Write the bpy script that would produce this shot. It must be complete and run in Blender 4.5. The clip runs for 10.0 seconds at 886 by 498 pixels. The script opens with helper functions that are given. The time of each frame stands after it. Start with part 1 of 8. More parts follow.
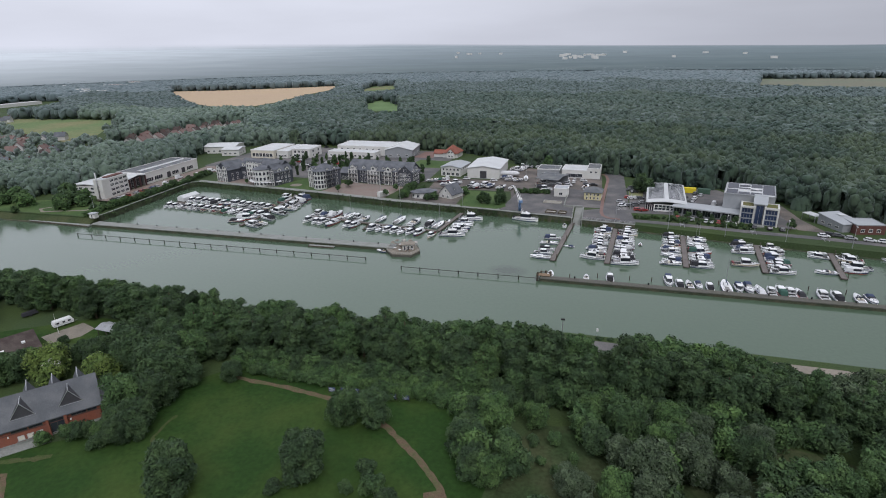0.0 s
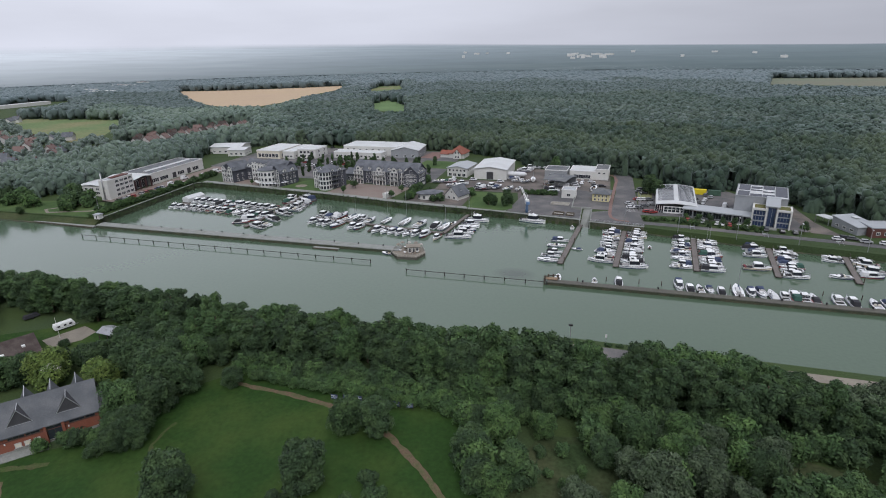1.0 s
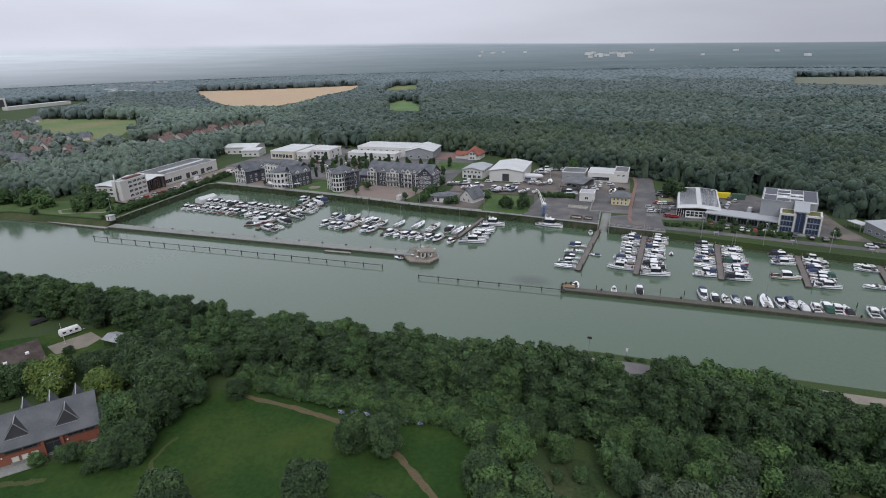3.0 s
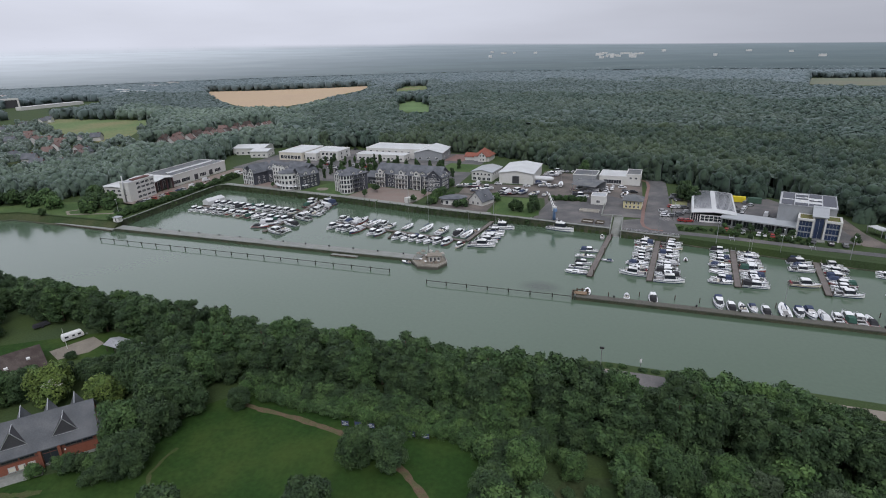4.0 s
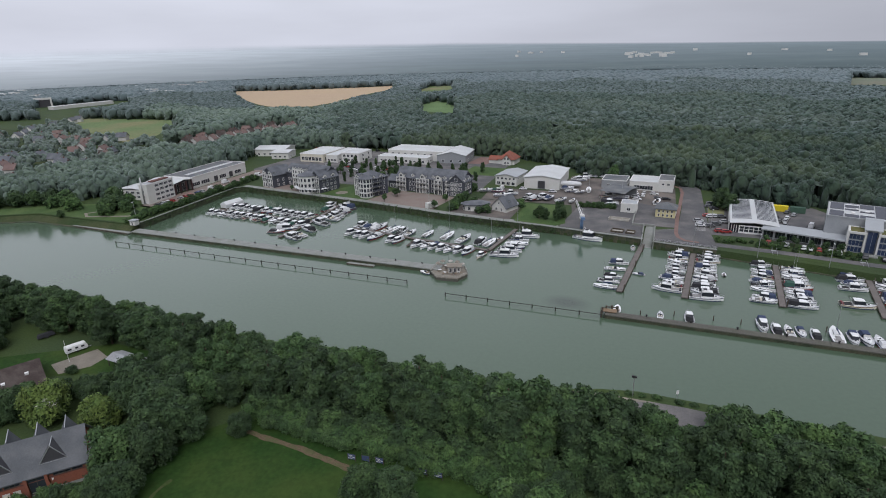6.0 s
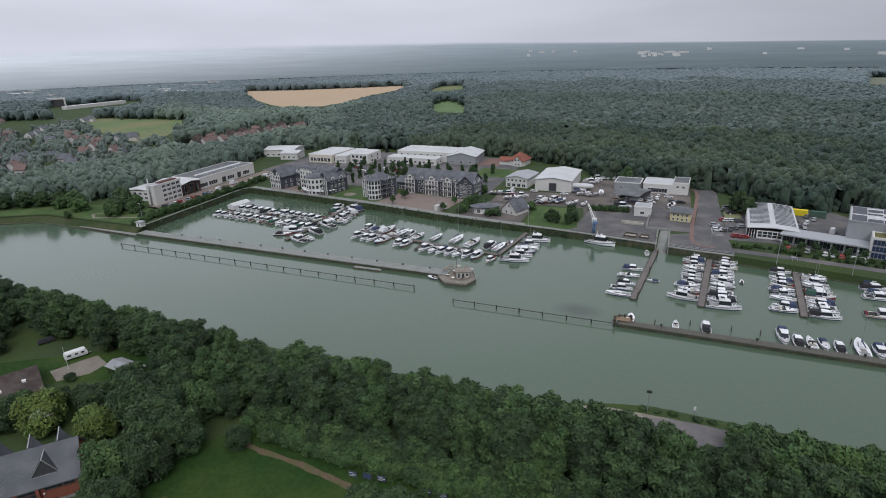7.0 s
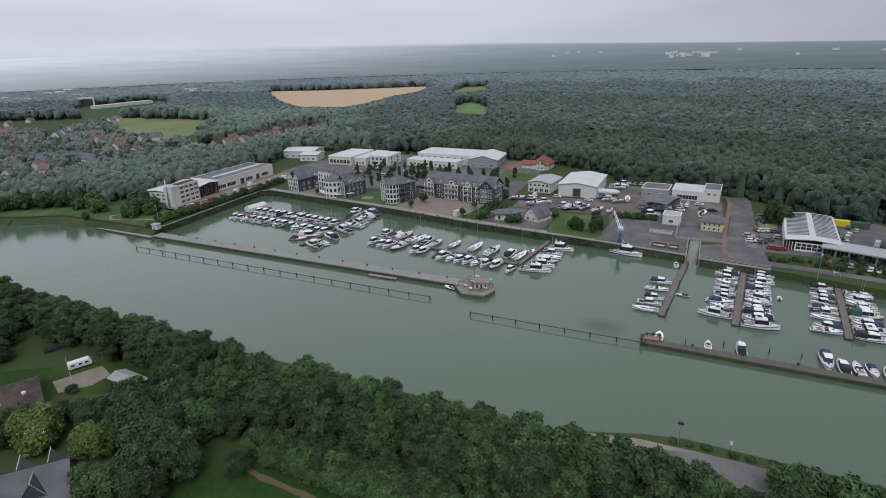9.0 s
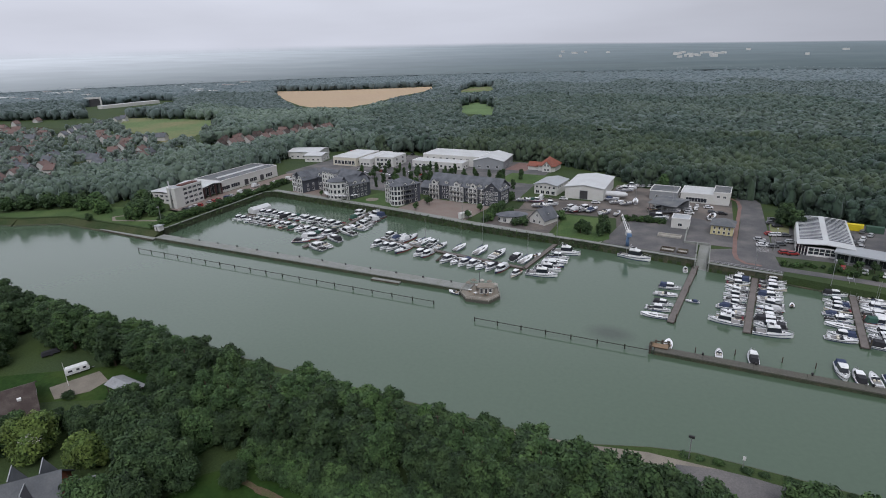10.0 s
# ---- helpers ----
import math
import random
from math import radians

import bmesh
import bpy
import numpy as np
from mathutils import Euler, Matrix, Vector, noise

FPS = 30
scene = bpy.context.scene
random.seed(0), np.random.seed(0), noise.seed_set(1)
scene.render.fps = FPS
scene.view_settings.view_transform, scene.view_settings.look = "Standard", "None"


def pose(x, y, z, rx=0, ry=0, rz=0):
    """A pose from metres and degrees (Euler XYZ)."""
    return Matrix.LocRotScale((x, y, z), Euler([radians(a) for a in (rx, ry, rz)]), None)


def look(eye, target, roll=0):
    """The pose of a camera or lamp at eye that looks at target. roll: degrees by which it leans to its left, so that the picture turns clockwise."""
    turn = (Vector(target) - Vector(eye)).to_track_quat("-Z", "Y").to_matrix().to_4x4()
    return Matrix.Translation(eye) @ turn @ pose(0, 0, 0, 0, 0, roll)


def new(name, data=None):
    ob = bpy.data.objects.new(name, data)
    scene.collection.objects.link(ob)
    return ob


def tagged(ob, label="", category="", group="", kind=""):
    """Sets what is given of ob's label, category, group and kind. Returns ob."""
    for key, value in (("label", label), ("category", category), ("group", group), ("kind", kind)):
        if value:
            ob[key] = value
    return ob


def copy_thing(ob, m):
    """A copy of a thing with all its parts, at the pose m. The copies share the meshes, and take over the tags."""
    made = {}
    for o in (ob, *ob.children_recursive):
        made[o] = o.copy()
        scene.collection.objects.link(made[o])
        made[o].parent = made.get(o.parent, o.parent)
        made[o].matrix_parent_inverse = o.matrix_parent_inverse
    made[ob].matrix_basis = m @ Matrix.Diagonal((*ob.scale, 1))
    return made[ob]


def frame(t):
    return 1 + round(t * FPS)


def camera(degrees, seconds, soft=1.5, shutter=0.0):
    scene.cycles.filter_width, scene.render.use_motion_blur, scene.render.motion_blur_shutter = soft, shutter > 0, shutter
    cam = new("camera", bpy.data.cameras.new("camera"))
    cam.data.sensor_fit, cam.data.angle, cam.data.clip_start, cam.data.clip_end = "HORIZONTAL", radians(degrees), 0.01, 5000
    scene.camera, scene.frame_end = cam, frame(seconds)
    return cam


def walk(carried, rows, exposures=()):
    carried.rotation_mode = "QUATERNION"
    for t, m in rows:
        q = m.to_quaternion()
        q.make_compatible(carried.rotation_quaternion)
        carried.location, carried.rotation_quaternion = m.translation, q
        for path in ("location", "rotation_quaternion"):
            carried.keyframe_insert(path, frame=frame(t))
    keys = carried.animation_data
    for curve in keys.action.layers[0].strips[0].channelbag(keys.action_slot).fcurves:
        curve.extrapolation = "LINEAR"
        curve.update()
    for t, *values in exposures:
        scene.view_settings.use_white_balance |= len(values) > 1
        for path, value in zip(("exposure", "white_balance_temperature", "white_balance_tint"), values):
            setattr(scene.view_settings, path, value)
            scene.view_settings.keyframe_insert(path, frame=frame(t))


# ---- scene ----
cam = camera(77.0, 10.0, soft=1.0)
PATH = [
    (0, (1.557, -5.125, 77.058), (1.036, -3.318, 76.376), -1.1),
    (0.5, (1.328, -3.542, 77.034), (0.796, -1.739, 76.352), -1.2),
    (1, (1.068, -1.941, 77.023), (0.524, -0.142, 76.341), -1.2),
    (1.5, (0.747, -0.456, 77.022), (0.191, 1.34, 76.34), -1.2),
    (2, (0.408, 1.045, 77.04), (-0.159, 2.837, 76.359), -1.2),
    (2.5, (0.127, 2.579, 77.053), (-0.455, 4.367, 76.37), -1.3),
    (4, (-1.237, 8.191, 77.118), (-1.864, 9.963, 76.437), -1.4),
    (4.5, (-1.851, 10.779, 77.145), (-2.5, 12.544, 76.465), -1.4),
    (5, (-2.533, 13.572, 77.164), (-3.205, 15.328, 76.484), -1.5),
    (5.5, (-3.142, 16.318, 77.191), (-3.831, 18.067, 76.511), -1.5),
    (7, (-4.863, 23.986, 77.239), (-5.605, 25.714, 76.558), -1.6),
    (7.5, (-5.372, 26.2, 77.222), (-6.129, 27.922, 76.542), -1.6),
    (8, (-5.868, 28.363, 77.226), (-6.65, 30.074, 76.548), -1.6),
    (8.5, (-6.417, 30.396, 77.252), (-7.216, 32.1, 76.573), -1.6),
    (9, (-6.999, 32.325, 77.304), (-7.812, 34.022, 76.626), -1.6),
    (9.5, (-7.518, 34.071, 77.331), (-8.34, 35.764, 76.653), -1.6),
    (10, (-8.01, 35.681, 77.346), (-8.842, 37.369, 76.669), -1.6),
]
walk(cam, [(t, look(e, g, r)) for t, e, g, r in PATH], ((0, 0.20, 6250, 11.5), (5, 0.11, 6250, 11.5), (10, 0.04, 6250, 11.5)))

# ---- world and light: a flat overcast sky, one very soft sun behind the cloud ----
world = bpy.data.worlds.new("overcast")
scene.world = world
world.use_nodes = True
wn, wl = world.node_tree.nodes, world.node_tree.links
wn.clear()
sky = wn.new("ShaderNodeTexSky")
sky.sky_type, sky.sun_disc = "NISHITA", False
sky.sun_elevation, sky.sun_rotation = radians(48), radians(200)
sky.air_density, sky.dust_density = 1.0, 4.0
grey = wn.new("ShaderNodeHueSaturation")
grey.inputs["Saturation"].default_value = 0.10
wl.new(sky.outputs[0], grey.inputs["Color"])
wtc = wn.new("ShaderNodeTexCoord")
wmap = wn.new("ShaderNodeMapping")
wmap.inputs["Scale"].default_value = (1.5, 1.5, 9.0)
wl.new(wtc.outputs["Generated"], wmap.inputs["Vector"])
cloud = wn.new("ShaderNodeTexNoise")
cloud.inputs["Scale"].default_value, cloud.inputs["Detail"].default_value = 1.6, 4.0
wl.new(wmap.outputs[0], cloud.inputs["Vector"])
cramp = wn.new("ShaderNodeMapRange")
for k, v in (("From Min", 0.3), ("From Max", 0.7), ("To Min", 0.93), ("To Max", 1.07)):
    cramp.inputs[k].default_value = v
wl.new(cloud.outputs[0], cramp.inputs["Value"])
veil = wn.new("ShaderNodeMix")          # the cloud deck itself, lit evenly, over the clear sky
veil.data_type = "RGBA"
veil.inputs[0].default_value = 0.85
veil.inputs[7].default_value = (4.86, 4.98, 5.50, 1)
wl.new(grey.outputs[0], veil.inputs[6])
wmul = wn.new("ShaderNodeVectorMath")
wmul.operation = "MULTIPLY"
wl.new(veil.outputs[2], wmul.inputs[0])
glowdir = wn.new("ShaderNodeVectorMath")   # the cloud is a little brighter low in the west
glowdir.operation = "DOT_PRODUCT"
glowdir.inputs[1].default_value = (-0.72, 0.55, -0.42)
wl.new(wtc.outputs["Generated"], glowdir.inputs[0])
gmap = wn.new("ShaderNodeMapRange")
for k, v in (("From Min", -0.2), ("From Max", 0.9), ("To Min", 0.56), ("To Max", 1.58)):
    gmap.inputs[k].default_value = v
wl.new(glowdir.outputs["Value"], gmap.inputs["Value"])
gmul = wn.new("ShaderNodeMath")
gmul.operation = "MULTIPLY"
wl.new(cramp.outputs[0], gmul.inputs[0])
wl.new(gmap.outputs[0], gmul.inputs[1])
height = wn.new("ShaderNodeSeparateXYZ")   # an overcast sky is brightest overhead
wl.new(wtc.outputs["Generated"], height.inputs[0])
zen = wn.new("ShaderNodeMapRange")
for k, v in (("From Min", 0.05), ("From Max", 1.0), ("To Min", 0.80), ("To Max", 2.1)):
    zen.inputs[k].default_value = v
wl.new(height.outputs["Z"], zen.inputs["Value"])
zmul = wn.new("ShaderNodeMath")
zmul.operation = "MULTIPLY"
wl.new(gmul.outputs[0], zmul.inputs[0])
wl.new(zen.outputs[0], zmul.inputs[1])
wl.new(zmul.outputs[0], wmul.inputs[1])
wbg = wn.new("ShaderNodeBackground")
wbg.inputs["Strength"].default_value = 0.114
wl.new(wmul.outputs[0], wbg.inputs["Color"])
wout = wn.new("ShaderNodeOutputWorld")
wl.new(wbg.outputs[0], wout.inputs["Surface"])

sun = bpy.data.lights.new("sun", "SUN")
sun.energy, sun.angle, sun.color = 1.5, radians(30), (1.0, 0.97, 0.96)
new("sun", sun).matrix_basis = look((0, 0, 300), (-60, 110, 150))


# ---- materials ----
def mat(name, col, rough=0.7, metal=0.0, var=0.2, s1=0.4, s2=5.0, bump=0.2, col2=None, island=0.0, orand=0.0, local=False,
        spec=0.5, sheen=0.0, cells=0.0):
    m = bpy.data.materials.new(name)
    m.use_nodes = True
    nt = m.node_tree
    n, l = nt.nodes, nt.links
    p = n["Principled BSDF"]
    p.inputs["Roughness"].default_value, p.inputs["Metallic"].default_value = rough, metal
    p.inputs["Specular IOR Level"].default_value = spec
    if local:
        co = n.new("ShaderNodeTexCoord").outputs["Object"]
    else:
        co = n.new("ShaderNodeNewGeometry").outputs["Position"]
    n1, n2 = n.new("ShaderNodeTexNoise"), n.new("ShaderNodeTexNoise")
    n1.inputs["Scale"].default_value, n2.inputs["Scale"].default_value = s1, s2
    n1.inputs["Detail"].default_value, n2.inputs["Detail"].default_value = 4, 3
    l.new(co, n1.inputs["Vector"])
    l.new(co, n2.inputs["Vector"])
    mixn = n.new("ShaderNodeMath")
    mixn.operation = "ADD"
    l.new(n1.outputs[0], mixn.inputs[0])
    l.new(n2.outputs[0], mixn.inputs[1])
    mr = n.new("ShaderNodeMapRange")
    for k, v in (("From Min", 0.65), ("From Max", 1.35), ("To Min", 1 - var), ("To Max", 1 + var)):
        mr.inputs[k].default_value = v
    l.new(mixn.outputs[0], mr.inputs["Value"])
    val = mr.outputs[0]
    for amount, node, socket in ((island, "ShaderNodeNewGeometry", "Random Per Island"), (orand, "ShaderNodeObjectInfo", "Random")):
        if amount:
            r = n.new("ShaderNodeMapRange")
            r.inputs["To Min"].default_value, r.inputs["To Max"].default_value = 1 - amount, 1 + amount
            l.new(n.new(node).outputs[socket], r.inputs["Value"])
            mu = n.new("ShaderNodeMath")
            mu.operation = "MULTIPLY"
            l.new(val, mu.inputs[0])
            l.new(r.outputs[0], mu.inputs[1])
            val = mu.outputs[0]
    base = n.new("ShaderNodeMix")
    base.data_type = "RGBA"
    base.inputs[6].default_value = (*col, 1)
    base.inputs[7].default_value = (*(col2 or col), 1)
    cr = n.new("ShaderNodeMapRange")
    cr.inputs["From Min"].default_value, cr.inputs["From Max"].default_value = 0.42, 0.62
    l.new(n1.outputs[0], cr.inputs["Value"])
    blend = cr.outputs[0]
    if cells:                           # each crown of a wood has a tone of its own
        vo = n.new("ShaderNodeTexVoronoi")
        vo.voronoi_dimensions = "2D"
        vo.inputs["Scale"].default_value = cells
        l.new(co, vo.inputs["Vector"])
        sep = n.new("ShaderNodeSeparateColor")
        l.new(vo.outputs["Color"], sep.inputs[0])
        av = n.new("ShaderNodeMath")
        av.operation = "MULTIPLY_ADD"
        av.inputs[1].default_value = 0.55
        half = n.new("ShaderNodeMath")
        half.operation = "MULTIPLY"
        half.inputs[1].default_value = 0.55
        l.new(cr.outputs[0], half.inputs[0])
        l.new(sep.outputs[0], av.inputs[0])
        l.new(half.outputs[0], av.inputs[2])
        blend = av.outputs[0]
    l.new(blend, base.inputs[0])
    vm = n.new("ShaderNodeVectorMath")
    vm.operation = "MULTIPLY"
    l.new(base.outputs[2], vm.inputs[0])
    l.new(val, vm.inputs[1])
    l.new(vm.outputs[0], p.inputs["Base Color"])
    if bump:
        b = n.new("ShaderNodeBump")
        b.inputs["Strength"].default_value = bump
        b.inputs["Distance"].default_value = 0.3 / max(s2, 0.1)
        l.new(n2.outputs[0], b.inputs["Height"])
        l.new(b.outputs[0], p.inputs["Normal"])
    # blue-tinted sheen brightens foliage in place of haze
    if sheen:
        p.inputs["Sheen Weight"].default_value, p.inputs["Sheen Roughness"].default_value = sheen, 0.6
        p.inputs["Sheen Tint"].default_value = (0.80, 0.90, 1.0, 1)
    return m


WATER = mat("canal_water", (0.074, 0.113, 0.074), 0.12, var=0.08, s1=0.012, s2=0.9, bump=0.02, col2=(0.068, 0.105, 0.068))
wn_, wl_ = WATER.node_tree.nodes, WATER.node_tree.links      # an oval patch of darker water colour, off the breakwater's head
place, shrink, away, darken, tone = (wn_.new("ShaderNode" + k) for k in ("NewGeometry", "VectorMath", "VectorMath", "MapRange", "VectorMath"))
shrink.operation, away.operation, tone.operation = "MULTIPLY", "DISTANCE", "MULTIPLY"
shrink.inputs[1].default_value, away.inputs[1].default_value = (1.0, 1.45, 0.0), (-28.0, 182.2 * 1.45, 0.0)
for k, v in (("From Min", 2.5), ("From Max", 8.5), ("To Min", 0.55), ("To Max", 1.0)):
    darken.inputs[k].default_value = v
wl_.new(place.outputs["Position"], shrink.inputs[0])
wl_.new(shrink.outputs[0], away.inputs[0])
wl_.new(away.outputs["Value"], darken.inputs["Value"])
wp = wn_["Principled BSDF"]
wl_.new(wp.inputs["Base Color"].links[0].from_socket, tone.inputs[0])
wl_.new(darken.outputs[0], tone.inputs[1])
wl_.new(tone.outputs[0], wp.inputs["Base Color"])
GRASS = mat("grass", (0.048, 0.074, 0.032), 0.9, var=0.35, s1=0.05, s2=2.0, bump=0.6, col2=(0.041, 0.063, 0.020), spec=0.15)
LAWN = mat("mown_lawn", (0.022, 0.054, 0.011), 0.9, var=0.28, s1=0.06, s2=1.2, bump=0.5, col2=(0.037, 0.063, 0.014), spec=0.15)
WILD = mat("rough_meadow", (0.036, 0.060, 0.024), 0.95, var=0.4, s1=0.08, s2=1.3, bump=0.8, col2=(0.051, 0.061, 0.029), spec=0.1)
EARTH = mat("trodden_earth", (0.135, 0.098, 0.066), 0.95, var=0.35, s1=0.5, s2=4.0, bump=0.4, col2=(0.080, 0.082, 0.040), spec=0.1)
SCUFFED = mat("scuffed_grass", (0.080, 0.084, 0.040), 0.95, var=0.35, s1=0.45, s2=4.0, bump=0.4, col2=(0.050, 0.074, 0.024), spec=0.1)
PARKLAWN = mat("bright_mown_grass", (0.058, 0.102, 0.034), 0.9, var=0.25, s1=0.07, s2=1.2, bump=0.4, col2=(0.074, 0.112, 0.040), spec=0.15)
STUBBLE = mat("pale_stubble", (0.185, 0.185, 0.140), 0.95, var=0.18, s1=0.01, s2=0.2, bump=0.2, col2=(0.150, 0.170, 0.125), spec=0.1)
CREAMWALL = mat("cream_render", (0.58, 0.55, 0.46), 0.85, var=0.1, s1=0.3, s2=3.0, bump=0.1, spec=0.2)
FENCEWOOD = mat("green_black_fence_timber", (0.045, 0.050, 0.040), 0.85, var=0.3, s1=0.6, s2=5.0, bump=0.3)
IVY = mat("overgrown_quay_face", (0.066, 0.076, 0.050), 0.9, var=0.45, s1=0.35, s2=2.0, bump=0.8, col2=(0.066, 0.076, 0.046), spec=0.15)
SOLE = mat("grey_cockpit_sole", (0.24, 0.235, 0.23), 0.7, var=0.25, s1=1.0, s2=9.0, bump=0.1, local=True, orand=0.35)
BLOSSOM = mat("white_blossom", (0.55, 0.56, 0.48), 0.8, var=0.15, s1=1.0, s2=5.0, bump=0.0, spec=0.2)
GRAVEL = mat("pale_gravel", (0.225, 0.203, 0.170), 0.95, var=0.25, s1=0.3, s2=8.0, bump=0.4, spec=0.1)
WHEAT = mat("ripe_wheat", (0.44, 0.335, 0.230), 0.95, var=0.10, s1=0.01, s2=0.25, bump=0.2, col2=(0.42, 0.32, 0.215), spec=0.1)
MEADOW = mat("far_meadow", (0.135, 0.190, 0.085), 0.95, var=0.22, s1=0.02, s2=0.3, bump=0.2, col2=(0.185, 0.175, 0.095), spec=0.1)
ASPHALT = mat("worn_asphalt", (0.105, 0.105, 0.108), 0.9, var=0.25, s1=0.12, s2=3.0, bump=0.15, col2=(0.135, 0.128, 0.125), spec=0.25)
YARD = mat("dark_yard_gravel", (0.115, 0.105, 0.098), 0.95, var=0.3, s1=0.1, s2=3.0, bump=0.3, col2=(0.155, 0.135, 0.12), spec=0.2)
BRICKPAVE = mat("clay_paving", (0.225, 0.176, 0.152), 0.9, var=0.2, s1=0.15, s2=4.0, bump=0.2, col2=(0.205, 0.175, 0.155), spec=0.2)
REDPATH = mat("red_cycle_path", (0.20, 0.130, 0.115), 0.9, var=0.2, s1=0.3, s2=4.0, bump=0.2, spec=0.2)
CONCRETE = mat("stained_concrete", (0.255, 0.265, 0.250), 0.85, var=0.25, s1=0.3, s2=3.0, bump=0.25, col2=(0.19, 0.20, 0.18), spec=0.3)
DARKCONCRETE = mat("dark_weedy_concrete", (0.105, 0.102, 0.088), 0.85, var=0.3, s1=0.3, s2=2.0, bump=0.3, col2=(0.085, 0.085, 0.068), spec=0.3)
SHEETPILE = mat("mossy_sheet_piling", (0.056, 0.072, 0.044), 0.85, var=0.45, s1=0.25, s2=2.0, bump=0.5, col2=(0.074, 0.072, 0.048), spec=0.25)
PONTOON = mat("grey_pontoon_decking", (0.140, 0.124, 0.114), 0.85, var=0.25, s1=0.4, s2=6.0, bump=0.3)
DARKWOOD = mat("weathered_dark_timber", (0.060, 0.047, 0.036), 0.85, var=0.35, s1=0.6, s2=5.0, bump=0.4, col2=(0.085, 0.075, 0.055))
GEL = mat("white_gelcoat", (0.79, 0.80, 0.80), 0.28, var=0.06, s1=0.8, s2=6.0, bump=0.03, col2=(0.72, 0.73, 0.73), local=True, orand=0.08)
CREAM = mat("cream_gelcoat", (0.66, 0.62, 0.52), 0.3, var=0.06, s1=0.8, s2=6.0, bump=0.03, local=True, orand=0.08)
NAVY = mat("navy_hull_paint", (0.025, 0.035, 0.085), 0.3, var=0.15, s1=0.8, s2=6.0, bump=0.03, local=True)
REDHULL = mat("dark_red_hull_paint", (0.20, 0.030, 0.028), 0.35, var=0.15, s1=0.8, s2=6.0, bump=0.03, local=True)
TEAK = mat("teak_deck", (0.21, 0.145, 0.090), 0.7, var=0.2, s1=1.0, s2=9.0, bump=0.15, local=True)
DECKGREY = mat("grey_nonslip_deck", (0.50, 0.51, 0.52), 0.7, var=0.1, s1=1.0, s2=9.0, bump=0.1, local=True)
SMOKED = mat("smoked_boat_glass", (0.022, 0.026, 0.034), 0.08, var=0.1, s1=1.0, s2=6.0, bump=0.0, local=True, spec=0.7)
BLUECANVAS = mat("blue_canvas", (0.034, 0.050, 0.100), 0.85, var=0.2, s1=1.2, s2=6.0, bump=0.3, local=True)
BLACKCANVAS = mat("black_canvas", (0.022, 0.023, 0.028), 0.85, var=0.25, s1=1.2, s2=6.0, bump=0.3, local=True)
WHITECANVAS = mat("pale_grey_canvas", (0.56, 0.57, 0.58), 0.85, var=0.1, s1=1.2, s2=6.0, bump=0.3, local=True)
GREENCANVAS = mat("green_canvas", (0.030, 0.085, 0.065), 0.85, var=0.2, s1=1.2, s2=6.0, bump=0.3, local=True)
REDCANVAS = mat("wine_red_canvas", (0.15, 0.022, 0.030), 0.85, var=0.2, s1=1.2, s2=6.0, bump=0.3, local=True)
STEEL = mat("galvanised_steel", (0.42, 0.43, 0.44), 0.45, 0.7, var=0.15, s1=0.8, s2=6.0, bump=0.05, local=True)
RUBBER = mat("black_rubber", (0.02, 0.02, 0.02), 0.8, var=0.2, s1=2.0, s2=9.0, bump=0.1, local=True)
WHITEWALL = mat("white_render", (0.60, 0.60, 0.58), 0.8, var=0.10, s1=0.2, s2=2.5, bump=0.1, col2=(0.54, 0.54, 0.51), spec=0.3)
WHITEROOF = mat("white_sheet_roof", (0.54, 0.56, 0.56), 0.55, var=0.14, s1=0.10, s2=2.5, bump=0.1, col2=(0.45, 0.46, 0.46), spec=0.4)
GREYROOF = mat("grey_sheet_roof", (0.33, 0.35, 0.365), 0.55, var=0.12, s1=0.15, s2=2.5, bump=0.1, spec=0.4)
FELT = mat("dark_roofing_felt", (0.115, 0.125, 0.135), 0.8, var=0.2, s1=0.2, s2=3.0, bump=0.2, col2=(0.15, 0.155, 0.155), spec=0.3)
SLATE = mat("grey_slate", (0.088, 0.096, 0.110), 0.6, var=0.2, s1=0.3, s2=4.0, bump=0.25, col2=(0.115, 0.123, 0.137), spec=0.4)
DARKSLATE = mat("old_dark_slate", (0.070, 0.077, 0.086), 0.6, var=0.2, s1=0.3, s2=4.0, bump=0.3, col2=(0.090, 0.096, 0.104), spec=0.4)
SLATEWALL = mat("dark_slate_cladding", (0.060, 0.066, 0.082), 0.6, var=0.2, s1=0.4, s2=5.0, bump=0.25, spec=0.4)
STRIPWALL = mat("grey_metal_cladding", (0.27, 0.285, 0.30), 0.5, var=0.1, s1=0.3, s2=2.0, bump=0.1, spec=0.4)
TILERED = mat("red_clay_tile", (0.26, 0.090, 0.060), 0.8, var=0.25, s1=0.3, s2=4.0, bump=0.4, col2=(0.20, 0.085, 0.065), spec=0.2)
TILEBROWN = mat("brown_concrete_tile", (0.060, 0.046, 0.042), 0.85, var=0.25, s1=0.4, s2=4.0, bump=0.4, col2=(0.078, 0.064, 0.058), spec=0.2)
BRICK = mat("orange_red_brick", (0.25, 0.092, 0.058), 0.85, var=0.25, s1=0.5, s2=6.0, bump=0.4, col2=(0.20, 0.080, 0.055), spec=0.2)
DARKBRICK = mat("brown_red_brick", (0.120, 0.058, 0.050), 0.85, var=0.2, s1=0.5, s2=6.0, bump=0.3, spec=0.2)
YELLOWWALL = mat("pale_yellow_render", (0.55, 0.50, 0.29), 0.85, var=0.1, s1=0.3, s2=3.0, bump=0.1, spec=0.2)
GLASS = mat("window_glass", (0.030, 0.036, 0.045), 0.06, var=0.15, s1=0.3, s2=2.0, bump=0.0, spec=0.8)
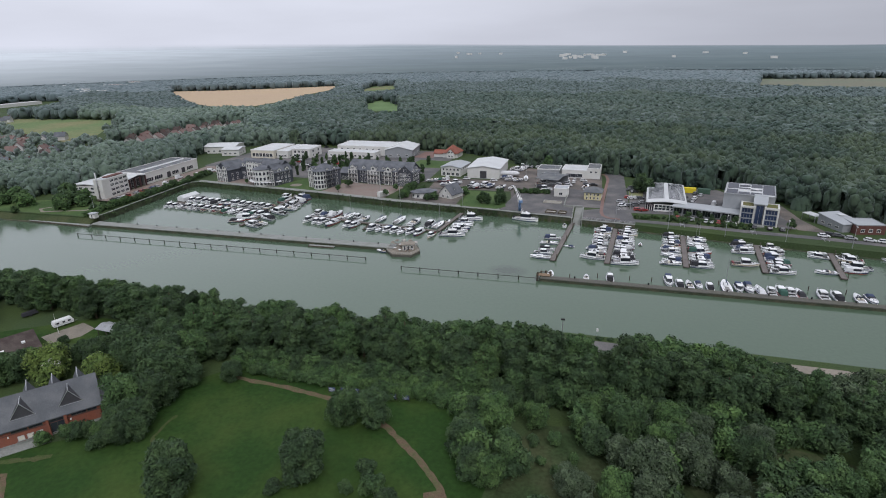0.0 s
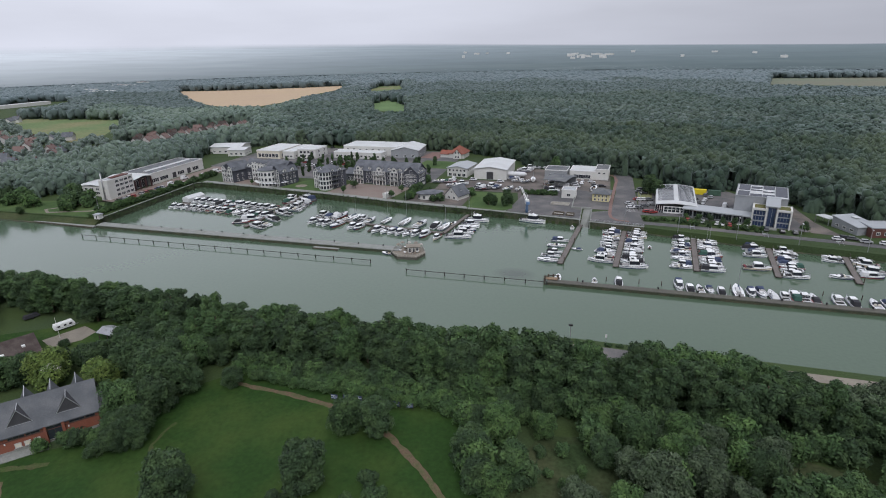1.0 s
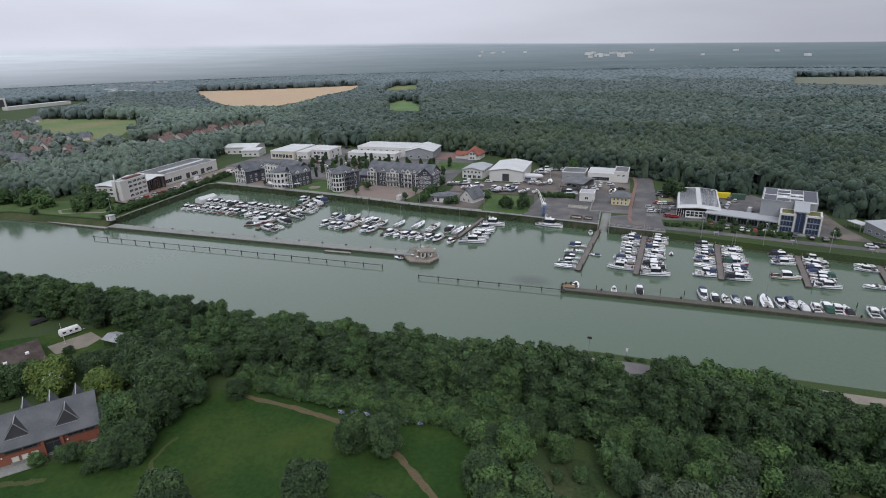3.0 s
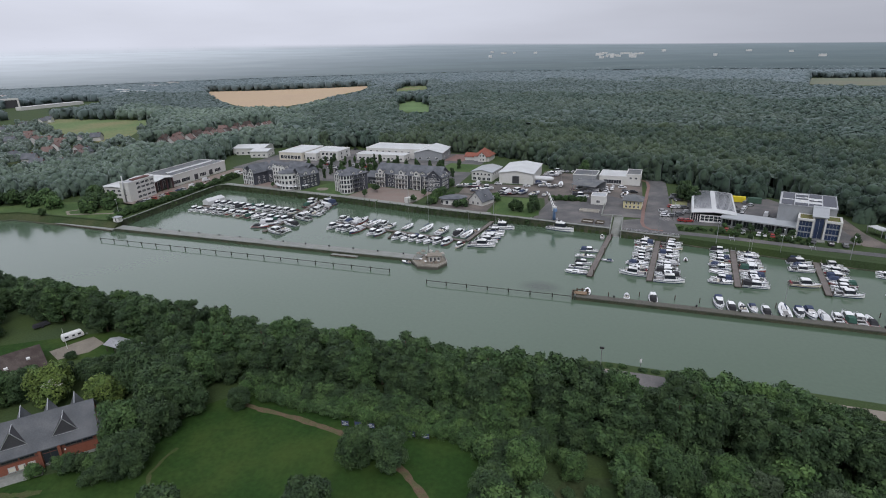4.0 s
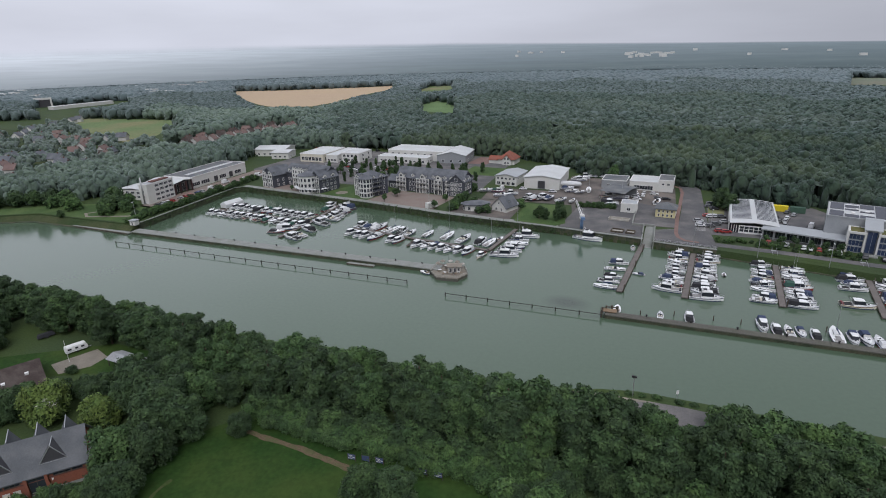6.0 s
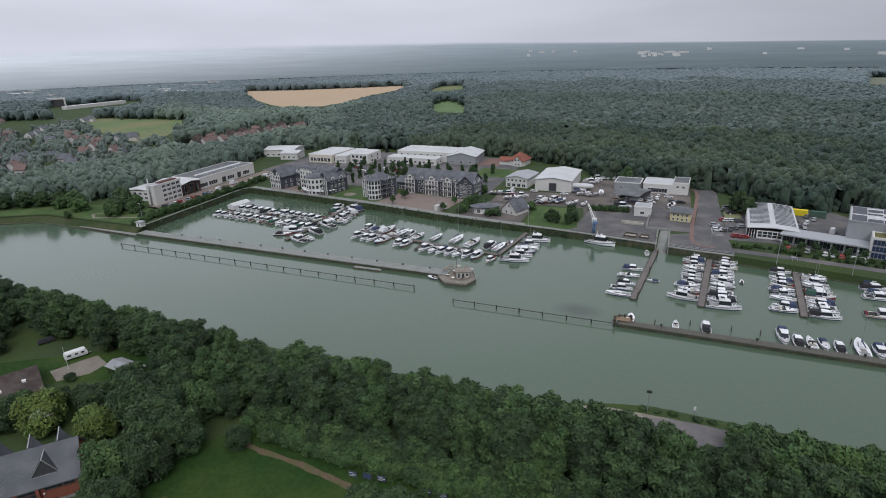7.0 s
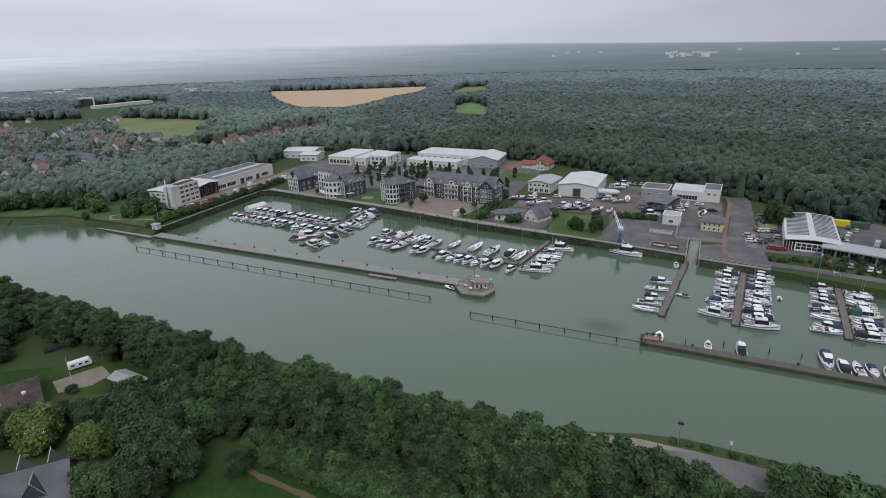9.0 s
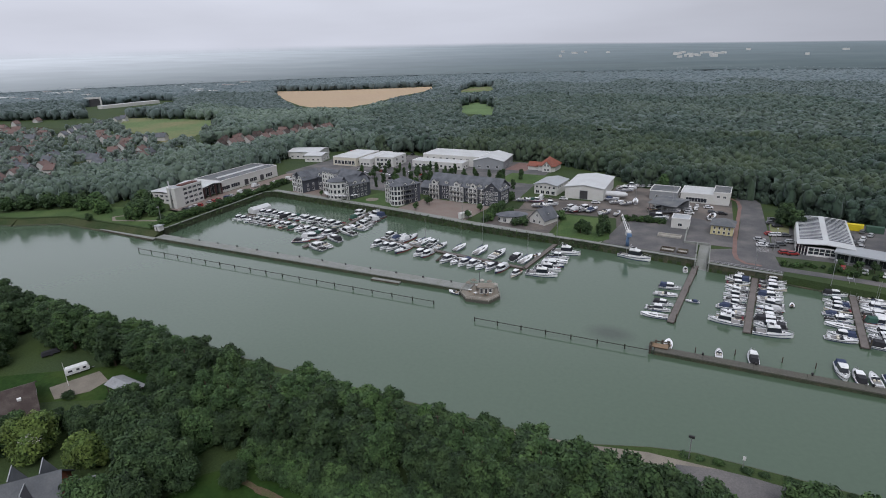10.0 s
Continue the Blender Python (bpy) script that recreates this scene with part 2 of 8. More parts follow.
BLUEGLASS = mat("blue_curtain_glass", (0.030, 0.048, 0.105), 0.08, var=0.2, s1=0.2, s2=1.5, bump=0.0, spec=0.8)
WHITEFRAME = mat("white_window_frame", (0.70, 0.70, 0.69), 0.5, var=0.04, s1=0.5, s2=5.0, bump=0.02)
DARKDOOR = mat("dark_door", (0.045, 0.045, 0.05), 0.6, var=0.2, s1=0.5, s2=5.0, bump=0.05)
REDDOOR = mat("dark_red_panel", (0.062, 0.030, 0.030), 0.5, var=0.15, s1=0.5, s2=5.0, bump=0.05)
SOLAR = mat("solar_panel", (0.025, 0.030, 0.045), 0.15, var=0.2, s1=0.4, s2=2.0, bump=0.0, spec=0.7)
GREENROOF = mat("planted_roof", (0.16, 0.145, 0.065), 0.95, var=0.35, s1=0.4, s2=4.0, bump=0.5, col2=(0.10, 0.12, 0.045), spec=0.1)
PALESTONE = mat("pale_worn_stone", (0.36, 0.345, 0.31), 0.85, var=0.25, s1=0.5, s2=4.0, bump=0.2, spec=0.3)
LINEPAINT = mat("white_road_paint", (0.55, 0.55, 0.54), 0.8, var=0.15, s1=0.8, s2=6.0, bump=0.05)
OLDSHEET = mat("old_grey_sheet_roof", (0.27, 0.28, 0.29), 0.6, var=0.25, s1=0.4, s2=3.0, bump=0.15, spec=0.3)
CLEARING = mat("fresh_meadow", (0.125, 0.190, 0.085), 0.95, var=0.2, s1=0.03, s2=0.4, bump=0.2, spec=0.1)
# tile and wall colours of the far houses, dulled to imitate haze
TILEDULL = mat("haze_dulled_red_tile", (0.195, 0.138, 0.124), 0.85, var=0.25, s1=0.2, s2=3.0, bump=0.3, col2=(0.150, 0.104, 0.096), spec=0.2)
GREYWALL = mat("pale_grey_render", (0.48, 0.475, 0.46), 0.85, var=0.12, s1=0.2, s2=2.5, bump=0.1, spec=0.2)
YELLOWPAINT = mat("yellow_container_paint", (0.62, 0.50, 0.02), 0.5, var=0.1, s1=0.5, s2=4.0, bump=0.1)
GREENPAINT = mat("dark_green_container_paint", (0.05, 0.10, 0.07), 0.5, var=0.15, s1=0.5, s2=4.0, bump=0.1)
CRANEBLUE = mat("blue_crane_paint", (0.12, 0.20, 0.34), 0.45, var=0.15, s1=0.5, s2=4.0, bump=0.05)
BARK = mat("tree_bark", (0.085, 0.065, 0.048), 0.95, var=0.3, s1=1.0, s2=8.0, bump=0.6, local=True, spec=0.1)

from mathutils.geometry import tessellate_polygon


# ---- mesh helpers ----
def thing(name, m=None, label="", category="", group=""):
    ob = new(name)
    ob.empty_display_size = 0.5
    ob.matrix_basis = m or Matrix()
    return tagged(ob, label, category, group)


def part(name, bm, material, parent=None, label="", m=None, smooth=False):
    me = bpy.data.meshes.new(name)
    bmesh.ops.recalc_face_normals(bm, faces=bm.faces)
    bm.to_mesh(me)
    bm.free()
    return shared(name, me, material, parent, label, m, smooth)


def shared(name, me, material=None, parent=None, label="", m=None, smooth=False):
    if material and not me.materials:
        me.materials.append(material)
    if smooth:
        me.polygons.foreach_set("use_smooth", [True] * len(me.polygons))
    ob = new(name, me)
    ob.parent = parent
    if m:
        ob.matrix_basis = m
    if label:
        ob["label"] = label
    return ob


def box(bm, x0, y0, z0, x1, y1, z1):
    v = [bm.verts.new((x, y, z)) for z in (z0, z1) for x, y in ((x0, y0), (x1, y0), (x1, y1), (x0, y1))]
    for f in ((3, 2, 1, 0), (4, 5, 6, 7), (0, 1, 5, 4), (1, 2, 6, 5), (2, 3, 7, 6), (3, 0, 4, 7)):
        bm.faces.new([v[i] for i in f])
    return v


def prism(bm, pts, z0, z1):
    lo, hi = [bm.verts.new((x, y, z0)) for x, y in pts], [bm.verts.new((x, y, z1)) for x, y in pts]
    bm.faces.new(lo[::-1]), bm.faces.new(hi)
    for i in range(len(pts)):
        j = (i + 1) % len(pts)
        bm.faces.new((lo[i], lo[j], hi[j], hi[i]))


def loft(bm, rings, caps=True):
    vs = [[bm.verts.new(p) for p in r] for r in rings]
    for a, b in zip(vs, vs[1:]):
        for i in range(len(a)):
            j = (i + 1) % len(a)
            bm.faces.new((a[i], a[j], b[j], b[i]))
    if caps:
        bm.faces.new(vs[0][::-1]), bm.faces.new(vs[-1])


def tube(bm, pts, r, n=6, r1=None):
    pts = [Vector(p) for p in pts]
    rings = []
    for i, p in enumerate(pts):
        d = (pts[min(i + 1, len(pts) - 1)] - pts[max(i - 1, 0)]).normalized()
        a = d.orthogonal().normalized()
        b = d.cross(a)
        rr = r + ((r1 if r1 is not None else r) - r) * i / max(1, len(pts) - 1)
        rings.append([p + rr * (math.cos(k * math.tau / n) * a + math.sin(k * math.tau / n) * b) for k in range(n)])
    loft(bm, rings)


def disc(cx, cy, r, n=20, a0=0.0, a1=360.0):
    full = a1 - a0 >= 360
    return [(cx + r * math.cos(radians(a0 + (a1 - a0) * k / (n if full else n - 1))),
             cy + r * math.sin(radians(a0 + (a1 - a0) * k / (n if full else n - 1)))) for k in range(n)]


def gable(bm, x0, y0, x1, y1, z0, h, along="x", over=0.4, thick=0.22):
    """A pitched roof shell with thickness; the ridge runs along the given axis."""
    if along == "x":
        ym, k = (y0 + y1) / 2, h / ((y1 - y0) / 2)
        prof = [(y0 - over, z0 - over * k), (ym, z0 + h), (y1 + over, z0 - over * k)]
        rings = [[(x, a, b) for a, b in prof] + [(x, a, b + thick) for a, b in prof[::-1]] for x in (x0 - over, x1 + over)]
    else:
        xm, k = (x0 + x1) / 2, h / ((x1 - x0) / 2)
        prof = [(x0 - over, z0 - over * k), (xm, z0 + h), (x1 + over, z0 - over * k)]
        rings = [[(a, y, b) for a, b in prof] + [(a, y, b + thick) for a, b in prof[::-1]] for y in (y0 - over, y1 + over)]
    loft(bm, rings)


def gable_body(bm, x0, y0, x1, y1, z0, z1, h, along="x"):
    """Walls with gable ends."""
    if along == "x":
        prof = [(y0, z0), (y1, z0), (y1, z1), ((y0 + y1) / 2, z1 + h), (y0, z1)]
        loft(bm, [[(x, a, b) for a, b in prof] for x in (x0, x1)])
    else:
        prof = [(x0, z0), (x1, z0), (x1, z1), ((x0 + x1) / 2, z1 + h), (x0, z1)]
        loft(bm, [[(a, y, b) for a, b in prof] for y in (y0, y1)])


def hip(bm, x0, y0, x1, y1, z0, h, over=0.4):
    x0, y0, x1, y1 = x0 - over, y0 - over, x1 + over, y1 + over
    w, d = x1 - x0, y1 - y0
    if w >= d:
        r = [(x0 + d / 2, (y0 + y1) / 2), (x1 - d / 2, (y0 + y1) / 2)]
    else:
        r = [((x0 + x1) / 2, y0 + w / 2), ((x0 + x1) / 2, y1 - w / 2)]
    lo = [bm.verts.new((x, y, z0 - 0.15)) for x, y in ((x0, y0), (x1, y0), (x1, y1), (x0, y1))]
    md = [bm.verts.new((x, y, z0 + 0.05)) for x, y in ((x0, y0), (x1, y0), (x1, y1), (x0, y1))]
    tp = [bm.verts.new((x, y, z0 + h)) for x, y in r]
    bm.faces.new(lo[::-1])
    for i in range(4):
        bm.faces.new((lo[i], lo[(i + 1) % 4], md[(i + 1) % 4], md[i]))
    if w >= d:
        for f in ((md[0], md[1], tp[1], tp[0]), (md[1], md[2], tp[1]), (md[2], md[3], tp[0], tp[1]), (md[3], md[0], tp[0])):
            bm.faces.new(f)
    else:
        for f in ((md[0], md[1], tp[0]), (md[1], md[2], tp[1], tp[0]), (md[2], md[3], tp[1]), (md[3], md[0], tp[0], tp[1])):
            bm.faces.new(f)


WIN = {}


def window(parent, x, y, z, w, h, rz=0.0, bars=1, pane=None, rim=0.11, rim_mat=None, name="window"):
    """A window: a rim that stands proud of the wall, with the glass set back in it. It faces -y at rz = 0; z is its sill."""
    key = (round(w, 2), round(h, 2), bars, pane, rim, rim_mat)
    if key not in WIN:
        bm = bmesh.new()
        box(bm, -w / 2, -0.10, 0, -w / 2 + rim, 0.02, h)
        box(bm, w / 2 - rim, -0.10, 0, w / 2, 0.02, h)
        box(bm, -w / 2 + rim, -0.10, 0, w / 2 - rim, 0.02, rim)
        box(bm, -w / 2 + rim, -0.10, h - rim, w / 2 - rim, 0.02, h)
        for i in range(bars):
            xb = -w / 2 + w * (i + 1) / (bars + 1)
            box(bm, xb - rim * 0.35, -0.09, rim, xb + rim * 0.35, 0.0, h - rim)
        me = bpy.data.meshes.new("window")
        bm.to_mesh(me), bm.free()
        me.materials.append(rim_mat or WHITEFRAME)
        bm = bmesh.new()
        box(bm, -w / 2 + rim * 0.9, -0.045, rim * 0.9, w / 2 - rim * 0.9, -0.02, h - rim * 0.9)
        mp = bpy.data.meshes.new("pane")
        bm.to_mesh(mp), bm.free()
        mp.materials.append(pane or GLASS)
        WIN[key] = me, mp
    me, mp = WIN[key]
    ob = shared(name, me, None, parent, m=pose(x, y, z, 0, 0, rz))
    shared("pane", mp, None, ob)
    return ob


def facade(parent, p0, p1, zs, n, w, h, inset=1.0, **kw):
    """n windows in each storey along the wall from p0 to p1, which faces right of that way."""
    (ax, ay), (bx, by) = p0, p1
    length = math.hypot(bx - ax, by - ay)
    rz = math.degrees(math.atan2(by - ay, bx - ax))
    for z in zs:
        for i in range(n):
            s = (inset + (length - 2 * inset) * ((i + 0.5) / n)) / length
            window(parent, ax + (bx - ax) * s, ay + (by - ay) * s, z, w, h, rz, **kw)


def sheet(name, pts, z, material, label="", category="", kind="structure", thick=0.05):
    """A thin paved or grown surface that lies on the ground."""
    bm = bmesh.new()
    lo, hi = [bm.verts.new((x, y, z - thick)) for x, y in pts], [bm.verts.new((x, y, z)) for x, y in pts]
    for a, b, c in tessellate_polygon([[v.co for v in hi]]):
        bm.faces.new((hi[a], hi[b], hi[c]))
    for i in range(len(pts)):
        bm.faces.new((lo[i - 1], lo[i], hi[i], hi[i - 1]))
    ob = part(name, bm, material)
    return tagged(ob, label, category, kind=kind)


def strip(name, pts, width, z, material, label="", category="", kind="structure", thick=0.05, ragged=0.0):
    """A way along a line; a ragged one wanders and widens a little, as trodden paths do."""
    bm = bmesh.new()
    prev = None
    if ragged:
        fine = []
        for (ax, ay), (bx, by) in zip(pts, pts[1:]):
            n = max(1, round(math.hypot(bx - ax, by - ay) / 0.8))
            fine += [(ax + (bx - ax) * k / n, ay + (by - ay) * k / n) for k in range(n)]
        pts = [(x + 0.35 * ragged * noise.noise(Vector((x * 0.3, y * 0.3, 1))), y + 0.35 * ragged * noise.noise(Vector((x * 0.3, y * 0.3, 7)))) for x, y in fine + [pts[-1]]]
    even = width
    for i, (x, y) in enumerate(pts):
        a, b = pts[max(i - 1, 0)], pts[min(i + 1, len(pts) - 1)]
        d = Vector((b[0] - a[0], b[1] - a[1])).normalized()
        width = even * (1 + ragged * (0.8 * noise.noise(Vector((x * 0.5, y * 0.5, 3))) + 0.5 * noise.noise(Vector((x * 1.3, y * 1.3, 5)))))
        nx, ny = -d.y * width / 2, d.x * width / 2
        ring = [bm.verts.new(p) for p in ((x + nx, y + ny, z), (x - nx, y - ny, z), (x - nx, y - ny, z - thick), (x + nx, y + ny, z - thick))]
        if prev:
            for k in range(4):
                bm.faces.new((prev[k], prev[(k + 1) % 4], ring[(k + 1) % 4], ring[k]))
        else:
            bm.faces.new(ring)
        prev = ring
    bm.faces.new(prev[::-1])
    return tagged(part(name, bm, material), label, category, kind=kind)


def inside(x, y, poly):
    hit, j = False, len(poly) - 1
    for i in range(len(poly)):
        (xi, yi), (xj, yj) = poly[i], poly[j]
        if (yi > y) != (yj > y) and x < (xj - xi) * (y - yi) / (yj - yi) + xi:
            hit = not hit
        j = i
    return hit


# ---- ground, banks and water ----
LAND, SOUTH = 3.0, 2.0
NORTH_BANK = [(-3000, -820), (-900, 46), (-420, 156), (-318, 184), (-297, 195.5), (-232.5, 196.5), (-231, 201), (-236, 270), (-232, 273.5),
              (-146, 263.3), (-99, 255), (-44, 249.3), (-8.8, 244.2), (-8.4, 262), (-4.6, 262), (-5.0, 242.2), (5, 240.6), (18, 239.4), (64, 230), (106, 223.4),
              (180, 218), (600, 190), (3000, 40)]
SOUTH_BANK = [(3000, -20), (600, 120), (180, 134), (60, 135.5), (-4, 136), (-12, 134.2), (-28, 128.6), (-120, 127.6), (-220, 129.5), (-330, 119), (-480, 80), (-900, -40), (-3000, -900)]
bm = bmesh.new()
FAR = 4900
# north land, the two banks, the bed and south land are one sheet
top_n = [bm.verts.new((x, y, LAND)) for x, y in NORTH_BANK]
low_n = [bm.verts.new((x, y - 0.4, -3)) for x, y in NORTH_BANK]
top_s = [bm.verts.new((x, y, SOUTH)) for x, y in SOUTH_BANK]
low_s = [bm.verts.new((x, y + 3.0, -3)) for x, y in SOUTH_BANK]
far_n = [bm.verts.new(p) for p in ((FAR, 40, LAND), (FAR, FAR, LAND), (-FAR, FAR, LAND), (-FAR, -820, LAND))]
far_s = [bm.verts.new(p) for p in ((-FAR, -900, SOUTH), (-FAR, -FAR, SOUTH), (FAR, -FAR, SOUTH), (FAR, -20, SOUTH))]
for ring in (top_n + far_n, top_s + far_s, low_n[::-1] + low_s[::-1]):
    for a, b, c in tessellate_polygon([[v.co for v in ring]]):
        bm.faces.new((ring[a], ring[b], ring[c]))
for a, b in ((low_n, top_n), (low_s, top_s)):
    for i in range(len(a) - 1):
        bm.faces.new((a[i], a[i + 1], b[i + 1], b[i]))
tagged(part("ground", bm, GRASS), "flat green grassland on both sides of the canal", "ground", kind="structure")

bm = bmesh.new()
bmesh.ops.create_grid(bm, x_segments=1, y_segments=1, size=1)
for v in bm.verts:
    v.co = (v.co.x * 3000, v.co.y * 400 + 20, 0)
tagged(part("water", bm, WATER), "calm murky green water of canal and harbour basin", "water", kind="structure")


def bank_wall(name, pts, z0, z1, thick, material, label):
    """A ribbed sheet-pile wall with a concrete cap along the water's edge."""
    bm = bmesh.new()
    cap = bmesh.new()
    for (ax, ay), (bx, by) in zip(pts, pts[1:]):
        length = math.hypot(bx - ax, by - ay)
        ux, uy = (bx - ax) / length, (by - ay) / length
        nx, ny = uy, -ux
        n = max(1, int(length / 1.6))
        for i in range(n):
            s0, s1 = length * i / n, length * (i + 1) / n
            o = 0.35 if i % 2 else 0.12
            prism(bm, [(ax + ux * s0 + nx * o, ay + uy * s0 + ny * o), (ax + ux * s1 + nx * o, ay + uy * s1 + ny * o),
                       (ax + ux * s1 - nx * 0.5, ay + uy * s1 - ny * 0.5), (ax + ux * s0 - nx * 0.5, ay + uy * s0 - ny * 0.5)], z0, z1)
        prism(cap, [(ax + nx * 0.45, ay + ny * 0.45), (bx + nx * 0.45, by + ny * 0.45),
                    (bx - nx * thick, by - ny * thick), (ax - nx * thick, ay - ny * thick)], z1, z1 + 0.25)
    ob = tagged(part(name, bm, material), label, "quay wall", kind="structure")
    part("coping", cap, CONCRETE, ob, "pale concrete coping")


bank_wall("quay_wall_1", NORTH_BANK[8:12], -1.5, 2.95, 0.8, IVY, "overgrown green sheet-pile quay wall with concrete coping")
bank_wall("quay_wall_2", NORTH_BANK[11:13], -1.5, 2.95, 1.0, SHEETPILE, "dark sheet-pile quay beneath the crane yard")
bank_wall("quay_wall_3", NORTH_BANK[15:18], -1.5, 2.95, 0.8, SHEETPILE, "dark sheet-pile quay at the harbour road")
bank_wall("quay_wall_4", NORTH_BANK[5:9], -1.5, 2.95, 0.5, IVY, "overgrown sheet-pile wall along the end of the basin")


def bank_slope(name, pts, run, label):
    """A sloping grassed bank down to the water with a stone foot."""
    bm, foot = bmesh.new(), bmesh.new()
    for (ax, ay), (bx, by) in zip(pts, pts[1:]):
        d = Vector((bx - ax, by - ay)).normalized()
        nx, ny = d.y, -d.x
        prof = [(-0.6, LAND + 0.05), (run, 0.5), (run + 0.5, -1.0), (-0.6, -1.0)]
        loft(bm, [[(x - nx * 0 + nx * o, y + ny * o, z) for o, z in prof] for x, y in ((ax, ay), (bx, by))])
        prof = [(run - 0.3, 0.5), (run + 0.7, 0.35), (run + 0.8, -1.0), (run - 0.3, -1.0)]
        loft(foot, [[(x + nx * o, y + ny * o, z) for o, z in prof] for x, y in ((ax, ay), (bx, by))])
    ob = tagged(part(name, bm, WILD), label, "bank", kind="structure")
    part("stone_foot", foot, SHEETPILE, ob, "dark stone footing at the waterline")


bank_slope("bank_east", [(18, 241.5), (64, 232.2), (106, 225.6), (180, 220), (600, 192)], 2.0, "overgrown green bank below the harbour road")
bank_slope("bank_west", [(-900, 46.6), (-420, 156.6), (-319, 184.6), (-297, 196.1), (-230.5, 197.1)], 4.6, "low grassy canal bank")
bm = bmesh.new()
for (ax, ay), (bx, by) in zip(SOUTH_BANK[1:], SOUTH_BANK[2:-1]):
    loft(bm, [[(x, y + o, z) for o, z in ((-0.5, 1.98), (0.9, 1.4), (2.2, -0.6), (-0.5, -0.6))] for x, y in ((ax, ay), (bx, by))])
tagged(part("bank_south", bm, DARKWOOD), "dark stone-lined edge of the canal beside the towpath", "bank", kind="structure")

# ways and surfaces, south side
strip("towpath", [(600, 115), (180, 129), (60, 130.6), (0, 131), (-12, 130.6), (-26, 127.5), (-60, 124)], 3.6, SOUTH + 0.06, GRAVEL, "pale gravel towpath along the canal", "path")
sheet("lawn_1", [(-84, 65.5), (-92, 76), (-88, 92), (-82, 99), (-56, 97), (-30, 96), (-18, 92), (-14, 73), (-16, 56), (-72, 52)], SOUTH + 0.05, LAWN, "mown green park lawn", "lawn")
sheet("lawn_2", [(-125, 40), (-111, 57.5), (-99, 66), (-92, 78), (-80, 72), (-73, 55), (-71, 40)], SOUTH + 0.035, LAWN, "mown lawn before the brick house, worn brown in places", "lawn")
strip("worn_patch", [(-110, 55.4), (-106, 56.6), (-102, 58.6), (-99, 60.0)], 1.2, SOUTH + 0.085, SCUFFED, "bare worn earth in the lawn", "ground", ragged=1.3)
sheet("towpath_bay", [(-9, 126.8), (-5, 124.4), (4, 123.6), (15.5, 128.0), (15.8, 132.3), (6, 132.9), (0, 132.7), (-7, 131.0)], SOUTH + 0.09, ASPHALT, "grey paved bay beside the towpath", "pavement")
strip("park_path", [(-82, 93.8), (-75.6, 93.4), (-66, 93), (-55, 91.6), (-46, 89), (-37, 84.8), (-28, 77.5), (-22, 71.5), (-17, 62), (-12, 50)], 1.35, SOUTH + 0.09, EARTH, "trodden brown earth path through the park", "path", ragged=0.6)
strip("garden_path", [(-83.8, 77.5), (-84.0, 74.0), (-83.5, 70.0), (-80.6, 66.6), (-77.2, 65.0)], 0.7, SOUTH + 0.085, SCUFFED, "narrow scuffed path along the lawn's edge", "path", ragged=0.9)
sheet("forecourt_1", [(-24.5, 69.5), (-21.5, 71), (-16, 62), (-13, 52), (-20, 52)], SOUTH + 0.07, EARTH, "pale sandy forecourt where the paths meet", "ground")
strip("garden_way", [(-112, 50), (-103, 53.6), (-95, 46)], 1.1, SOUTH + 0.09, EARTH, "narrow earth garden path", "path", ragged=0.6)
sheet("meadow_south", [(-14, 60), (-12, 74), (-15, 80), (-11, 85), (-8, 93), (4, 96), (20, 93), (40, 99), (80, 90), (80, 50), (-10, 50)], SOUTH + 0.04, WILD, "rough brownish meadow between the shrubs", "ground")
sheet("meadow_west", [(-170, 92), (-152, 104), (-140, 112), (-128, 112), (-122, 104), (-140, 95), (-156, 84)], SOUTH + 0.04, LAWN, "green lawn round the caravan", "lawn")
sheet("drive_1", [(-146.8, 98), (-142.5, 108), (-136.2, 106), (-136, 101), (-140.5, 95.5)], SOUTH + 0.08, GRAVEL, "pale gravel drive beside the caravan", "drive")

# ways and surfaces, north side
strip("promenade", [(-233.5, 276), (-146, 265.4), (-99, 257.3), (-44, 251.3)], 3.0, LAND + 0.05, CONCRETE, "pale paved promenade on the quay", "promenade")
sheet("plaza_1", [(-223, 273), (-186, 268.3), (-184, 276), (-205, 296), (-216, 287)], LAND + 0.04, BRICKPAVE, "reddish clay-paved court by the water", "plaza")
sheet("plaza_2", [(-147, 265), (-107, 258.8), (-104, 285.5), (-142, 290.5)], LAND + 0.04, BRICKPAVE, "reddish clay-paved square by the water", "plaza")
sheet("plaza_3", [(-180, 268.5), (-147, 264.5), (-140, 286), (-172, 292)], LAND + 0.03, PARKLAWN, "green garden between the houses", "garden")
sheet("yard_west", [(-257.5, 222), (-242, 219.5), (-240.5, 300), (-233, 318), (-258, 316)], LAND + 0.05, BRICKPAVE, "reddish paved yard before the long hall", "yard")
sheet("yard_boats", [(-90, 286), (-44, 287), (-38, 252.5), (-9.3, 247.2), (-9.0, 263), (-4, 263), (4, 263), (3, 335), (-20, 345), (-54, 352), (-56, 312), (-92, 311)], LAND + 0.05, YARD, "dark gravel boatyard with parked boats", "yard")
sheet("yard_quay", [(-43.5, 251), (-9.4, 246), (-9.0, 263), (-4, 263.2), (3.8, 263.2), (3.8, 290), (-13, 300), (-40, 288)], LAND + 0.10, ASPHALT, "patched asphalt of the crane quay", "yard")
sheet("road_1", [(-4.6, 243.7), (5, 242.2), (18.5, 241.2), (16.5, 262), (15.5, 335), (10, 352), (4.4, 352), (6.3, 300), (4.2, 262), (-4.3, 258)], LAND + 0.12, ASPHALT, "grey asphalt harbour road", "road")
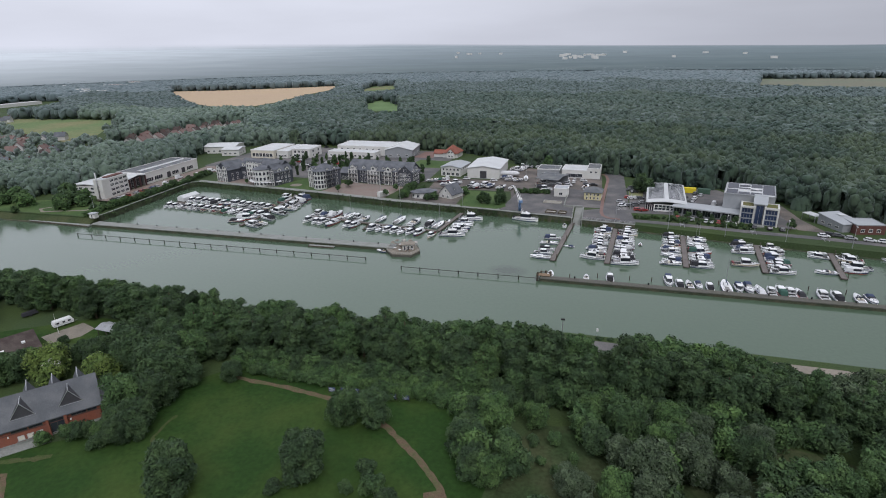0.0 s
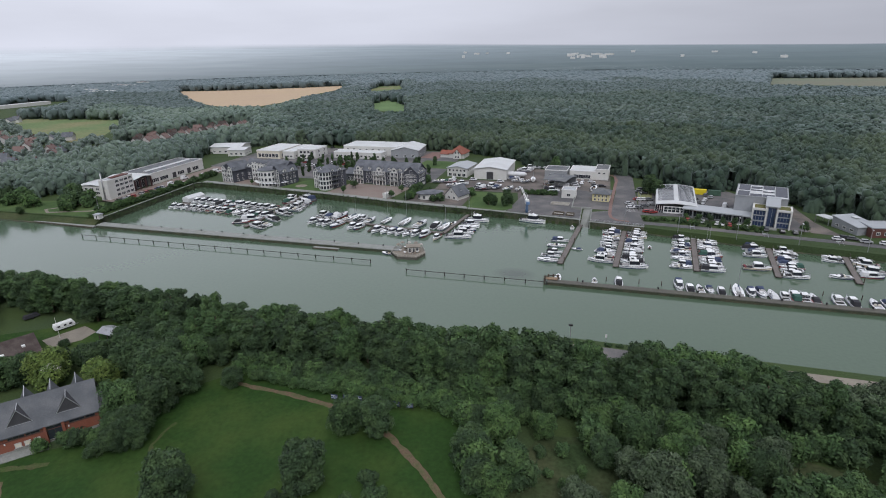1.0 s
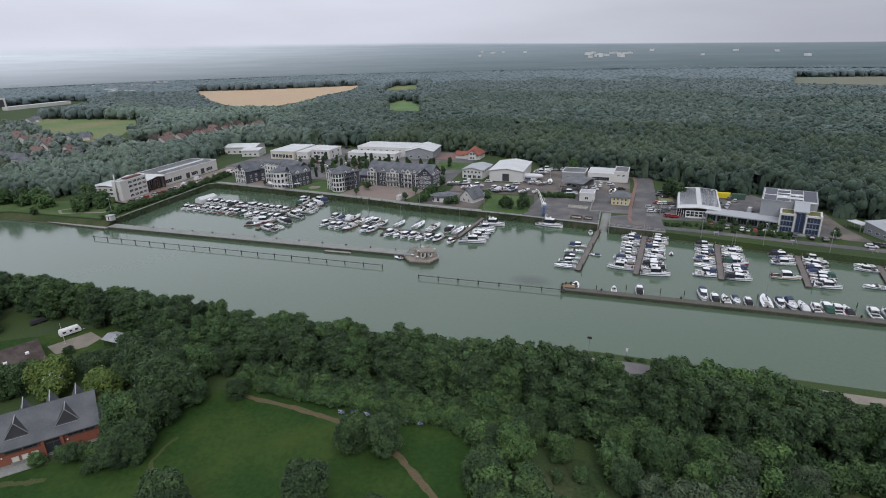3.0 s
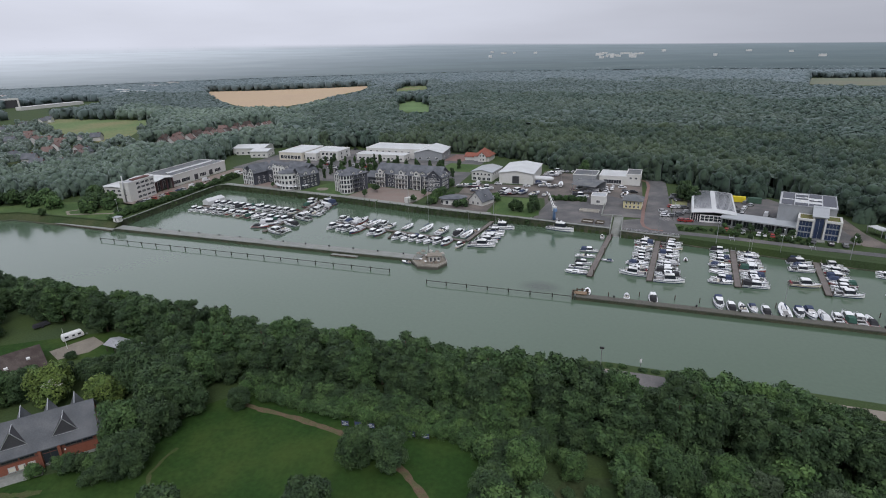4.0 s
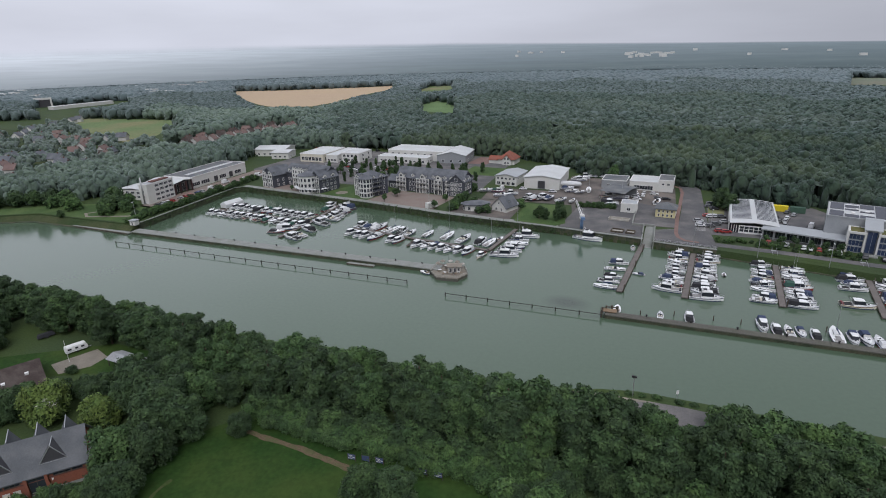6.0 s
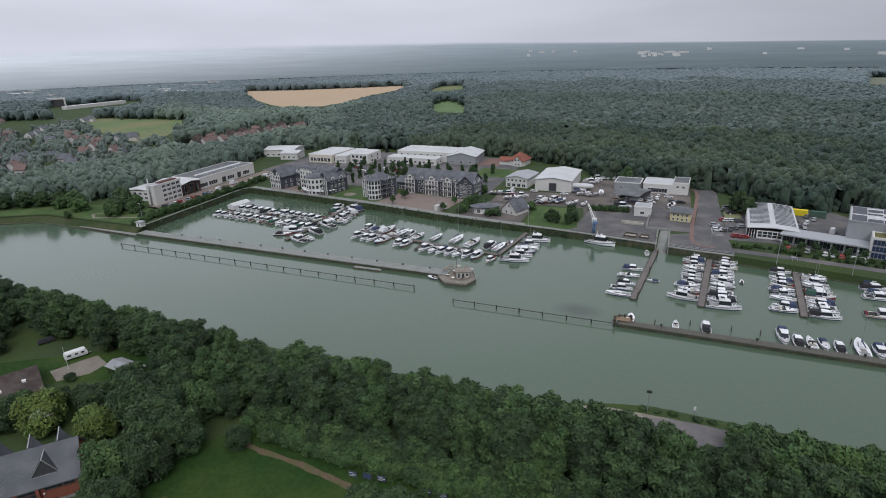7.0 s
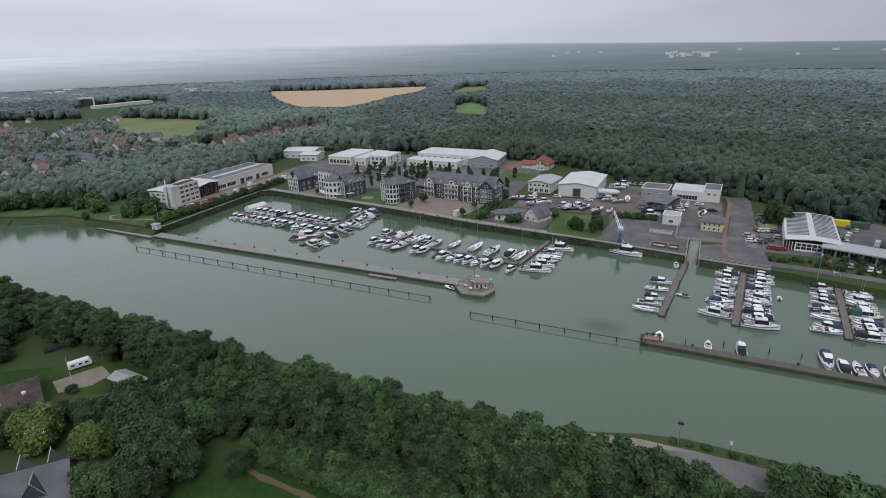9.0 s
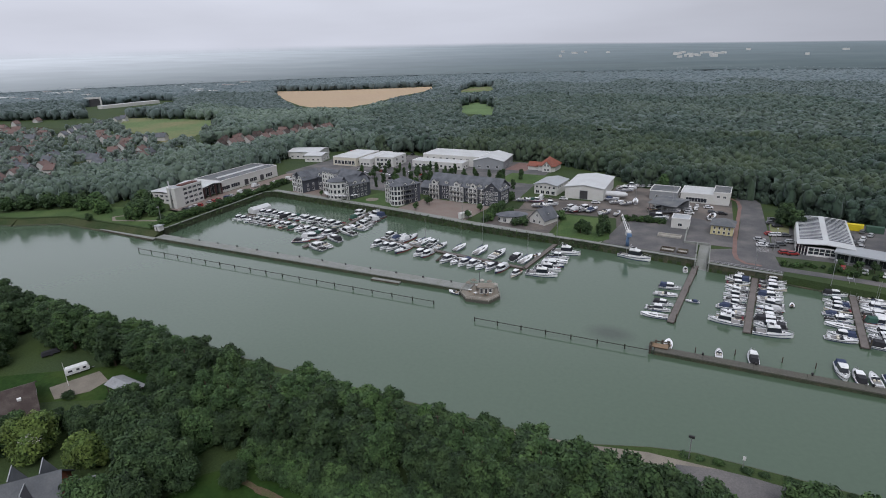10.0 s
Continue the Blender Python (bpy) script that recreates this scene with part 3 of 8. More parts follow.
strip("cycle_path", [(12, 246.0), (7, 246.8), (4.4, 250.5), (3.6, 256), (4.0, 275), (5.2, 300), (6.5, 326), (5.5, 336), (1, 342)], 1.5, LAND + 0.17, REDPATH, "red cycle path curving beside the road", "path")
strip("road_2", [(16, 245.6), (40, 243.0), (66, 238.6), (89, 236.0), (108, 232.6), (180, 226), (600, 200)], 4.2, LAND + 0.08, ASPHALT, "asphalt lane above the bank", "road")
sheet("car_park", [(16.5, 258), (33, 258.5), (60, 252.5), (82, 246.5), (86, 270), (62, 312), (17, 312)], LAND + 0.05, ASPHALT, "grey asphalt car park round the showroom", "car park")
sheet("forecourt_2", [(82.5, 246), (93, 244), (88, 262), (86, 285), (80, 285)], LAND + 0.06, YARD, "bare gravel strip beside the office", "ground")
sheet("court_north", [(-262, 318), (-258, 400), (-100, 398), (-96, 300), (-172, 296), (-240, 300)], LAND + 0.02, ASPHALT, "asphalt streets between the commercial halls", "road")
sheet("lawn_3", [(-122, 340), (-88, 338), (-88, 362), (-120, 364)], LAND + 0.06, PARKLAWN, "green field behind the houses", "lawn")
sheet("lawn_4", [(-64, 253.3), (-45, 251.2), (-41.5, 256), (-47, 284), (-66, 284)], LAND + 0.13, PARKLAWN, "small green lawn beside the boatyard", "lawn")
sheet("court_pavilion", [(-97, 258.6), (-66.5, 254.5), (-66.5, 284), (-95, 286)], LAND + 0.09, YARD, "grey gravel court round the pavilion", "court")
sheet("clay_court", [(-128, 372), (-114, 372), (-112, 394), (-126, 396)], LAND + 0.06, REDPATH, "red clay sports court", "court")
sheet("gardens_town", [(-330, 200), (-300, 235), (-300, 330), (-420, 400), (-720, 430), (-900, 300), (-560, 160)], LAND + 0.02, WILD, "mixed gardens and rough grass of the town", "ground")
sheet("green_bank", [(-345, 179), (-318, 185), (-297, 196.5), (-234, 197.5), (-236, 222), (-262, 224), (-300, 214)], LAND + 0.05, PARKLAWN, "green meadow on the canal bank", "lawn")
strip("bank_way", [(-262, 216), (-268, 208), (-272, 203), (-266, 199), (-246, 206), (-244, 220)], 1.8, LAND + 0.09, GRAVEL, "pale path round a clump of bushes", "path")


# ---- buildings ----
def slab(parent, name, x0, y0, z0, x1, y1, z1, material, label=""):
    bm = bmesh.new()
    box(bm, x0, y0, z0, x1, y1, z1)
    return part(name, bm, material, parent, label)


def flat_roof(parent, x0, y0, x1, y1, z, material, lip=0.35, lip_mat=None, name="roof"):
    """A flat roof with a raised edge round it."""
    ob = slab(parent, name, x0, y0, z, x1, y1, z + 0.12, material)
    bm = bmesh.new()
    for b in ((x0 - 0.12, y0 - 0.12, x1 + 0.12, y0 + 0.2), (x0 - 0.12, y1 - 0.2, x1 + 0.12, y1 + 0.12),
              (x0 - 0.12, y0 + 0.2, x0 + 0.2, y1 - 0.2), (x1 - 0.2, y0 + 0.2, x1 + 0.12, y1 - 0.2)):
        box(bm, b[0], b[1], z - 0.1, b[2], b[3], z + lip)
    part("parapet", bm, lip_mat or WHITEFRAME, ob)
    return ob


# four-storey office with the long hall, west side of the basin
office = thing("office_block", pose(-254, 226, LAND, 0, 0, 4), "white four-storey office block with window bands beside the hall", "office block")
slab(office, "wall", -5.4, 0, 0, 0, 18.5, 10.4, WHITEWALL)
flat_roof(office, -5.4, 0, 0, 18.5, 10.4, GREYROOF)
for z in (0.9, 3.4, 5.9, 8.2):
    for i in range(4):
        window(office, 0.0, 6.6 + i * 3.3, z, 2.7, 1.45, 90, bars=2)
slab(office, "roof_house", -4.2, 5.5, 10.5, -1.2, 17, 11.1, DARKBRICK, "brown brick roof structure")
facade(office, (-5.4, 0), (0, 0), (3.4, 5.9), 1, 1.0, 1.3)
chim = thing("flue", pose(-256.6, 225.2, LAND), "tall slim steel flue beside the office", "flue")
bm = bmesh.new()
tube(bm, [(0, 0, 0), (0, 0, 14.5)], 0.35, 10, 0.28)
part("pipe", bm, STEEL, chim, smooth=True)
bm = bmesh.new()
box(bm, -0.6, -0.6, 0, 0.6, 0.6, 0.5)
part("base", bm, CONCRETE, chim)

annexe = thing("annexe", pose(-273, 239, LAND, 0, 0, 4), "low white-roofed annexe behind the office", "building")
slab(annexe, "wall", -9, -8, 0, 11.4, 7, 5.4, WHITEWALL)
bm = bmesh.new()
gable(bm, -9, -8, 11.4, 7, 5.4, 0.9, "y")
part("roof", bm, WHITEROOF, annexe)
facade(annexe, (-9, -8), (11.4, -8), (1.2, 3.4), 5, 2.2, 1.3)

hall = thing("long_hall", pose(-258, 245, LAND, 0, 0, 1.5), "long grey-roofed workshop hall with a white skylight strip", "hall")
slab(hall, "wall", -20, 15, 0, 0, 63, 6.6, WHITEWALL)
flat_roof(hall, -20, 15, 0, 63, 6.6, FELT, lip_mat=WHITEFRAME)
bm = bmesh.new()
gable(bm, -9.5, 20, -7.3, 60, 6.75, 0.5, "y", 0.0, 0.1)
part("skylight", bm, WHITEROOF, hall, "white ridge skylight")
for y, w, m, nm in ((18.5, 6, GLASS, 0), (26, 7, GLASS, 1), (35, 3.6, DARKDOOR, 0), (41, 6, GLASS, 1), (48.5, 3.6, DARKDOOR, 0), (55, 6, GLASS, 1)):
    window(hall, 0.0, y, 0.3 if m is DARKDOOR else 1.2, w, 3.6 if m is DARKDOOR else 2.3, 90, bars=0 if m is DARKDOOR else 3, pane=m)
entry = thing("entrance_hall", pose(-257, 245, LAND, 0, 0, 1.5), "hall with a broad white roof and dark red columns", "hall")
slab(entry, "wall", -19, 0.3, 0, -3.0, 14.7, 6.2, SLATEWALL)
bm = bmesh.new()
gable(bm, -19.5, 0.2, 1.2, 14.8, 6.3, 1.0, "x", 0.1, 0.3)
part("roof", bm, WHITEROOF, entry, "white sheet roof reaching over the entrance")
for y in (1.2, 5.0, 9.4, 13.6):
    slab(entry, "column", 0.3, y - 0.35, 0, 0.9, y + 0.35, 6.2, REDDOOR)
for y in (3.4, 7.4, 11.6):
    window(entry, -3.0, y, 0.3, 3.2, 4.6, 90, bars=1)


# harbour apartments: slate-grey houses with white bays
def bay(parent, x, y, r, z0, z1, a0, a1, storeys, n):
    """A rounded white bay with windows set round it and a pointed slate roof."""
    bm = bmesh.new()
    prism(bm, disc(x, y, r, 22), z0, z1)
    b = part("bay", bm, WHITEWALL, parent, "rounded white bay")
    bm = bmesh.new()
    loft(bm, [[(px, py, z1) for px, py in disc(x, y, r + 0.4, 22)], [(px, py, z1 + 0.25) for px, py in disc(x, y, r + 0.4, 22)],
              [(px, py, z1 + 2.0) for px, py in disc(x, y, 0.25, 22)]])
    part("bay_roof", bm, SLATE, parent, "pointed slate roof")
    for z in storeys:
        for i in range(n):
            a = a0 + (a1 - a0) * (i + 0.5) / n
            window(b, x + (r + 0.02) * math.cos(radians(a)), y + (r + 0.02) * math.sin(radians(a)), z, 1.5, 2.0, a + 90, bars=0, rim=0.12)


def balconies(parent, x0, x1, y, zs, depth=1.6):
    for z in zs:
        bm = bmesh.new()
        box(bm, x0, y - depth, z, x1, y, z + 0.16)
        ob = part("balcony", bm, CONCRETE, parent, "slim balcony with white railing")
        bm = bmesh.new()
        for i in range(int((x1 - x0) / 0.6) + 1):
            box(bm, x0 + i * 0.6, y - depth, z + 0.16, x0 + i * 0.6 + 0.06, y - depth + 0.06, z + 1.1)
        box(bm, x0, y - depth, z + 1.1, x1, y - depth + 0.08, z + 1.18)
        part("railing", bm, WHITEFRAME, ob)


def gabled_wing(parent, x0, y0, x1, y1, h, ridge, along, wall=None, roof=None):
    bm = bmesh.new()
    gable_body(bm, x0, y0, x1, y1, 0, h, ridge, along)
    w = part("wall", bm, wall or SLATEWALL, parent)
    bm = bmesh.new()
    gable(bm, x0, y0, x1, y1, h, ridge, along, 0.5, 0.25)
    part("roof", bm, roof or SLATE, parent)
    return w


def dormer(parent, x, y, z, w, h, rz=0.0, wall=None):
    """A white gabled dormer that faces -y at rz = 0."""
    m = pose(x, y, z, 0, 0, rz)
    bm = bmesh.new()
    gable_body(bm, -w / 2, 0, w / 2, 3.2, 0, h, w * 0.38, "y")
    d = part("dormer", bm, wall or WHITEWALL, parent, "white gabled dormer", m)
    bm = bmesh.new()
    gable(bm, -w / 2, 0, w / 2, 3.2, h, w * 0.38, "y", 0.2, 0.12)
    part("dormer_roof", bm, SLATE, parent, m=m)
    window(d, 0, -0.01, 0.5, w * 0.55, h * 0.72, 0, bars=1)


def front(parent, x0, w, y, h, n, depth=0.9):
    """A projecting slate front framed in white, with tall windows on three floors."""
    slab(parent, "front", x0, y, 0, x0 + w, y + depth, h, SLATEWALL, "projecting slate front")
    for i in range(n + 1):
        x = x0 + (w - 0.36) * i / n
        slab(parent, "pilaster", x, y - 0.22, 0, x + 0.36, y, h, WHITEWALL, "white pilaster")
    for z in (2.62, 5.15, h - 0.3):
        slab(parent, "floor_band", x0 - 0.05, y - 0.16, z, x0 + w + 0.05, y, z + 0.3, WHITEWALL, "white floor band")
    for i in range(n):
        x = x0 + w * (i + 0.5) / n
        for z, hh in ((0.1, 2.4), (3.0, 2.05), (5.5, 1.9)):
            window(parent, x, y, z, w / n - 0.6, min(hh, h - z - 0.35), bars=1, rim=0.1)


apt = thing("apartment_house", pose(-222, 279, LAND, 0, 0, -16), "slate-grey apartment house with white window bays round a court", "apartment house")
gabled_wing(apt, 0, 0, 10, 13, 7.2, 4.0, "y")
front(apt, 0.4, 4.2, -0.7, 7.6, 2, 0.7)
front(apt, 5.4, 4.2, -0.7, 7.6, 2, 0.7)
facade(apt, (0, 13), (0, 0), (0.6, 3.2, 5.4), 3, 1.2, 1.6)
facade(apt, (10, 0), (10, 13), (0.6, 3.2), 3, 1.2, 1.6)
gabled_wing(apt, 9, 9.5, 24, 20, 8.0, 4.0, "x")
facade(apt, (10, 9.5), (15, 9.5), (0.6, 3.2), 2, 1.2, 1.6)
slab(apt, "gatehouse", 17.5, 7.5, 0, 28, 12, 10.6, WHITEWALL, "tall white stair tower")
for x in (19, 21.3, 24.2, 26.5):
    dormer(apt, x, 7.6, 10.4, 2.0, 1.2)
for z in (0.6, 3.3, 6.0, 8.4):
    for x in (19.0, 21.3, 24.2, 26.5):
        window(apt, x, 7.5, z, 1.3, 1.8, bars=0)
balconies(apt, 20.2, 25.4, 7.5, (2.9, 5.6))
gabled_wing(apt, 24, 11, 41, 22, 8.4, 4.4, "x")
gabled_wing(apt, 36, 6, 43.5, 19, 7.8, 4.2, "y")
bay(apt, 34.0, 5.5, 5.4, 0, 9.4, 180, 360, (0.6, 3.3, 6.3), 8)
slab(apt, "link", 30, 6, 0, 38, 13, 8.6, WHITEWALL)
gabled_wing(apt, 29, 8, 40, 18, 8.8, 3.2, "x")
facade(apt, (43.5, 6), (43.5, 19), (0.6, 3.3, 6.0), 4, 1.2, 1.6)
front(apt, 39.6, 3.7, 5.2, 8.6, 2, 0.8)
for y in (9.5, 15.5):
    dormer(apt, 43.5, y, 7.0, 2.6, 2.0, 90)
for x in (1.6, 7.4):
    dormer(apt, x, -0.6, 7.3, 2.8, 1.5)
dormer(apt, 12.6, 9.6, 7.7, 2.6, 1.7)
for x in (27.0, 31.0):
    dormer(apt, x, 8.1, 8.7, 2.4, 1.5)
dormer(apt, 41.6, 5.9, 7.4, 2.4, 1.8)
balconies(apt, 39.8, 43.2, 5.2, (2.9, 5.6), 1.0)

apt = thing("apartment_house", pose(-158.5, 276, LAND, 0, 0, -22), "slate-grey apartment house with two rounded white bays on the quay", "apartment house")
bm = bmesh.new()
box(bm, 0, 0, 0, 12, 13, 9.6)
part("wall", bm, SLATEWALL, apt)
bm = bmesh.new()
hip(bm, 0, 0, 12, 13, 9.6, 3.4, 0.5)
part("roof", bm, SLATE, apt)
bay(apt, 8.8, 0.6, 3.7, 0, 10.0, 195, 375, (0.6, 3.1, 5.6, 8.0), 7)
front(apt, 0.3, 3.4, -0.5, 9.6, 2, 0.5)
for z in (0.6, 3.1, 5.6, 7.9):
    for y in (2.6, 6.4, 10.2):
        window(apt, 0, y, z, 1.2, 1.6, -90, bars=0)
        window(apt, 12, y, z, 1.2, 1.6, 90, bars=0)
for z in (2.8, 5.3, 7.7):
    slab(apt, "balcony", 12, 1.0, z, 13.8, 7.5, z + 0.2, CONCRETE, "pale wraparound balcony")
    slab(apt, "parapet", 13.7, 1.0, z + 0.2, 13.8, 7.5, z + 1.0, SLATEWALL)
dormer(apt, 2.0, 0.0, 9.2, 2.4, 1.5)
dormer(apt, 5.0, 1.2, 9.9, 1.8, 1.1)
for y in (3.4, 8.6):
    dormer(apt, 11.9, y, 9.2, 2.2, 1.4, 90)

apt = thing("apartment_house", pose(-141, 291.5, LAND, 0, 0, -5), "long slate-grey apartment house with white balconied fronts", "apartment house")
gabled_wing(apt, 0, 0, 40, 13, 7.6, 4.6, "x")
for x0, w in ((0.6, 6.0), (13.0, 8.0), (24.0, 5.0), (31.0, 7.4)):
    front(apt, x0, w, -1.2, 7.9, max(2, round(w / 2.2)), 1.2)
    balconies(apt, x0 + 0.3, x0 + w - 0.3, -1.2, (2.9, 5.4), 1.1)
    dormer(apt, x0 + w / 2, -1.1, 7.7, 3.0, 1.8)
for x in (8.6, 10.8, 22.4, 30.0):
    for z in (0.6, 3.2, 5.6):
        window(apt, x, 0, z, 1.2, 1.7, bars=0)
facade(apt, (40, 0), (40, 13), (0.6, 3.2, 5.6), 4, 1.2, 1.7)
gabled_wing(apt, 33, -2.2, 42, 8, 8.0, 3.8, "y")
facade(apt, (33, -2.2), (42, -2.2), (0.6, 3.3, 5.8), 4, 1.2, 1.7)
facade(apt, (42, -2.2), (42, 8), (0.6, 3.3, 5.8), 4, 1.2, 1.7)
for x in (10.0, 22.6, 29.6):
    dormer(apt, x, 0.6, 8.0, 1.8, 1.3)
for y in (0.0, 5.0):
    dormer(apt, 41.9, y, 7.6, 2.4, 1.8, 90)
dormer(apt, 37.5, -2.1, 7.8, 3.2, 2.0)
gabled_wing(apt, -8, 4, 1, 12, 4.2, 2.6, "x")
facade(apt, (-8, 4), (0, 4), (0.2,), 3, 1.6, 2.1)

# boat hall and its small neighbour
bh = thing("boat_hall", pose(-74.6, 315, LAND, 0, 0, 0), "white sheet-metal boat hall with one dark gate", "hall")
gabled_wing(bh, 0, 0, 19.4, 30, 6.0, 1.4, "y", WHITEWALL, WHITEROOF)
window(bh, 9.6, 0, 0.02, 4.2, 4.6, bars=0, pane=DARKDOOR, rim=0.2, rim_mat=GREYROOF, name="gate")
nb = thing("workshop", pose(-92, 318.5, LAND, 0, 0, -6), "small two-storey white workshop with a low roof", "workshop")
gabled_wing(nb, 0, 0, 12.5, 18, 5.2, 1.2, "y", WHITEWALL, GREYROOF)
facade(nb, (0, 0), (12.5, 0), (0.4,), 4, 2.0, 1.8, inset=0.4, bars=1)
facade(nb, (0, 0), (12.5, 0), (3.3,), 5, 1.3, 1.3, inset=0.4, bars=0)
facade(nb, (12.5, 0), (12.5, 18), (3.3,), 5, 1.5, 1.2)


# commercial halls to the north
def shed_hall(x, y, rz, w, d, h, ridge, along, wall, roof, label, n=0, wz=(1.0,), ww=1.8, wh=1.4, name="hall", z=LAND):
    t = thing(name, pose(x, y, z, 0, 0, rz), label, "hall")
    if ridge:
        gabled_wing(t, 0, 0, w, d, h, ridge, along, wall, roof)
    else:
        slab(t, "wall", 0, 0, 0, w, d, h, wall)
        flat_roof(t, 0, 0, w, d, h, roof)
    if n:
        facade(t, (0, 0), (w, 0), wz, n, ww, wh)
        facade(t, (w, 0), (w, d), wz, max(2, int(n * d / w * 0.6)), ww, wh)
    return t


shed_hall(-190, 362, -1, 37, 10, 4.2, 0, "x", WHITEWALL, WHITEROOF, "low white flat-roofed shop wing with a window row", 11)
shed_hall(-188, 374, -1, 42, 22, 6.6, 0, "x", WHITEWALL, WHITEROOF, "long white flat-roofed warehouse", 8, (3.6,))
shed_hall(-148, 368, 6, 20, 26, 5.4, 2.4, "y", STRIPWALL, WHITEROOF, "grey metal-clad hall with a pale pitched roof", 3)
t = shed_hall(-246, 349.5, 0, 19, 30, 5.6, 0, "x", CREAMWALL, WHITEROOF, "long hall with a cream front and flat pale roof", 6, (1.0,), 2.4, 2.6)
shed_hall(-226, 352, 0, 9, 30, 5.0, 0, "x", WHITEWALL, WHITEROOF, "white flat-roofed storage hall", 3)
shed_hall(-216, 356, 0, 14.5, 18, 6.2, 0, "x", WHITEWALL, WHITEROOF, "white cubic commercial building with tall windows", 4, (0.6, 3.4), 2.0, 1.9)
shed_hall(-293, 358, 14, 24, 20, 5.0, 1.2, "x", WHITEWALL, WHITEROOF, "white low-pitched warehouse among trees", 5)
shed_hall(-273, 352, 14, 13, 14, 4.4, 0.8, "x", WHITEWALL, WHITEROOF, "small white warehouse with a pale roof", 3)

# villa with the red roof
v = thing("villa", pose(-113, 376, LAND, 0, 0, -4), "white villa with orange-red hipped tile roof", "house")
slab(v, "wall", 6, 0, 0, 17, 12, 3.4, WHITEWALL)
bm = bmesh.new()
hip(bm, 6, 0, 17, 12, 3.4, 5.0, 0.7)
part("roof", bm, TILERED, v)
gabled_wing(v, 9.5, -2.0, 15.5, 6, 3.6, 3.0, "y", WHITEWALL, TILERED)
facade(v, (9.5, -2.0), (15.5, -2.0), (0.6, 3.4), 2, 1.3, 1.5)
gabled_wing(v, -1, 1, 6, 8, 2.6, 2.0, "x", WHITEWALL, TILERED)

# houses beside the boatyard
rh = thing("round_pavilion", pose(-86.5, 266.5, LAND, 0, 0, 25), "low oval pavilion with dark blue-grey roof", "pavilion")
oval = [(7.2 * math.cos(a * math.tau / 28), 4.4 * math.sin(a * math.tau / 28)) for a in range(28)]
bm = bmesh.new()
prism(bm, [(x * 0.86, y * 0.86) for x, y in oval], 0, 3.0)
part("wall", bm, WHITEWALL, rh)
bm = bmesh.new()
loft(bm, [[(x, y, 2.9) for x, y in oval], [(x * 1.02, y * 1.02, 3.25) for x, y in oval], [(x * 0.5, y * 0.5, 4.1) for x, y in oval], [(x * 0.05, y * 0.05, 4.3) for x, y in oval]])
part("roof", bm, SLATE, rh, smooth=False)
for i in range(5):
    a = radians(200 + i * 35)
    window(rh, 6.2 * math.cos(a), 3.79 * math.sin(a), 0.5, 1.6, 1.9, math.degrees(math.atan2(math.sin(a) / 3.79, math.cos(a) / 6.2)) + 90)
wh = thing("house", pose(-78.5, 267.4, LAND, 0, 0, -22), "small white house with steep dark slate roof", "house")
gabled_wing(wh, 0, 0, 8.2, 9.5, 2.4, 4.2, "y", WHITEWALL, SLATE)
facade(wh, (0, 0), (8.2, 0), (0.5,), 2, 1.2, 1.4)
window(wh, 4.1, 0, 3.4, 1.0, 1.2)
dormer(wh, 6.6, 4.6, 3.2, 1.6, 1.0, 90)

# crane yard: yellow house, workshops and boat shelter
yh = thing("harbour_house", pose(-5.2, 277.8, LAND, 0, 0, -5), "pale yellow house with dark hipped roof beside the road", "house")
slab(yh, "wall", 0, 0, 0, 8.2, 8.5, 4.0, YELLOWWALL)
bm = bmesh.new()
hip(bm, 0, 0, 8.2, 8.5, 4.0, 2.2, 0.6)
part("roof", bm, FELT, yh)
facade(yh, (0, 0), (8.2, 0), (0.5, 2.3), 4, 0.9, 1.2, inset=0.5, bars=0)
facade(yh, (8.2, 0), (8.2, 8.5), (0.5, 2.3), 3, 0.9, 1.2, inset=0.5, bars=0)
ws = shed_hall(-20, 326.8, -3, 14.5, 15, 4.6, 0, "x", WHITEWALL, WHITEROOF, "white flat-roofed workshop with a long window band", 0)
window(ws, 7.2, 0, 0.5, 9.5, 2.2, bars=6)
shed_hall(-5.6, 326, -3, 7.4, 14, 6.0, 0, "x", WHITEWALL, FELT, "taller white workshop with dark flat roof", 2, (3.4,), 1.4, 1.2)
shed_hall(-34.5, 327, -3, 13, 13, 4.4, 0, "x", STRIPWALL, FELT, "grey workshop with dark flat roof", 2)
cn = thing("boat_shelter", pose(-32, 300, LAND, 0, 0, -18), "open boat shelter with dark blue-grey roof on posts", "shelter")
bm = bmesh.new()
gable(bm, 0, 0, 12.5, 16, 5.0, 0.8, "x", 0.4, 0.2)
part("roof", bm, FELT, cn)
for x in (0.3, 6.2, 12.2):
    for y in (0.3, 15.7):
        slab(cn, "post", x - 0.14, y - 0.14, 0, x + 0.14, y + 0.14, 4.85, STEEL)
slab(cn, "back_wall", 0, 15.75, 0, 12.5, 16, 4.9, STRIPWALL)
kiosk = shed_hall(-20.5, 281, -2, 7, 7, 4.2, 0, "x", WHITEWALL, GREYROOF, "small pale equipment shed on the quay", 1)

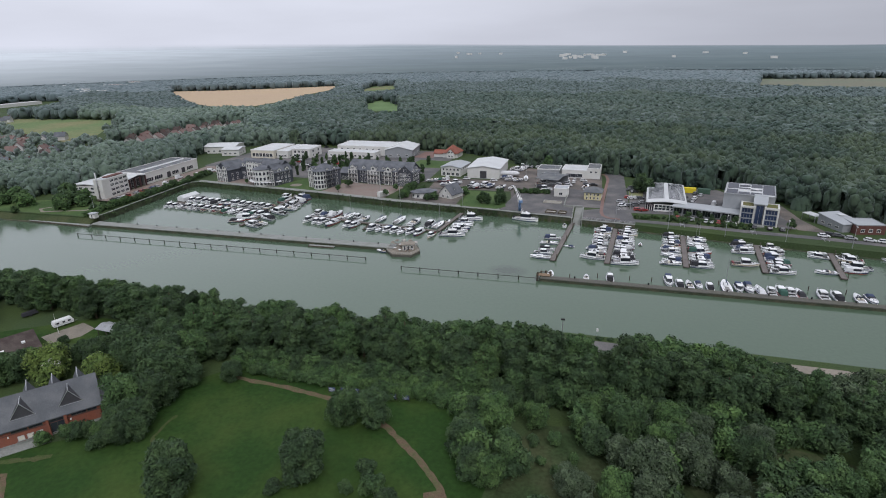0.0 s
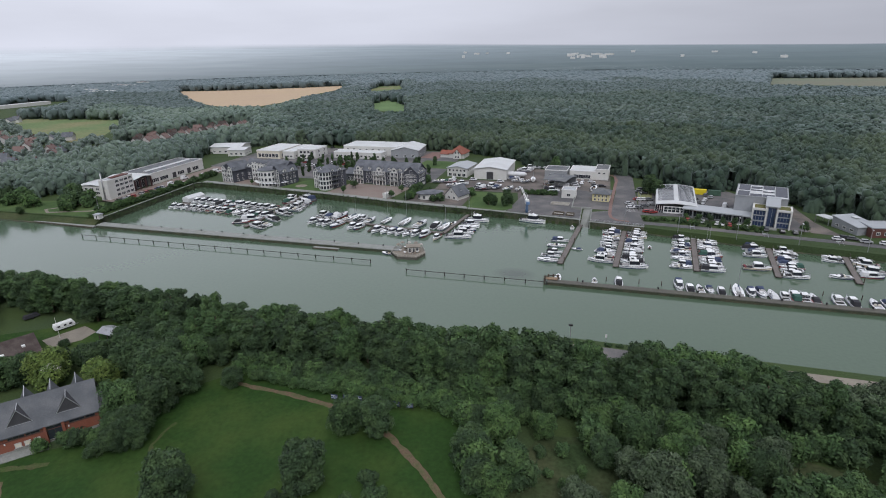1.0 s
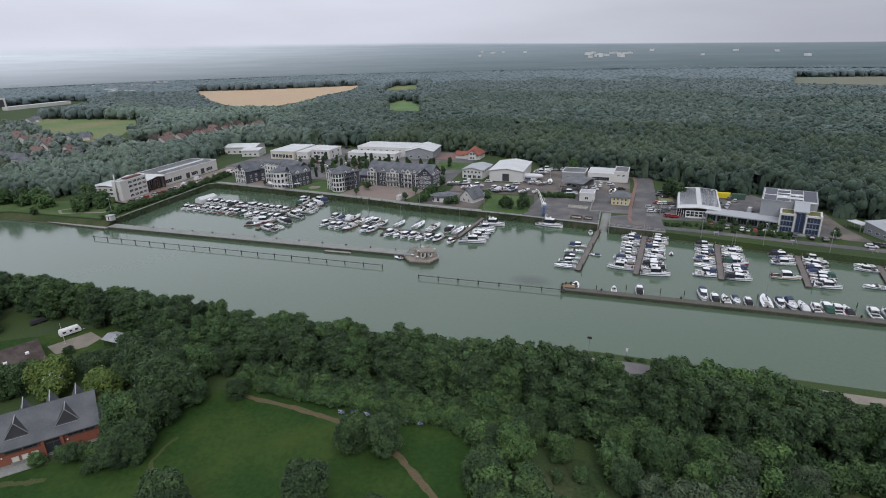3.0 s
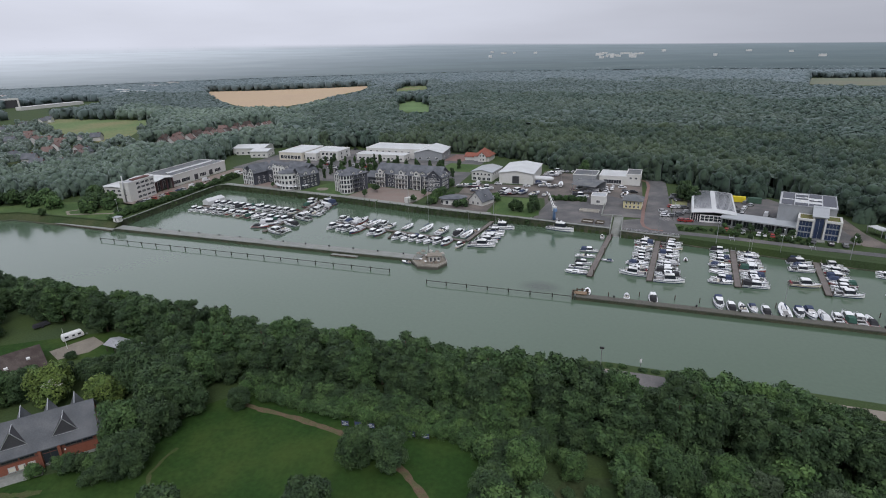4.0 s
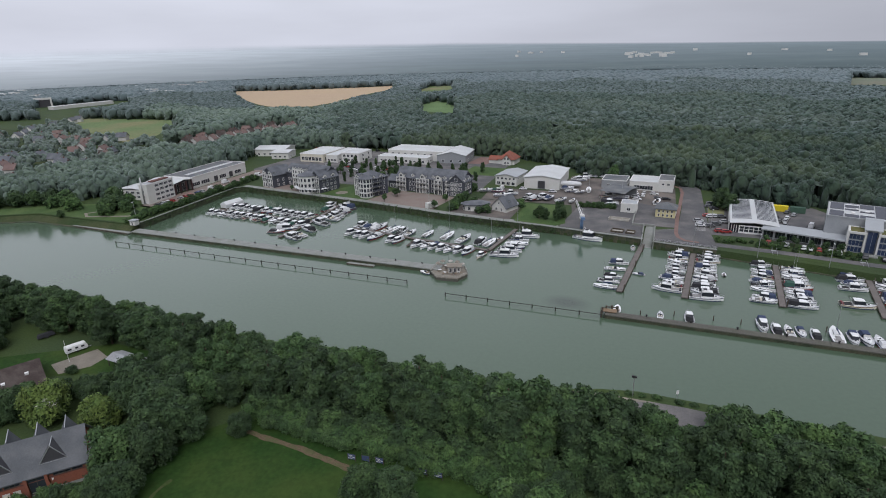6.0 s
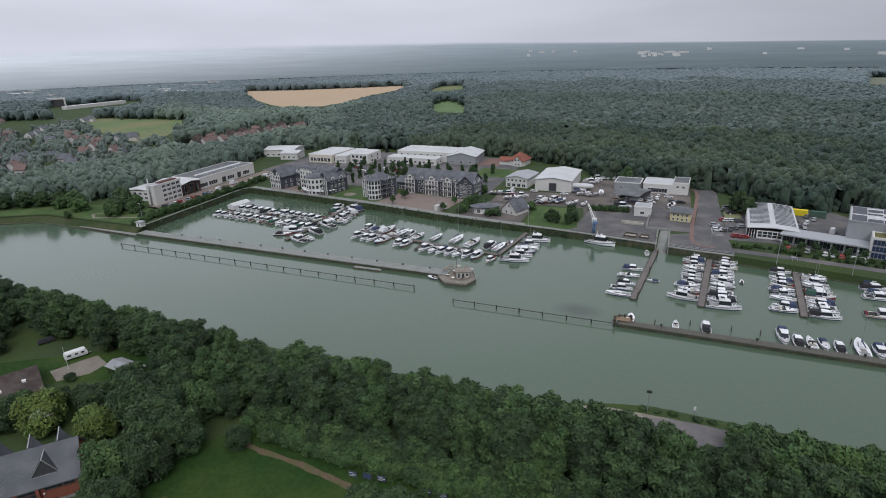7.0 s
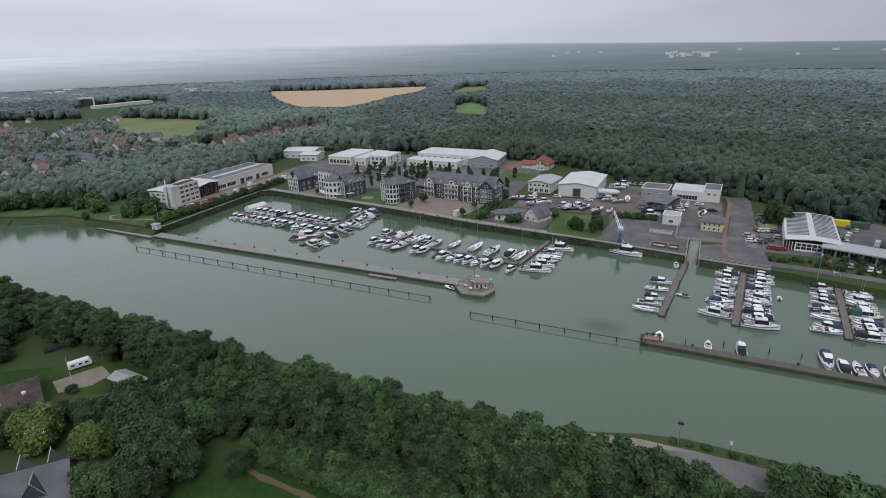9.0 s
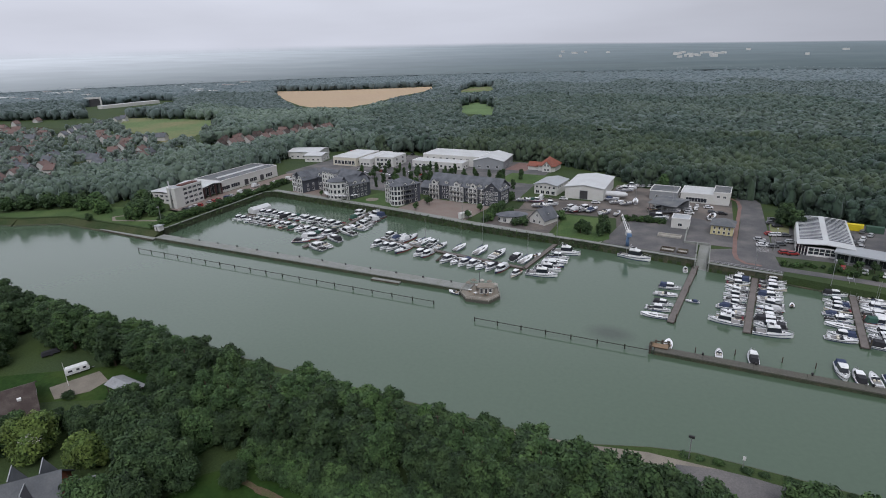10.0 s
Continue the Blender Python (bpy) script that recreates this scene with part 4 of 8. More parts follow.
# showroom with striped roof, glazed wing and office
sh = thing("showroom", pose(24.5, 268.5, LAND, 0, 0, -4), "white showroom with striped solar roof and glazed front", "showroom")
bm = bmesh.new()
prof = [(-0.6, 3.9), (2.5, 4.25), (8.4, 4.7), (14.3, 4.25), (17.2, 3.9)]
loft(bm, [[(x, y, z + dz) for x, z in prof for dz in (0,)] + [(x, y, 0) for x in (17.2, -0.6)] for y in (0, 34)])
part("wall", bm, WHITEWALL, sh)
bm = bmesh.new()
loft(bm, [[(x, y, z + 0.02) for x, z in prof] + [(x, y, z + 0.3) for x, z in prof[::-1]] for y in (-5.0, 34.3)])
part("roof", bm, WHITEROOF, sh, "pale vaulted sheet roof")
for i in range(17):
    for x0, x1, z0, z1 in ((0.3, 7.4, 4.02, 4.66), (9.4, 16.5, 4.66, 4.02)):
        y = 1.0 + i * 1.93
        bm = bmesh.new()
        loft(bm, [[(x, yy, z + 0.28) for yy in (y, y + 0.95)] + [(x, yy, z + 0.36) for yy in (y + 0.95, y)] for x, z in ((x0, z0), ((x0 + x1) / 2, (z0 + z1) / 2 + 0.10), (x1, z1))])
        part("solar_panel", bm, SOLAR, sh)
bm = bmesh.new()
prism(bm, [(-0.6, 0), (-0.6, -2.6), (3.0, -4.6), (17.0, -4.6), (17.0, 0)], 0, 3.3)
g = part("glass_front", bm, GLASS, sh, "glazed front with white bars")
bm = bmesh.new()
for x in np.linspace(3.2, 16.8, 9):
    box(bm, x - 0.12, -4.75, 0, x + 0.12, -4.6, 3.3)
for k in range(5):
    x, y = -0.6 + 3.6 * k / 4, -2.6 - 2.0 * k / 4
    box(bm, x - 0.1, y - 0.15, 0, x + 0.1, y, 3.3)
box(bm, 3.0, -4.8, 3.0, 17.0, -4.6, 3.35)
box(bm, 3.0, -4.75, 0, 17.0, -4.6, 0.7)
box(bm, 3.0, -4.72, 1.75, 17.0, -4.6, 1.9)
part("bar", bm, WHITEFRAME, g)

wing = thing("glazed_wing", pose(34.7, 259, LAND, 0, 0, -16), "long low wing with grey roof and dark glass", "building")
slab(wing, "wall", 0, 2.0, 0, 28, 9.0, 3.6, STRIPWALL)
slab(wing, "roof", -0.3, -0.4, 3.6, 28, 9.3, 4.1, GREYROOF, "thin grey roof slab")
for i in range(7):
    window(wing, 2.2 + i * 4.0, 2.0, 0.3, 3.5, 2.8, bars=2, rim_mat=STRIPWALL)
for i in range(8):
    slab(wing, "post", 0.15 + i * 3.95, 0.0, 0, 0.45 + i * 3.95, 0.3, 3.6, STRIPWALL)

of = thing("office_building", pose(59.0, 251.2, LAND, 0, 0, -13), "grey office building with blue glass front and solar roof", "office building")
slab(of, "wall", -5.5, 8.5, 0, 14.5, 31, 10.6, STRIPWALL)
flat_roof(of, -5.5, 8.5, 14.5, 31, 10.6, WHITEROOF, 0.4, STRIPWALL)
for i in range(4):
    for j in range(10):
        if not (i in (1, 2) and 2 <= j <= 6 and (i + j) % 5 != 1) and (i, j) not in ((1, 9), (0, 4), (3, 0)):
            bm = bmesh.new()
            x, y = -4.8 + i * 4.8, 10.0 + j * 2.05
            loft(bm, [[(x, y, 10.8), (x + 4.5, y, 10.8), (x + 4.5, y + 1.25, 11.0), (x, y + 1.25, 11.0)],
                      [(x, y, 10.86), (x + 4.5, y, 10.86), (x + 4.5, y + 1.25, 11.06), (x, y + 1.25, 11.06)]])
            part("solar_panel", bm, SOLAR, of)
for x, y in ((2.0, 15.5), (6.5, 19.0), (3.4, 21.5)):
    slab(of, "skylight", x, y, 10.7, x + 1.3, y + 1.3, 11.2, WHITEFRAME)
for x0, x1 in ((1.8, 7.4), (10.8, 16.4)):
    slab(of, "front_block", x0 + 0.5, 0.8, 0, x1 - 0.5, 8.5, 7.6, STRIPWALL)
    flat_roof(of, x0 + 0.5, 0.8, x1 - 0.5, 8.5, 7.6, GREENROOF, 0.35, WHITEFRAME)
    for x in (x0, x1 - 0.55):
        slab(of, "pier", x, 0.0, 0, x + 0.55, 8.5, 8.1, WHITEWALL, "pale concrete pier")
    slab(of, "lintel", x0 + 0.55, 0.0, 7.3, x1 - 0.55, 0.6, 8.1, WHITEWALL)
    for z in (0.3, 2.7, 5.0):
        window(of, (x0 + x1) / 2, 0.8, z, x1 - x0 - 1.2, 2.1, bars=3, pane=BLUEGLASS, rim=0.14, rim_mat=STRIPWALL)
slab(of, "stair_tower", 7.5, 1.6, 0, 10.7, 9, 8.6, STRIPWALL)
window(of, 9.1, 1.6, 0.2, 3.0, 8.2, bars=1, pane=BLUEGLASS, rim=0.14, rim_mat=STRIPWALL)
bm = bmesh.new()
loft(bm, [[(6.4, 0.6, 8.9), (11.8, 0.6, 8.9), (11.8, 10, 11.0), (6.4, 10, 11.0)], [(6.4, 0.6, 9.2), (11.8, 0.6, 9.2), (11.8, 10, 11.3), (6.4, 10, 11.3)]])
part("canopy", bm, GREYROOF, of, "sloping grey metal canopy")
slab(of, "step", 6.4, -2.6, 0, 11.8, 0, 0.4, CONCRETE)
facade(of, (14.5, 9), (14.5, 31), (1.0, 4.2, 7.2), 4, 2.4, 1.4, bars=2)

bg = thing("club_house", pose(93, 258, LAND, 0, 0, -66), "low grey house with sloping roof", "house")
bm = bmesh.new()
loft(bm, [[(0, y, 0), (13, y, 0), (13, y, 3.2 + 0.0), (0, y, 4.6)] for y in (0, 9)])
part("wall", bm, STRIPWALL, bg)
bm = bmesh.new()
loft(bm, [[(-0.4, y, 4.65), (13.4, y, 3.2), (13.4, y, 3.45), (-0.4, y, 4.9)] for y in (-0.4, 9.4)])
part("roof", bm, GREYROOF, bg)
facade(bg, (0, 0), (13, 0), (1.0,), 3, 1.8, 1.0)
slab(bg, "skylight", 3, 5.4, 4.65, 5.4, 7.6, 4.85, WHITEROOF)
bg = thing("brick_annexe", pose(102.5, 244.5, LAND, 0, 0, 10), "dark red-brown clad house beside the club house", "house")
slab(bg, "wall", 0, 0, 0, 11, 10, 3.8, DARKBRICK)
flat_roof(bg, 0, 0, 11, 10, 3.8, GREYROOF, 0.3, STRIPWALL)
facade(bg, (0, 0), (11, 0), (0.9,), 3, 1.5, 1.4)
ter = thing("terrace_roof", pose(88.5, 264, LAND, 0, 0, -62), "white flat canopy over a terrace", "canopy")
slab(ter, "roof", 0, 0, 2.8, 7, 4.4, 3.05, WHITEROOF)
for x in (0.2, 6.8):
    for y in (0.2, 4.2):
        slab(ter, "post", x - 0.1, y - 0.1, 0, x + 0.1, y + 0.1, 2.8, STEEL)

# brick house by the park, south bank
br = thing("brick_house", pose(-109.6, 59.9, SOUTH, 0, 0, 49), "orange-red brick house with dark slate roof and triangular dormers", "house")
gabled_wing(br, -10, 0, 16.5, 10.8, 4.2, 4.4, "x", BRICK, DARKSLATE)
slab(br, "plinth", -10.05, -0.06, 0, 16.55, 0.0, 0.6, CONCRETE)
for x in (-6.5, -3.2, 2.2, 12.6):
    window(br, x, 0, 3.0, 2.8, 1.0, bars=2, rim_mat=DARKWOOD)
for x in (-7.5, -5.8, 2.2, 3.8, 5.4):
    window(br, x, 0, 0.9, 1.15, 1.1, bars=0, pane=CREAMWALL, rim=0.14, rim_mat=GREYWALL)
slab(br, "sill", 1.4, -0.16, 0.74, 6.2, 0.0, 0.88, CONCRETE)
slab(br, "lintel_band", -9.8, -0.08, 2.78, 16.3, 0.0, 2.94, DARKBRICK)
for x in (7.0, 10.2):
    slab(br, "buttress", x - 0.25, -0.5, 0, x + 0.25, 0.0, 4.0, BRICK)
for x in (0.2, 11.0):
    slab(br, "wall_lamp", x - 0.12, -0.2, 2.3, x + 0.12, 0.0, 2.6, WHITEFRAME)
window(br, 5.0, 0, 3.0, 2.4, 1.0, bars=2, rim_mat=DARKWOOD)
window(br, 15.0, 0, 3.0, 1.8, 1.0, bars=1, rim_mat=DARKWOOD)
window(br, 8.6, 0, 0.3, 2.6, 3.4, bars=1, rim_mat=DARKWOOD)
for x in (-4.0, 3.2, 11.6):
    bm = bmesh.new()
    a, b, c, d = (x - 2.2, 1.2, 5.3), (x + 2.2, 1.2, 5.3), (x, 1.5, 8.4), (x, 4.9, 8.3)
    vs = [bm.verts.new(p) for p in (a, b, c, d)]
    for f in ((0, 1, 2), (1, 3, 2), (0, 2, 3), (0, 3, 1)):
        bm.faces.new([vs[i] for i in f])
    dm = part("dormer", bm, DARKDOOR, br, "triangular glazed dormer with pale edges")
    bm = bmesh.new()
    for p, q in ((a, c), (b, c), (a, b), (c, d)):
        tube(bm, [(p[0], p[1] - 0.08, p[2]), (q[0], q[1] - 0.08, q[2])], 0.09, 4)
    part("dormer_edge", bm, STEEL, dm)
for x in (4.4, 9.0, 13.6):
    bm = bmesh.new()
    vs = [bm.verts.new(p) for p in ((x - 1.9, 9.8, 5.2), (x + 1.9, 9.8, 5.2), (x, 9.4, 9.3), (x, 6.0, 8.6))]
    for f in ((0, 1, 2), (1, 3, 2), (0, 2, 3), (0, 3, 1)):
        bm.faces.new([vs[i] for i in f])
    dm = part("dormer", bm, DARKSLATE, br, "triangular slate dormer")
    bm = bmesh.new()
    tube(bm, [(x, 5.9, 8.7), (x, 9.4, 9.4)], 0.10, 4)
    part("ridge_cap", bm, STEEL, dm)
slab(br, "side_wing", 16.6, 2.5, 0, 20.5, 9, 3.0, BRICK)
flat_roof(br, 16.6, 2.5, 20.5, 9, 3.0, FELT, 0.25, STEEL)
slab(br, "terrace", -10, -2.6, 0, 7, -0.1, 0.15, CONCRETE)

bn = thing("bungalow", pose(-142.5, 93, SOUTH, 0, 0, 63), "bungalow with broad brown tiled roof", "house")
gabled_wing(bn, -18, -7.2, 0, 7.2, 2.1, 3.3, "x", WHITEWALL, TILEBROWN)
for x, y in ((-3.2, -3.4), (-8.0, -4.4)):
    zs = 2.1 + 3.3 * (1 + y / 7.2) + 0.15
    slab(bn, "skylight", x, y - 0.4, zs, x + 0.8, y + 0.4, zs + 0.45, WHITEFRAME)
facade(bn, (-18, -7.2), (0, -7.2), (0.7,), 5, 1.3, 1.2)
sd = thing("shed", pose(-131.5, 102.6, SOUTH, 0, 0, -4), "long open shed with grey sheet roof", "shed")
bm = bmesh.new()
gable(bm, 0, 0, 9.5, 4.2, 2.3, 0.7, "x", 0.3, 0.12)
part("roof", bm, OLDSHEET, sd)
slab(sd, "wall", 0, 3.9, 0, 9.5, 4.1, 2.4, DARKWOOD)
for x in (0.1, 3.2, 6.3, 9.3):
    slab(sd, "post", x - 0.08, 0.1, 0, x + 0.08, 0.26, 2.3, DARKWOOD)


# town houses
def far_crest(a):
    return float(np.interp(a, (-100, -58, -40, -20, 0, 18, 60), (88, 92, 98, 92, 62, 40, 36)))


def plain_height(d, a):
    f = min(1.0, max(0.0, (d - 1500) / 3200))
    return LAND + 13 + (far_crest(a) - 16) * f ** 1.5


def cottage(x, y, rz, w, d, h, r, wall, roof, label, group, glazed=True):
    t = thing("house", pose(x, y, LAND, 0, 0, rz), label, "house", group)
    gabled_wing(t, -w / 2, -d / 2, w / 2, d / 2, h, r, "x", wall, roof)
    bm = bmesh.new()
    box(bm, w * 0.2, -0.4, h + r * 0.5, w * 0.2 + 0.7, 0.3, h + r + 0.9)
    part("chimney", bm, DARKBRICK, t)
    if glazed:
        facade(t, (-w / 2, -d / 2), (w / 2, -d / 2), (0.9,), 2, 1.4, 1.3, bars=0)
    return t


rng = random.Random(11)
for i in range(15):
    s = i / 14
    cottage(-384 + 24 * s + rng.uniform(-2, 2), 380 + 118 * s, 98 + rng.uniform(-6, 6), 6.8, 8, 3.4, 3.6, GREYWALL, TILEDULL if i % 4 else TILEBROWN,
            "white terraced house with steep red tile roof" if i % 4 else "white terraced house with steep brown tile roof", "terrace behind the basin")
    if i % 2:
        cottage(-402 + 20 * s + rng.uniform(-3, 3), 392 + 112 * s, 8 + rng.uniform(-6, 6), 8, 7.5, 3.0, 3.6, GREYWALL, TILEBROWN if i % 3 else TILEDULL,
                "pale house with steep tiled gable roof", "terrace behind the basin")
TOWN = [(-606, 380), (-618, 398), (-629, 414), (-640, 431), (-649, 447), (-657, 463), (-666, 480), (-674, 496), (-491, 372), (-491, 390), (-502, 381), (-480, 394), (-578, 349), (-647, 368), (-427, 242), (-435, 263), (-536, 313), (-350, 206), (-354, 222), (-575, 388), (-560, 392), (-548, 380), (-625, 372),
        (-520, 366), (-506, 372), (-470, 352), (-500, 276), (-488, 284), (-470, 292), (-455, 300), (-434, 254), (-420, 262), (-360, 238), (-372, 246), (-590, 340),
        (-560, 330), (-535, 318), (-610, 310), (-650, 330), (-700, 372), (-730, 390), (-760, 420), (-780, 460), (-560, 290), (-520, 262), (-470, 238), (-640, 290)]
for i in range(64):
    TOWN.append((-372 - 350 * ((i * 0.618034) % 1.0), rng.uniform(205, 330) + 0.22 * 350 * ((i * 0.618034) % 1.0)))
for i, (x, y) in enumerate(TOWN):
    k = 0.7 if i < 8 else rng.random()
    cottage(x + rng.uniform(-3, 3), y + rng.uniform(-3, 3), rng.choice((20, 110, 28, 115)) + rng.uniform(-8, 8), rng.uniform(7, 9.5), rng.uniform(6, 8), rng.choice((2.6, 3.8)), 3.2,
            WHITEWALL if i < 8 else GREYWALL, TILEDULL if k < 0.55 else (SLATE if k < 0.8 else TILEBROWN),
            "pale detached house with red tile roof" if k < 0.55 else "pale detached house with dark pitched roof", "houses of the town", False)
t = shed_hall(-938, 622, 57, 24, 8, 14, 0, "x", STRIPWALL, FELT, "tall dark-fronted industrial block with a white frame far off", 0, name="industrial_block")
slab(t, "dark_front", 2.5, -0.3, 0, 21.5, 0.0, 11.8, DARKDOOR, "dark glazed front")
for x0, z0, x1, z1 in ((0, 0, 2.5, 14.6), (21.5, 0, 24, 14.6), (2.5, 11.8, 21.5, 14.6)):
    slab(t, "white_frame", x0, -1.0, z0, x1, 0.0, z1, WHITEWALL)
shed_hall(-868, 603, 88, 100, 12, 4.5, 0, "x", WHITEWALL, WHITEROOF, "very long white industrial hall far off", 0, name="industrial_hall")
for i in range(34):
    a, rr = (rng.gauss(-3.0, 1.3), rng.uniform(2300, 2800)) if i < 22 else (rng.uniform(-24, 14), rng.uniform(2300, 3400))
    shed_hall(rr * math.sin(radians(a)), 15 + rr * math.cos(radians(a)), rng.uniform(-20, 20), rng.uniform(8, 26), 12, rng.uniform(7, 10), 0, "x", WHITEWALL, TILEDULL if i % 3 == 0 else WHITEROOF,
              "distant pale building among woods", 0, name="distant_building", z=plain_height(rr, a) - 1)
for i in range(20):
    a, rr = rng.uniform(-64, -44), rng.uniform(1150, 1700)
    shed_hall(rr * math.sin(radians(a)), rr * math.cos(radians(a)), rng.uniform(-20, 20), rng.uniform(12, 60), 14, rng.uniform(7, 10), 0, "x", WHITEWALL, TILEDULL if i % 2 else WHITEROOF,
              "distant building of the town", 0, name="distant_building", z=LAND + 4)


# ---- piers, breakwaters and boats ----
def deck_strip(name, pts, width, z0, z1, material, label, category, side_mat=None):
    t = thing(name, Matrix(), label, category)
    for i, ((ax, ay), (bx, by)) in enumerate(zip(pts, pts[1:])):
        length = math.hypot(bx - ax, by - ay)
        ux, uy = (bx - ax) / length, (by - ay) / length
        n = max(1, round(length / 8))
        for k in range(n):
            s0, s1 = length * k / n + 0.04, length * (k + 1) / n - 0.04
            bm = bmesh.new()
            w = width / 2
            prism(bm, [(ax + ux * s0 + uy * w, ay + uy * s0 - ux * w), (ax + ux * s1 + uy * w, ay + uy * s1 - ux * w),
                       (ax + ux * s1 - uy * w, ay + uy * s1 + ux * w), (ax + ux * s0 - uy * w, ay + uy * s0 + ux * w)], z0, z1)
            d = part("deck_section", bm, material, t)
            bm = bmesh.new()
            for o in (-w - 0.06, w - 0.06):
                prism(bm, [(ax + ux * s0 + uy * o, ay + uy * s0 - ux * o), (ax + ux * s1 + uy * o, ay + uy * s1 - ux * o),
                           (ax + ux * s1 + uy * (o + 0.12), ay + uy * s1 - ux * (o + 0.12)), (ax + ux * s0 + uy * (o + 0.12), ay + uy * s0 - ux * (o + 0.12))], z0 - 0.1, z1 + 0.05)
            part("edge_beam", bm, side_mat or DARKWOOD, d)
    return t


def piles(pts, z1, r, label, group):
    bm = bmesh.new()
    tube(bm, [(0, 0, -2), (0, 0, z1)], r, 8)
    bmesh.ops.create_cone(bm, cap_ends=True, segments=8, radius1=r * 1.15, radius2=r * 0.3, depth=0.25, matrix=Matrix.Translation((0, 0, z1 + 0.12)))
    me = bpy.data.meshes.new("mooring_post")
    bm.to_mesh(me), bm.free()
    me.materials.append(DARKWOOD)
    for x, y in pts:
        tagged(shared("mooring_post", me, m=pose(x, y, 0)), label, "pile", group)


PIERS = [((-8.6, 245), (-13.2, 195)), ((10.2, 240.6), (6.6, 196.5)), ((37.2, 236.5), (34.3, 199)), ((64.0, 232.5), (60.4, 199.5)), ((88.8, 228.5), (84.4, 199.5)), ((113, 226), (108, 200))]
for a, b in PIERS:
    deck_strip("pier", (a, b), 1.9, 0.25, 0.6, PONTOON, "long brown-grey floating pier with boats moored along it", "pier")
    piles([(a[0] + (b[0] - a[0]) * s + 1.2, a[1] + (b[1] - a[1]) * s) for s in (0.15, 0.5, 0.97)], 2.4, 0.16, "dark timber pile guiding a floating pier", "pier piles")
deck_strip("pier", ((-161, 266), (-157.5, 228), (-158, 208)), 1.9, 0.25, 0.6, PONTOON, "grey floating pier from the quay, boats on both sides", "pier")
deck_strip("pier", ((-218, 236.5), (-190, 235), (-158.5, 230.5)), 1.7, 0.25, 0.6, PONTOON, "grey floating pier across the basin crowded with boats", "pier")
deck_strip("pier", ((-133, 228.8), (-116, 226.6), (-99.5, 223.8), (-70, 220.2), (-65.5, 219.6), (-61.8, 249.5)), 1.7, 0.25, 0.6, PONTOON, "long grey floating pier bending back to the quay", "pier")
deck_strip("jetty_stub", ((-99.5, 223), (-99, 214.5)), 0.8, 0.25, 0.5, DARKWOOD, "short dark mooring finger", "pier")

# breakwaters: concrete-topped walls with a lower sheet-pile skirt
def breakwater(name, pts, width, z1, label, top):
    t = thing(name, Matrix(), label, "breakwater")
    for (ax, ay), (bx, by) in zip(pts, pts[1:]):
        length = math.hypot(bx - ax, by - ay)
        ux, uy = (bx - ax) / length, (by - ay) / length
        for nm, w, z0, zt, m in (("skirt", width / 2, -2, z1 - 0.35, SHEETPILE), ("deck", width / 2 + 0.15, z1 - 0.35, z1, top)):
            n = max(1, round(length / 12))
            for k in range(n):
                s0, s1 = length * k / n, length * (k + 1) / n - (0.05 if nm == "deck" else 0)
                bm = bmesh.new()
                prism(bm, [(ax + ux * s0 + uy * w, ay + uy * s0 - ux * w), (ax + ux * s1 + uy * w, ay + uy * s1 - ux * w),
                           (ax + ux * s1 - uy * w, ay + uy * s1 + ux * w), (ax + ux * s0 - uy * w, ay + uy * s0 + ux * w)], z0, zt)
                part(nm, bm, m, t)
    return t


breakwater("breakwater", [(-228, 193.8), (-76, 194.2)], 4.4, 1.4, "long concrete-topped breakwater between canal and basin", CONCRETE)
breakwater("breakwater", [(-15.5, 176.2), (88, 176.4), (180, 176), (420, 170)], 2.5, 1.2, "dark concrete breakwater with boats moored behind it", DARKCONCRETE)
hd = thing("dolphin", Matrix(), "dark timber mooring dolphin at the breakwater's head", "dolphin")
for x, y in ((-16.6, 177.2), (-15.6, 178.6), (-14.0, 179.2), (-16.6, 175.2), (-12.4, 179.0)):
    bm = bmesh.new()
    tube(bm, [(x, y, -2), (x, y, 2.5)], 0.28, 8)
    part("pile", bm, DARKWOOD, hd)
for z in (0.9, 1.9):
    bm = bmesh.new()
    tube(bm, [(-16.6, 174.9, z), (-17.0, 177.2, z), (-15.6, 179.0, z), (-12.0, 179.4, z)], 0.2, 6)
    part("waling", bm, DARKWOOD, hd)
slab(hd, "deck", -16.4, 176.4, 1.42, -12.4, 178.6, 1.6, TEAK)
deck_strip("landing_stage", ((-113, 190.3), (-101.5, 190.5)), 1.8, 0.1, 0.5, CONCRETE, "low landing stage at the breakwater's side", "landing stage")
deck_strip("landing_stage", ((-267, 192.6), (-229, 191.6)), 2.4, 0.2, 0.7, CONCRETE, "pale concrete landing stage along the canal bank", "landing stage")
bl = bmesh.new()
tube(bl, [(0, 0, 0), (0, 0, 0.5)], 0.22, 8)
bmesh.ops.create_cone(bl, cap_ends=True, segments=8, radius1=0.34, radius2=0.26, depth=0.22, matrix=Matrix.Translation((0, 0, 0.55)))
BOLLARD = bpy.data.meshes.new("bollard")
bl.to_mesh(BOLLARD), bl.free()
BOLLARD.materials.append(RUBBER)
for i in range(13):
    tagged(shared("bollard", BOLLARD, m=pose(-216 + i * 11, 195.6, 1.4)), "black mooring bollard on the breakwater", "bollard", "breakwater bollards")
for i in range(10):
    tagged(shared("bollard", BOLLARD, m=pose(-4 + i * 12, 177.2, 1.3)), "black mooring bollard on the breakwater", "bollard", "breakwater bollards")


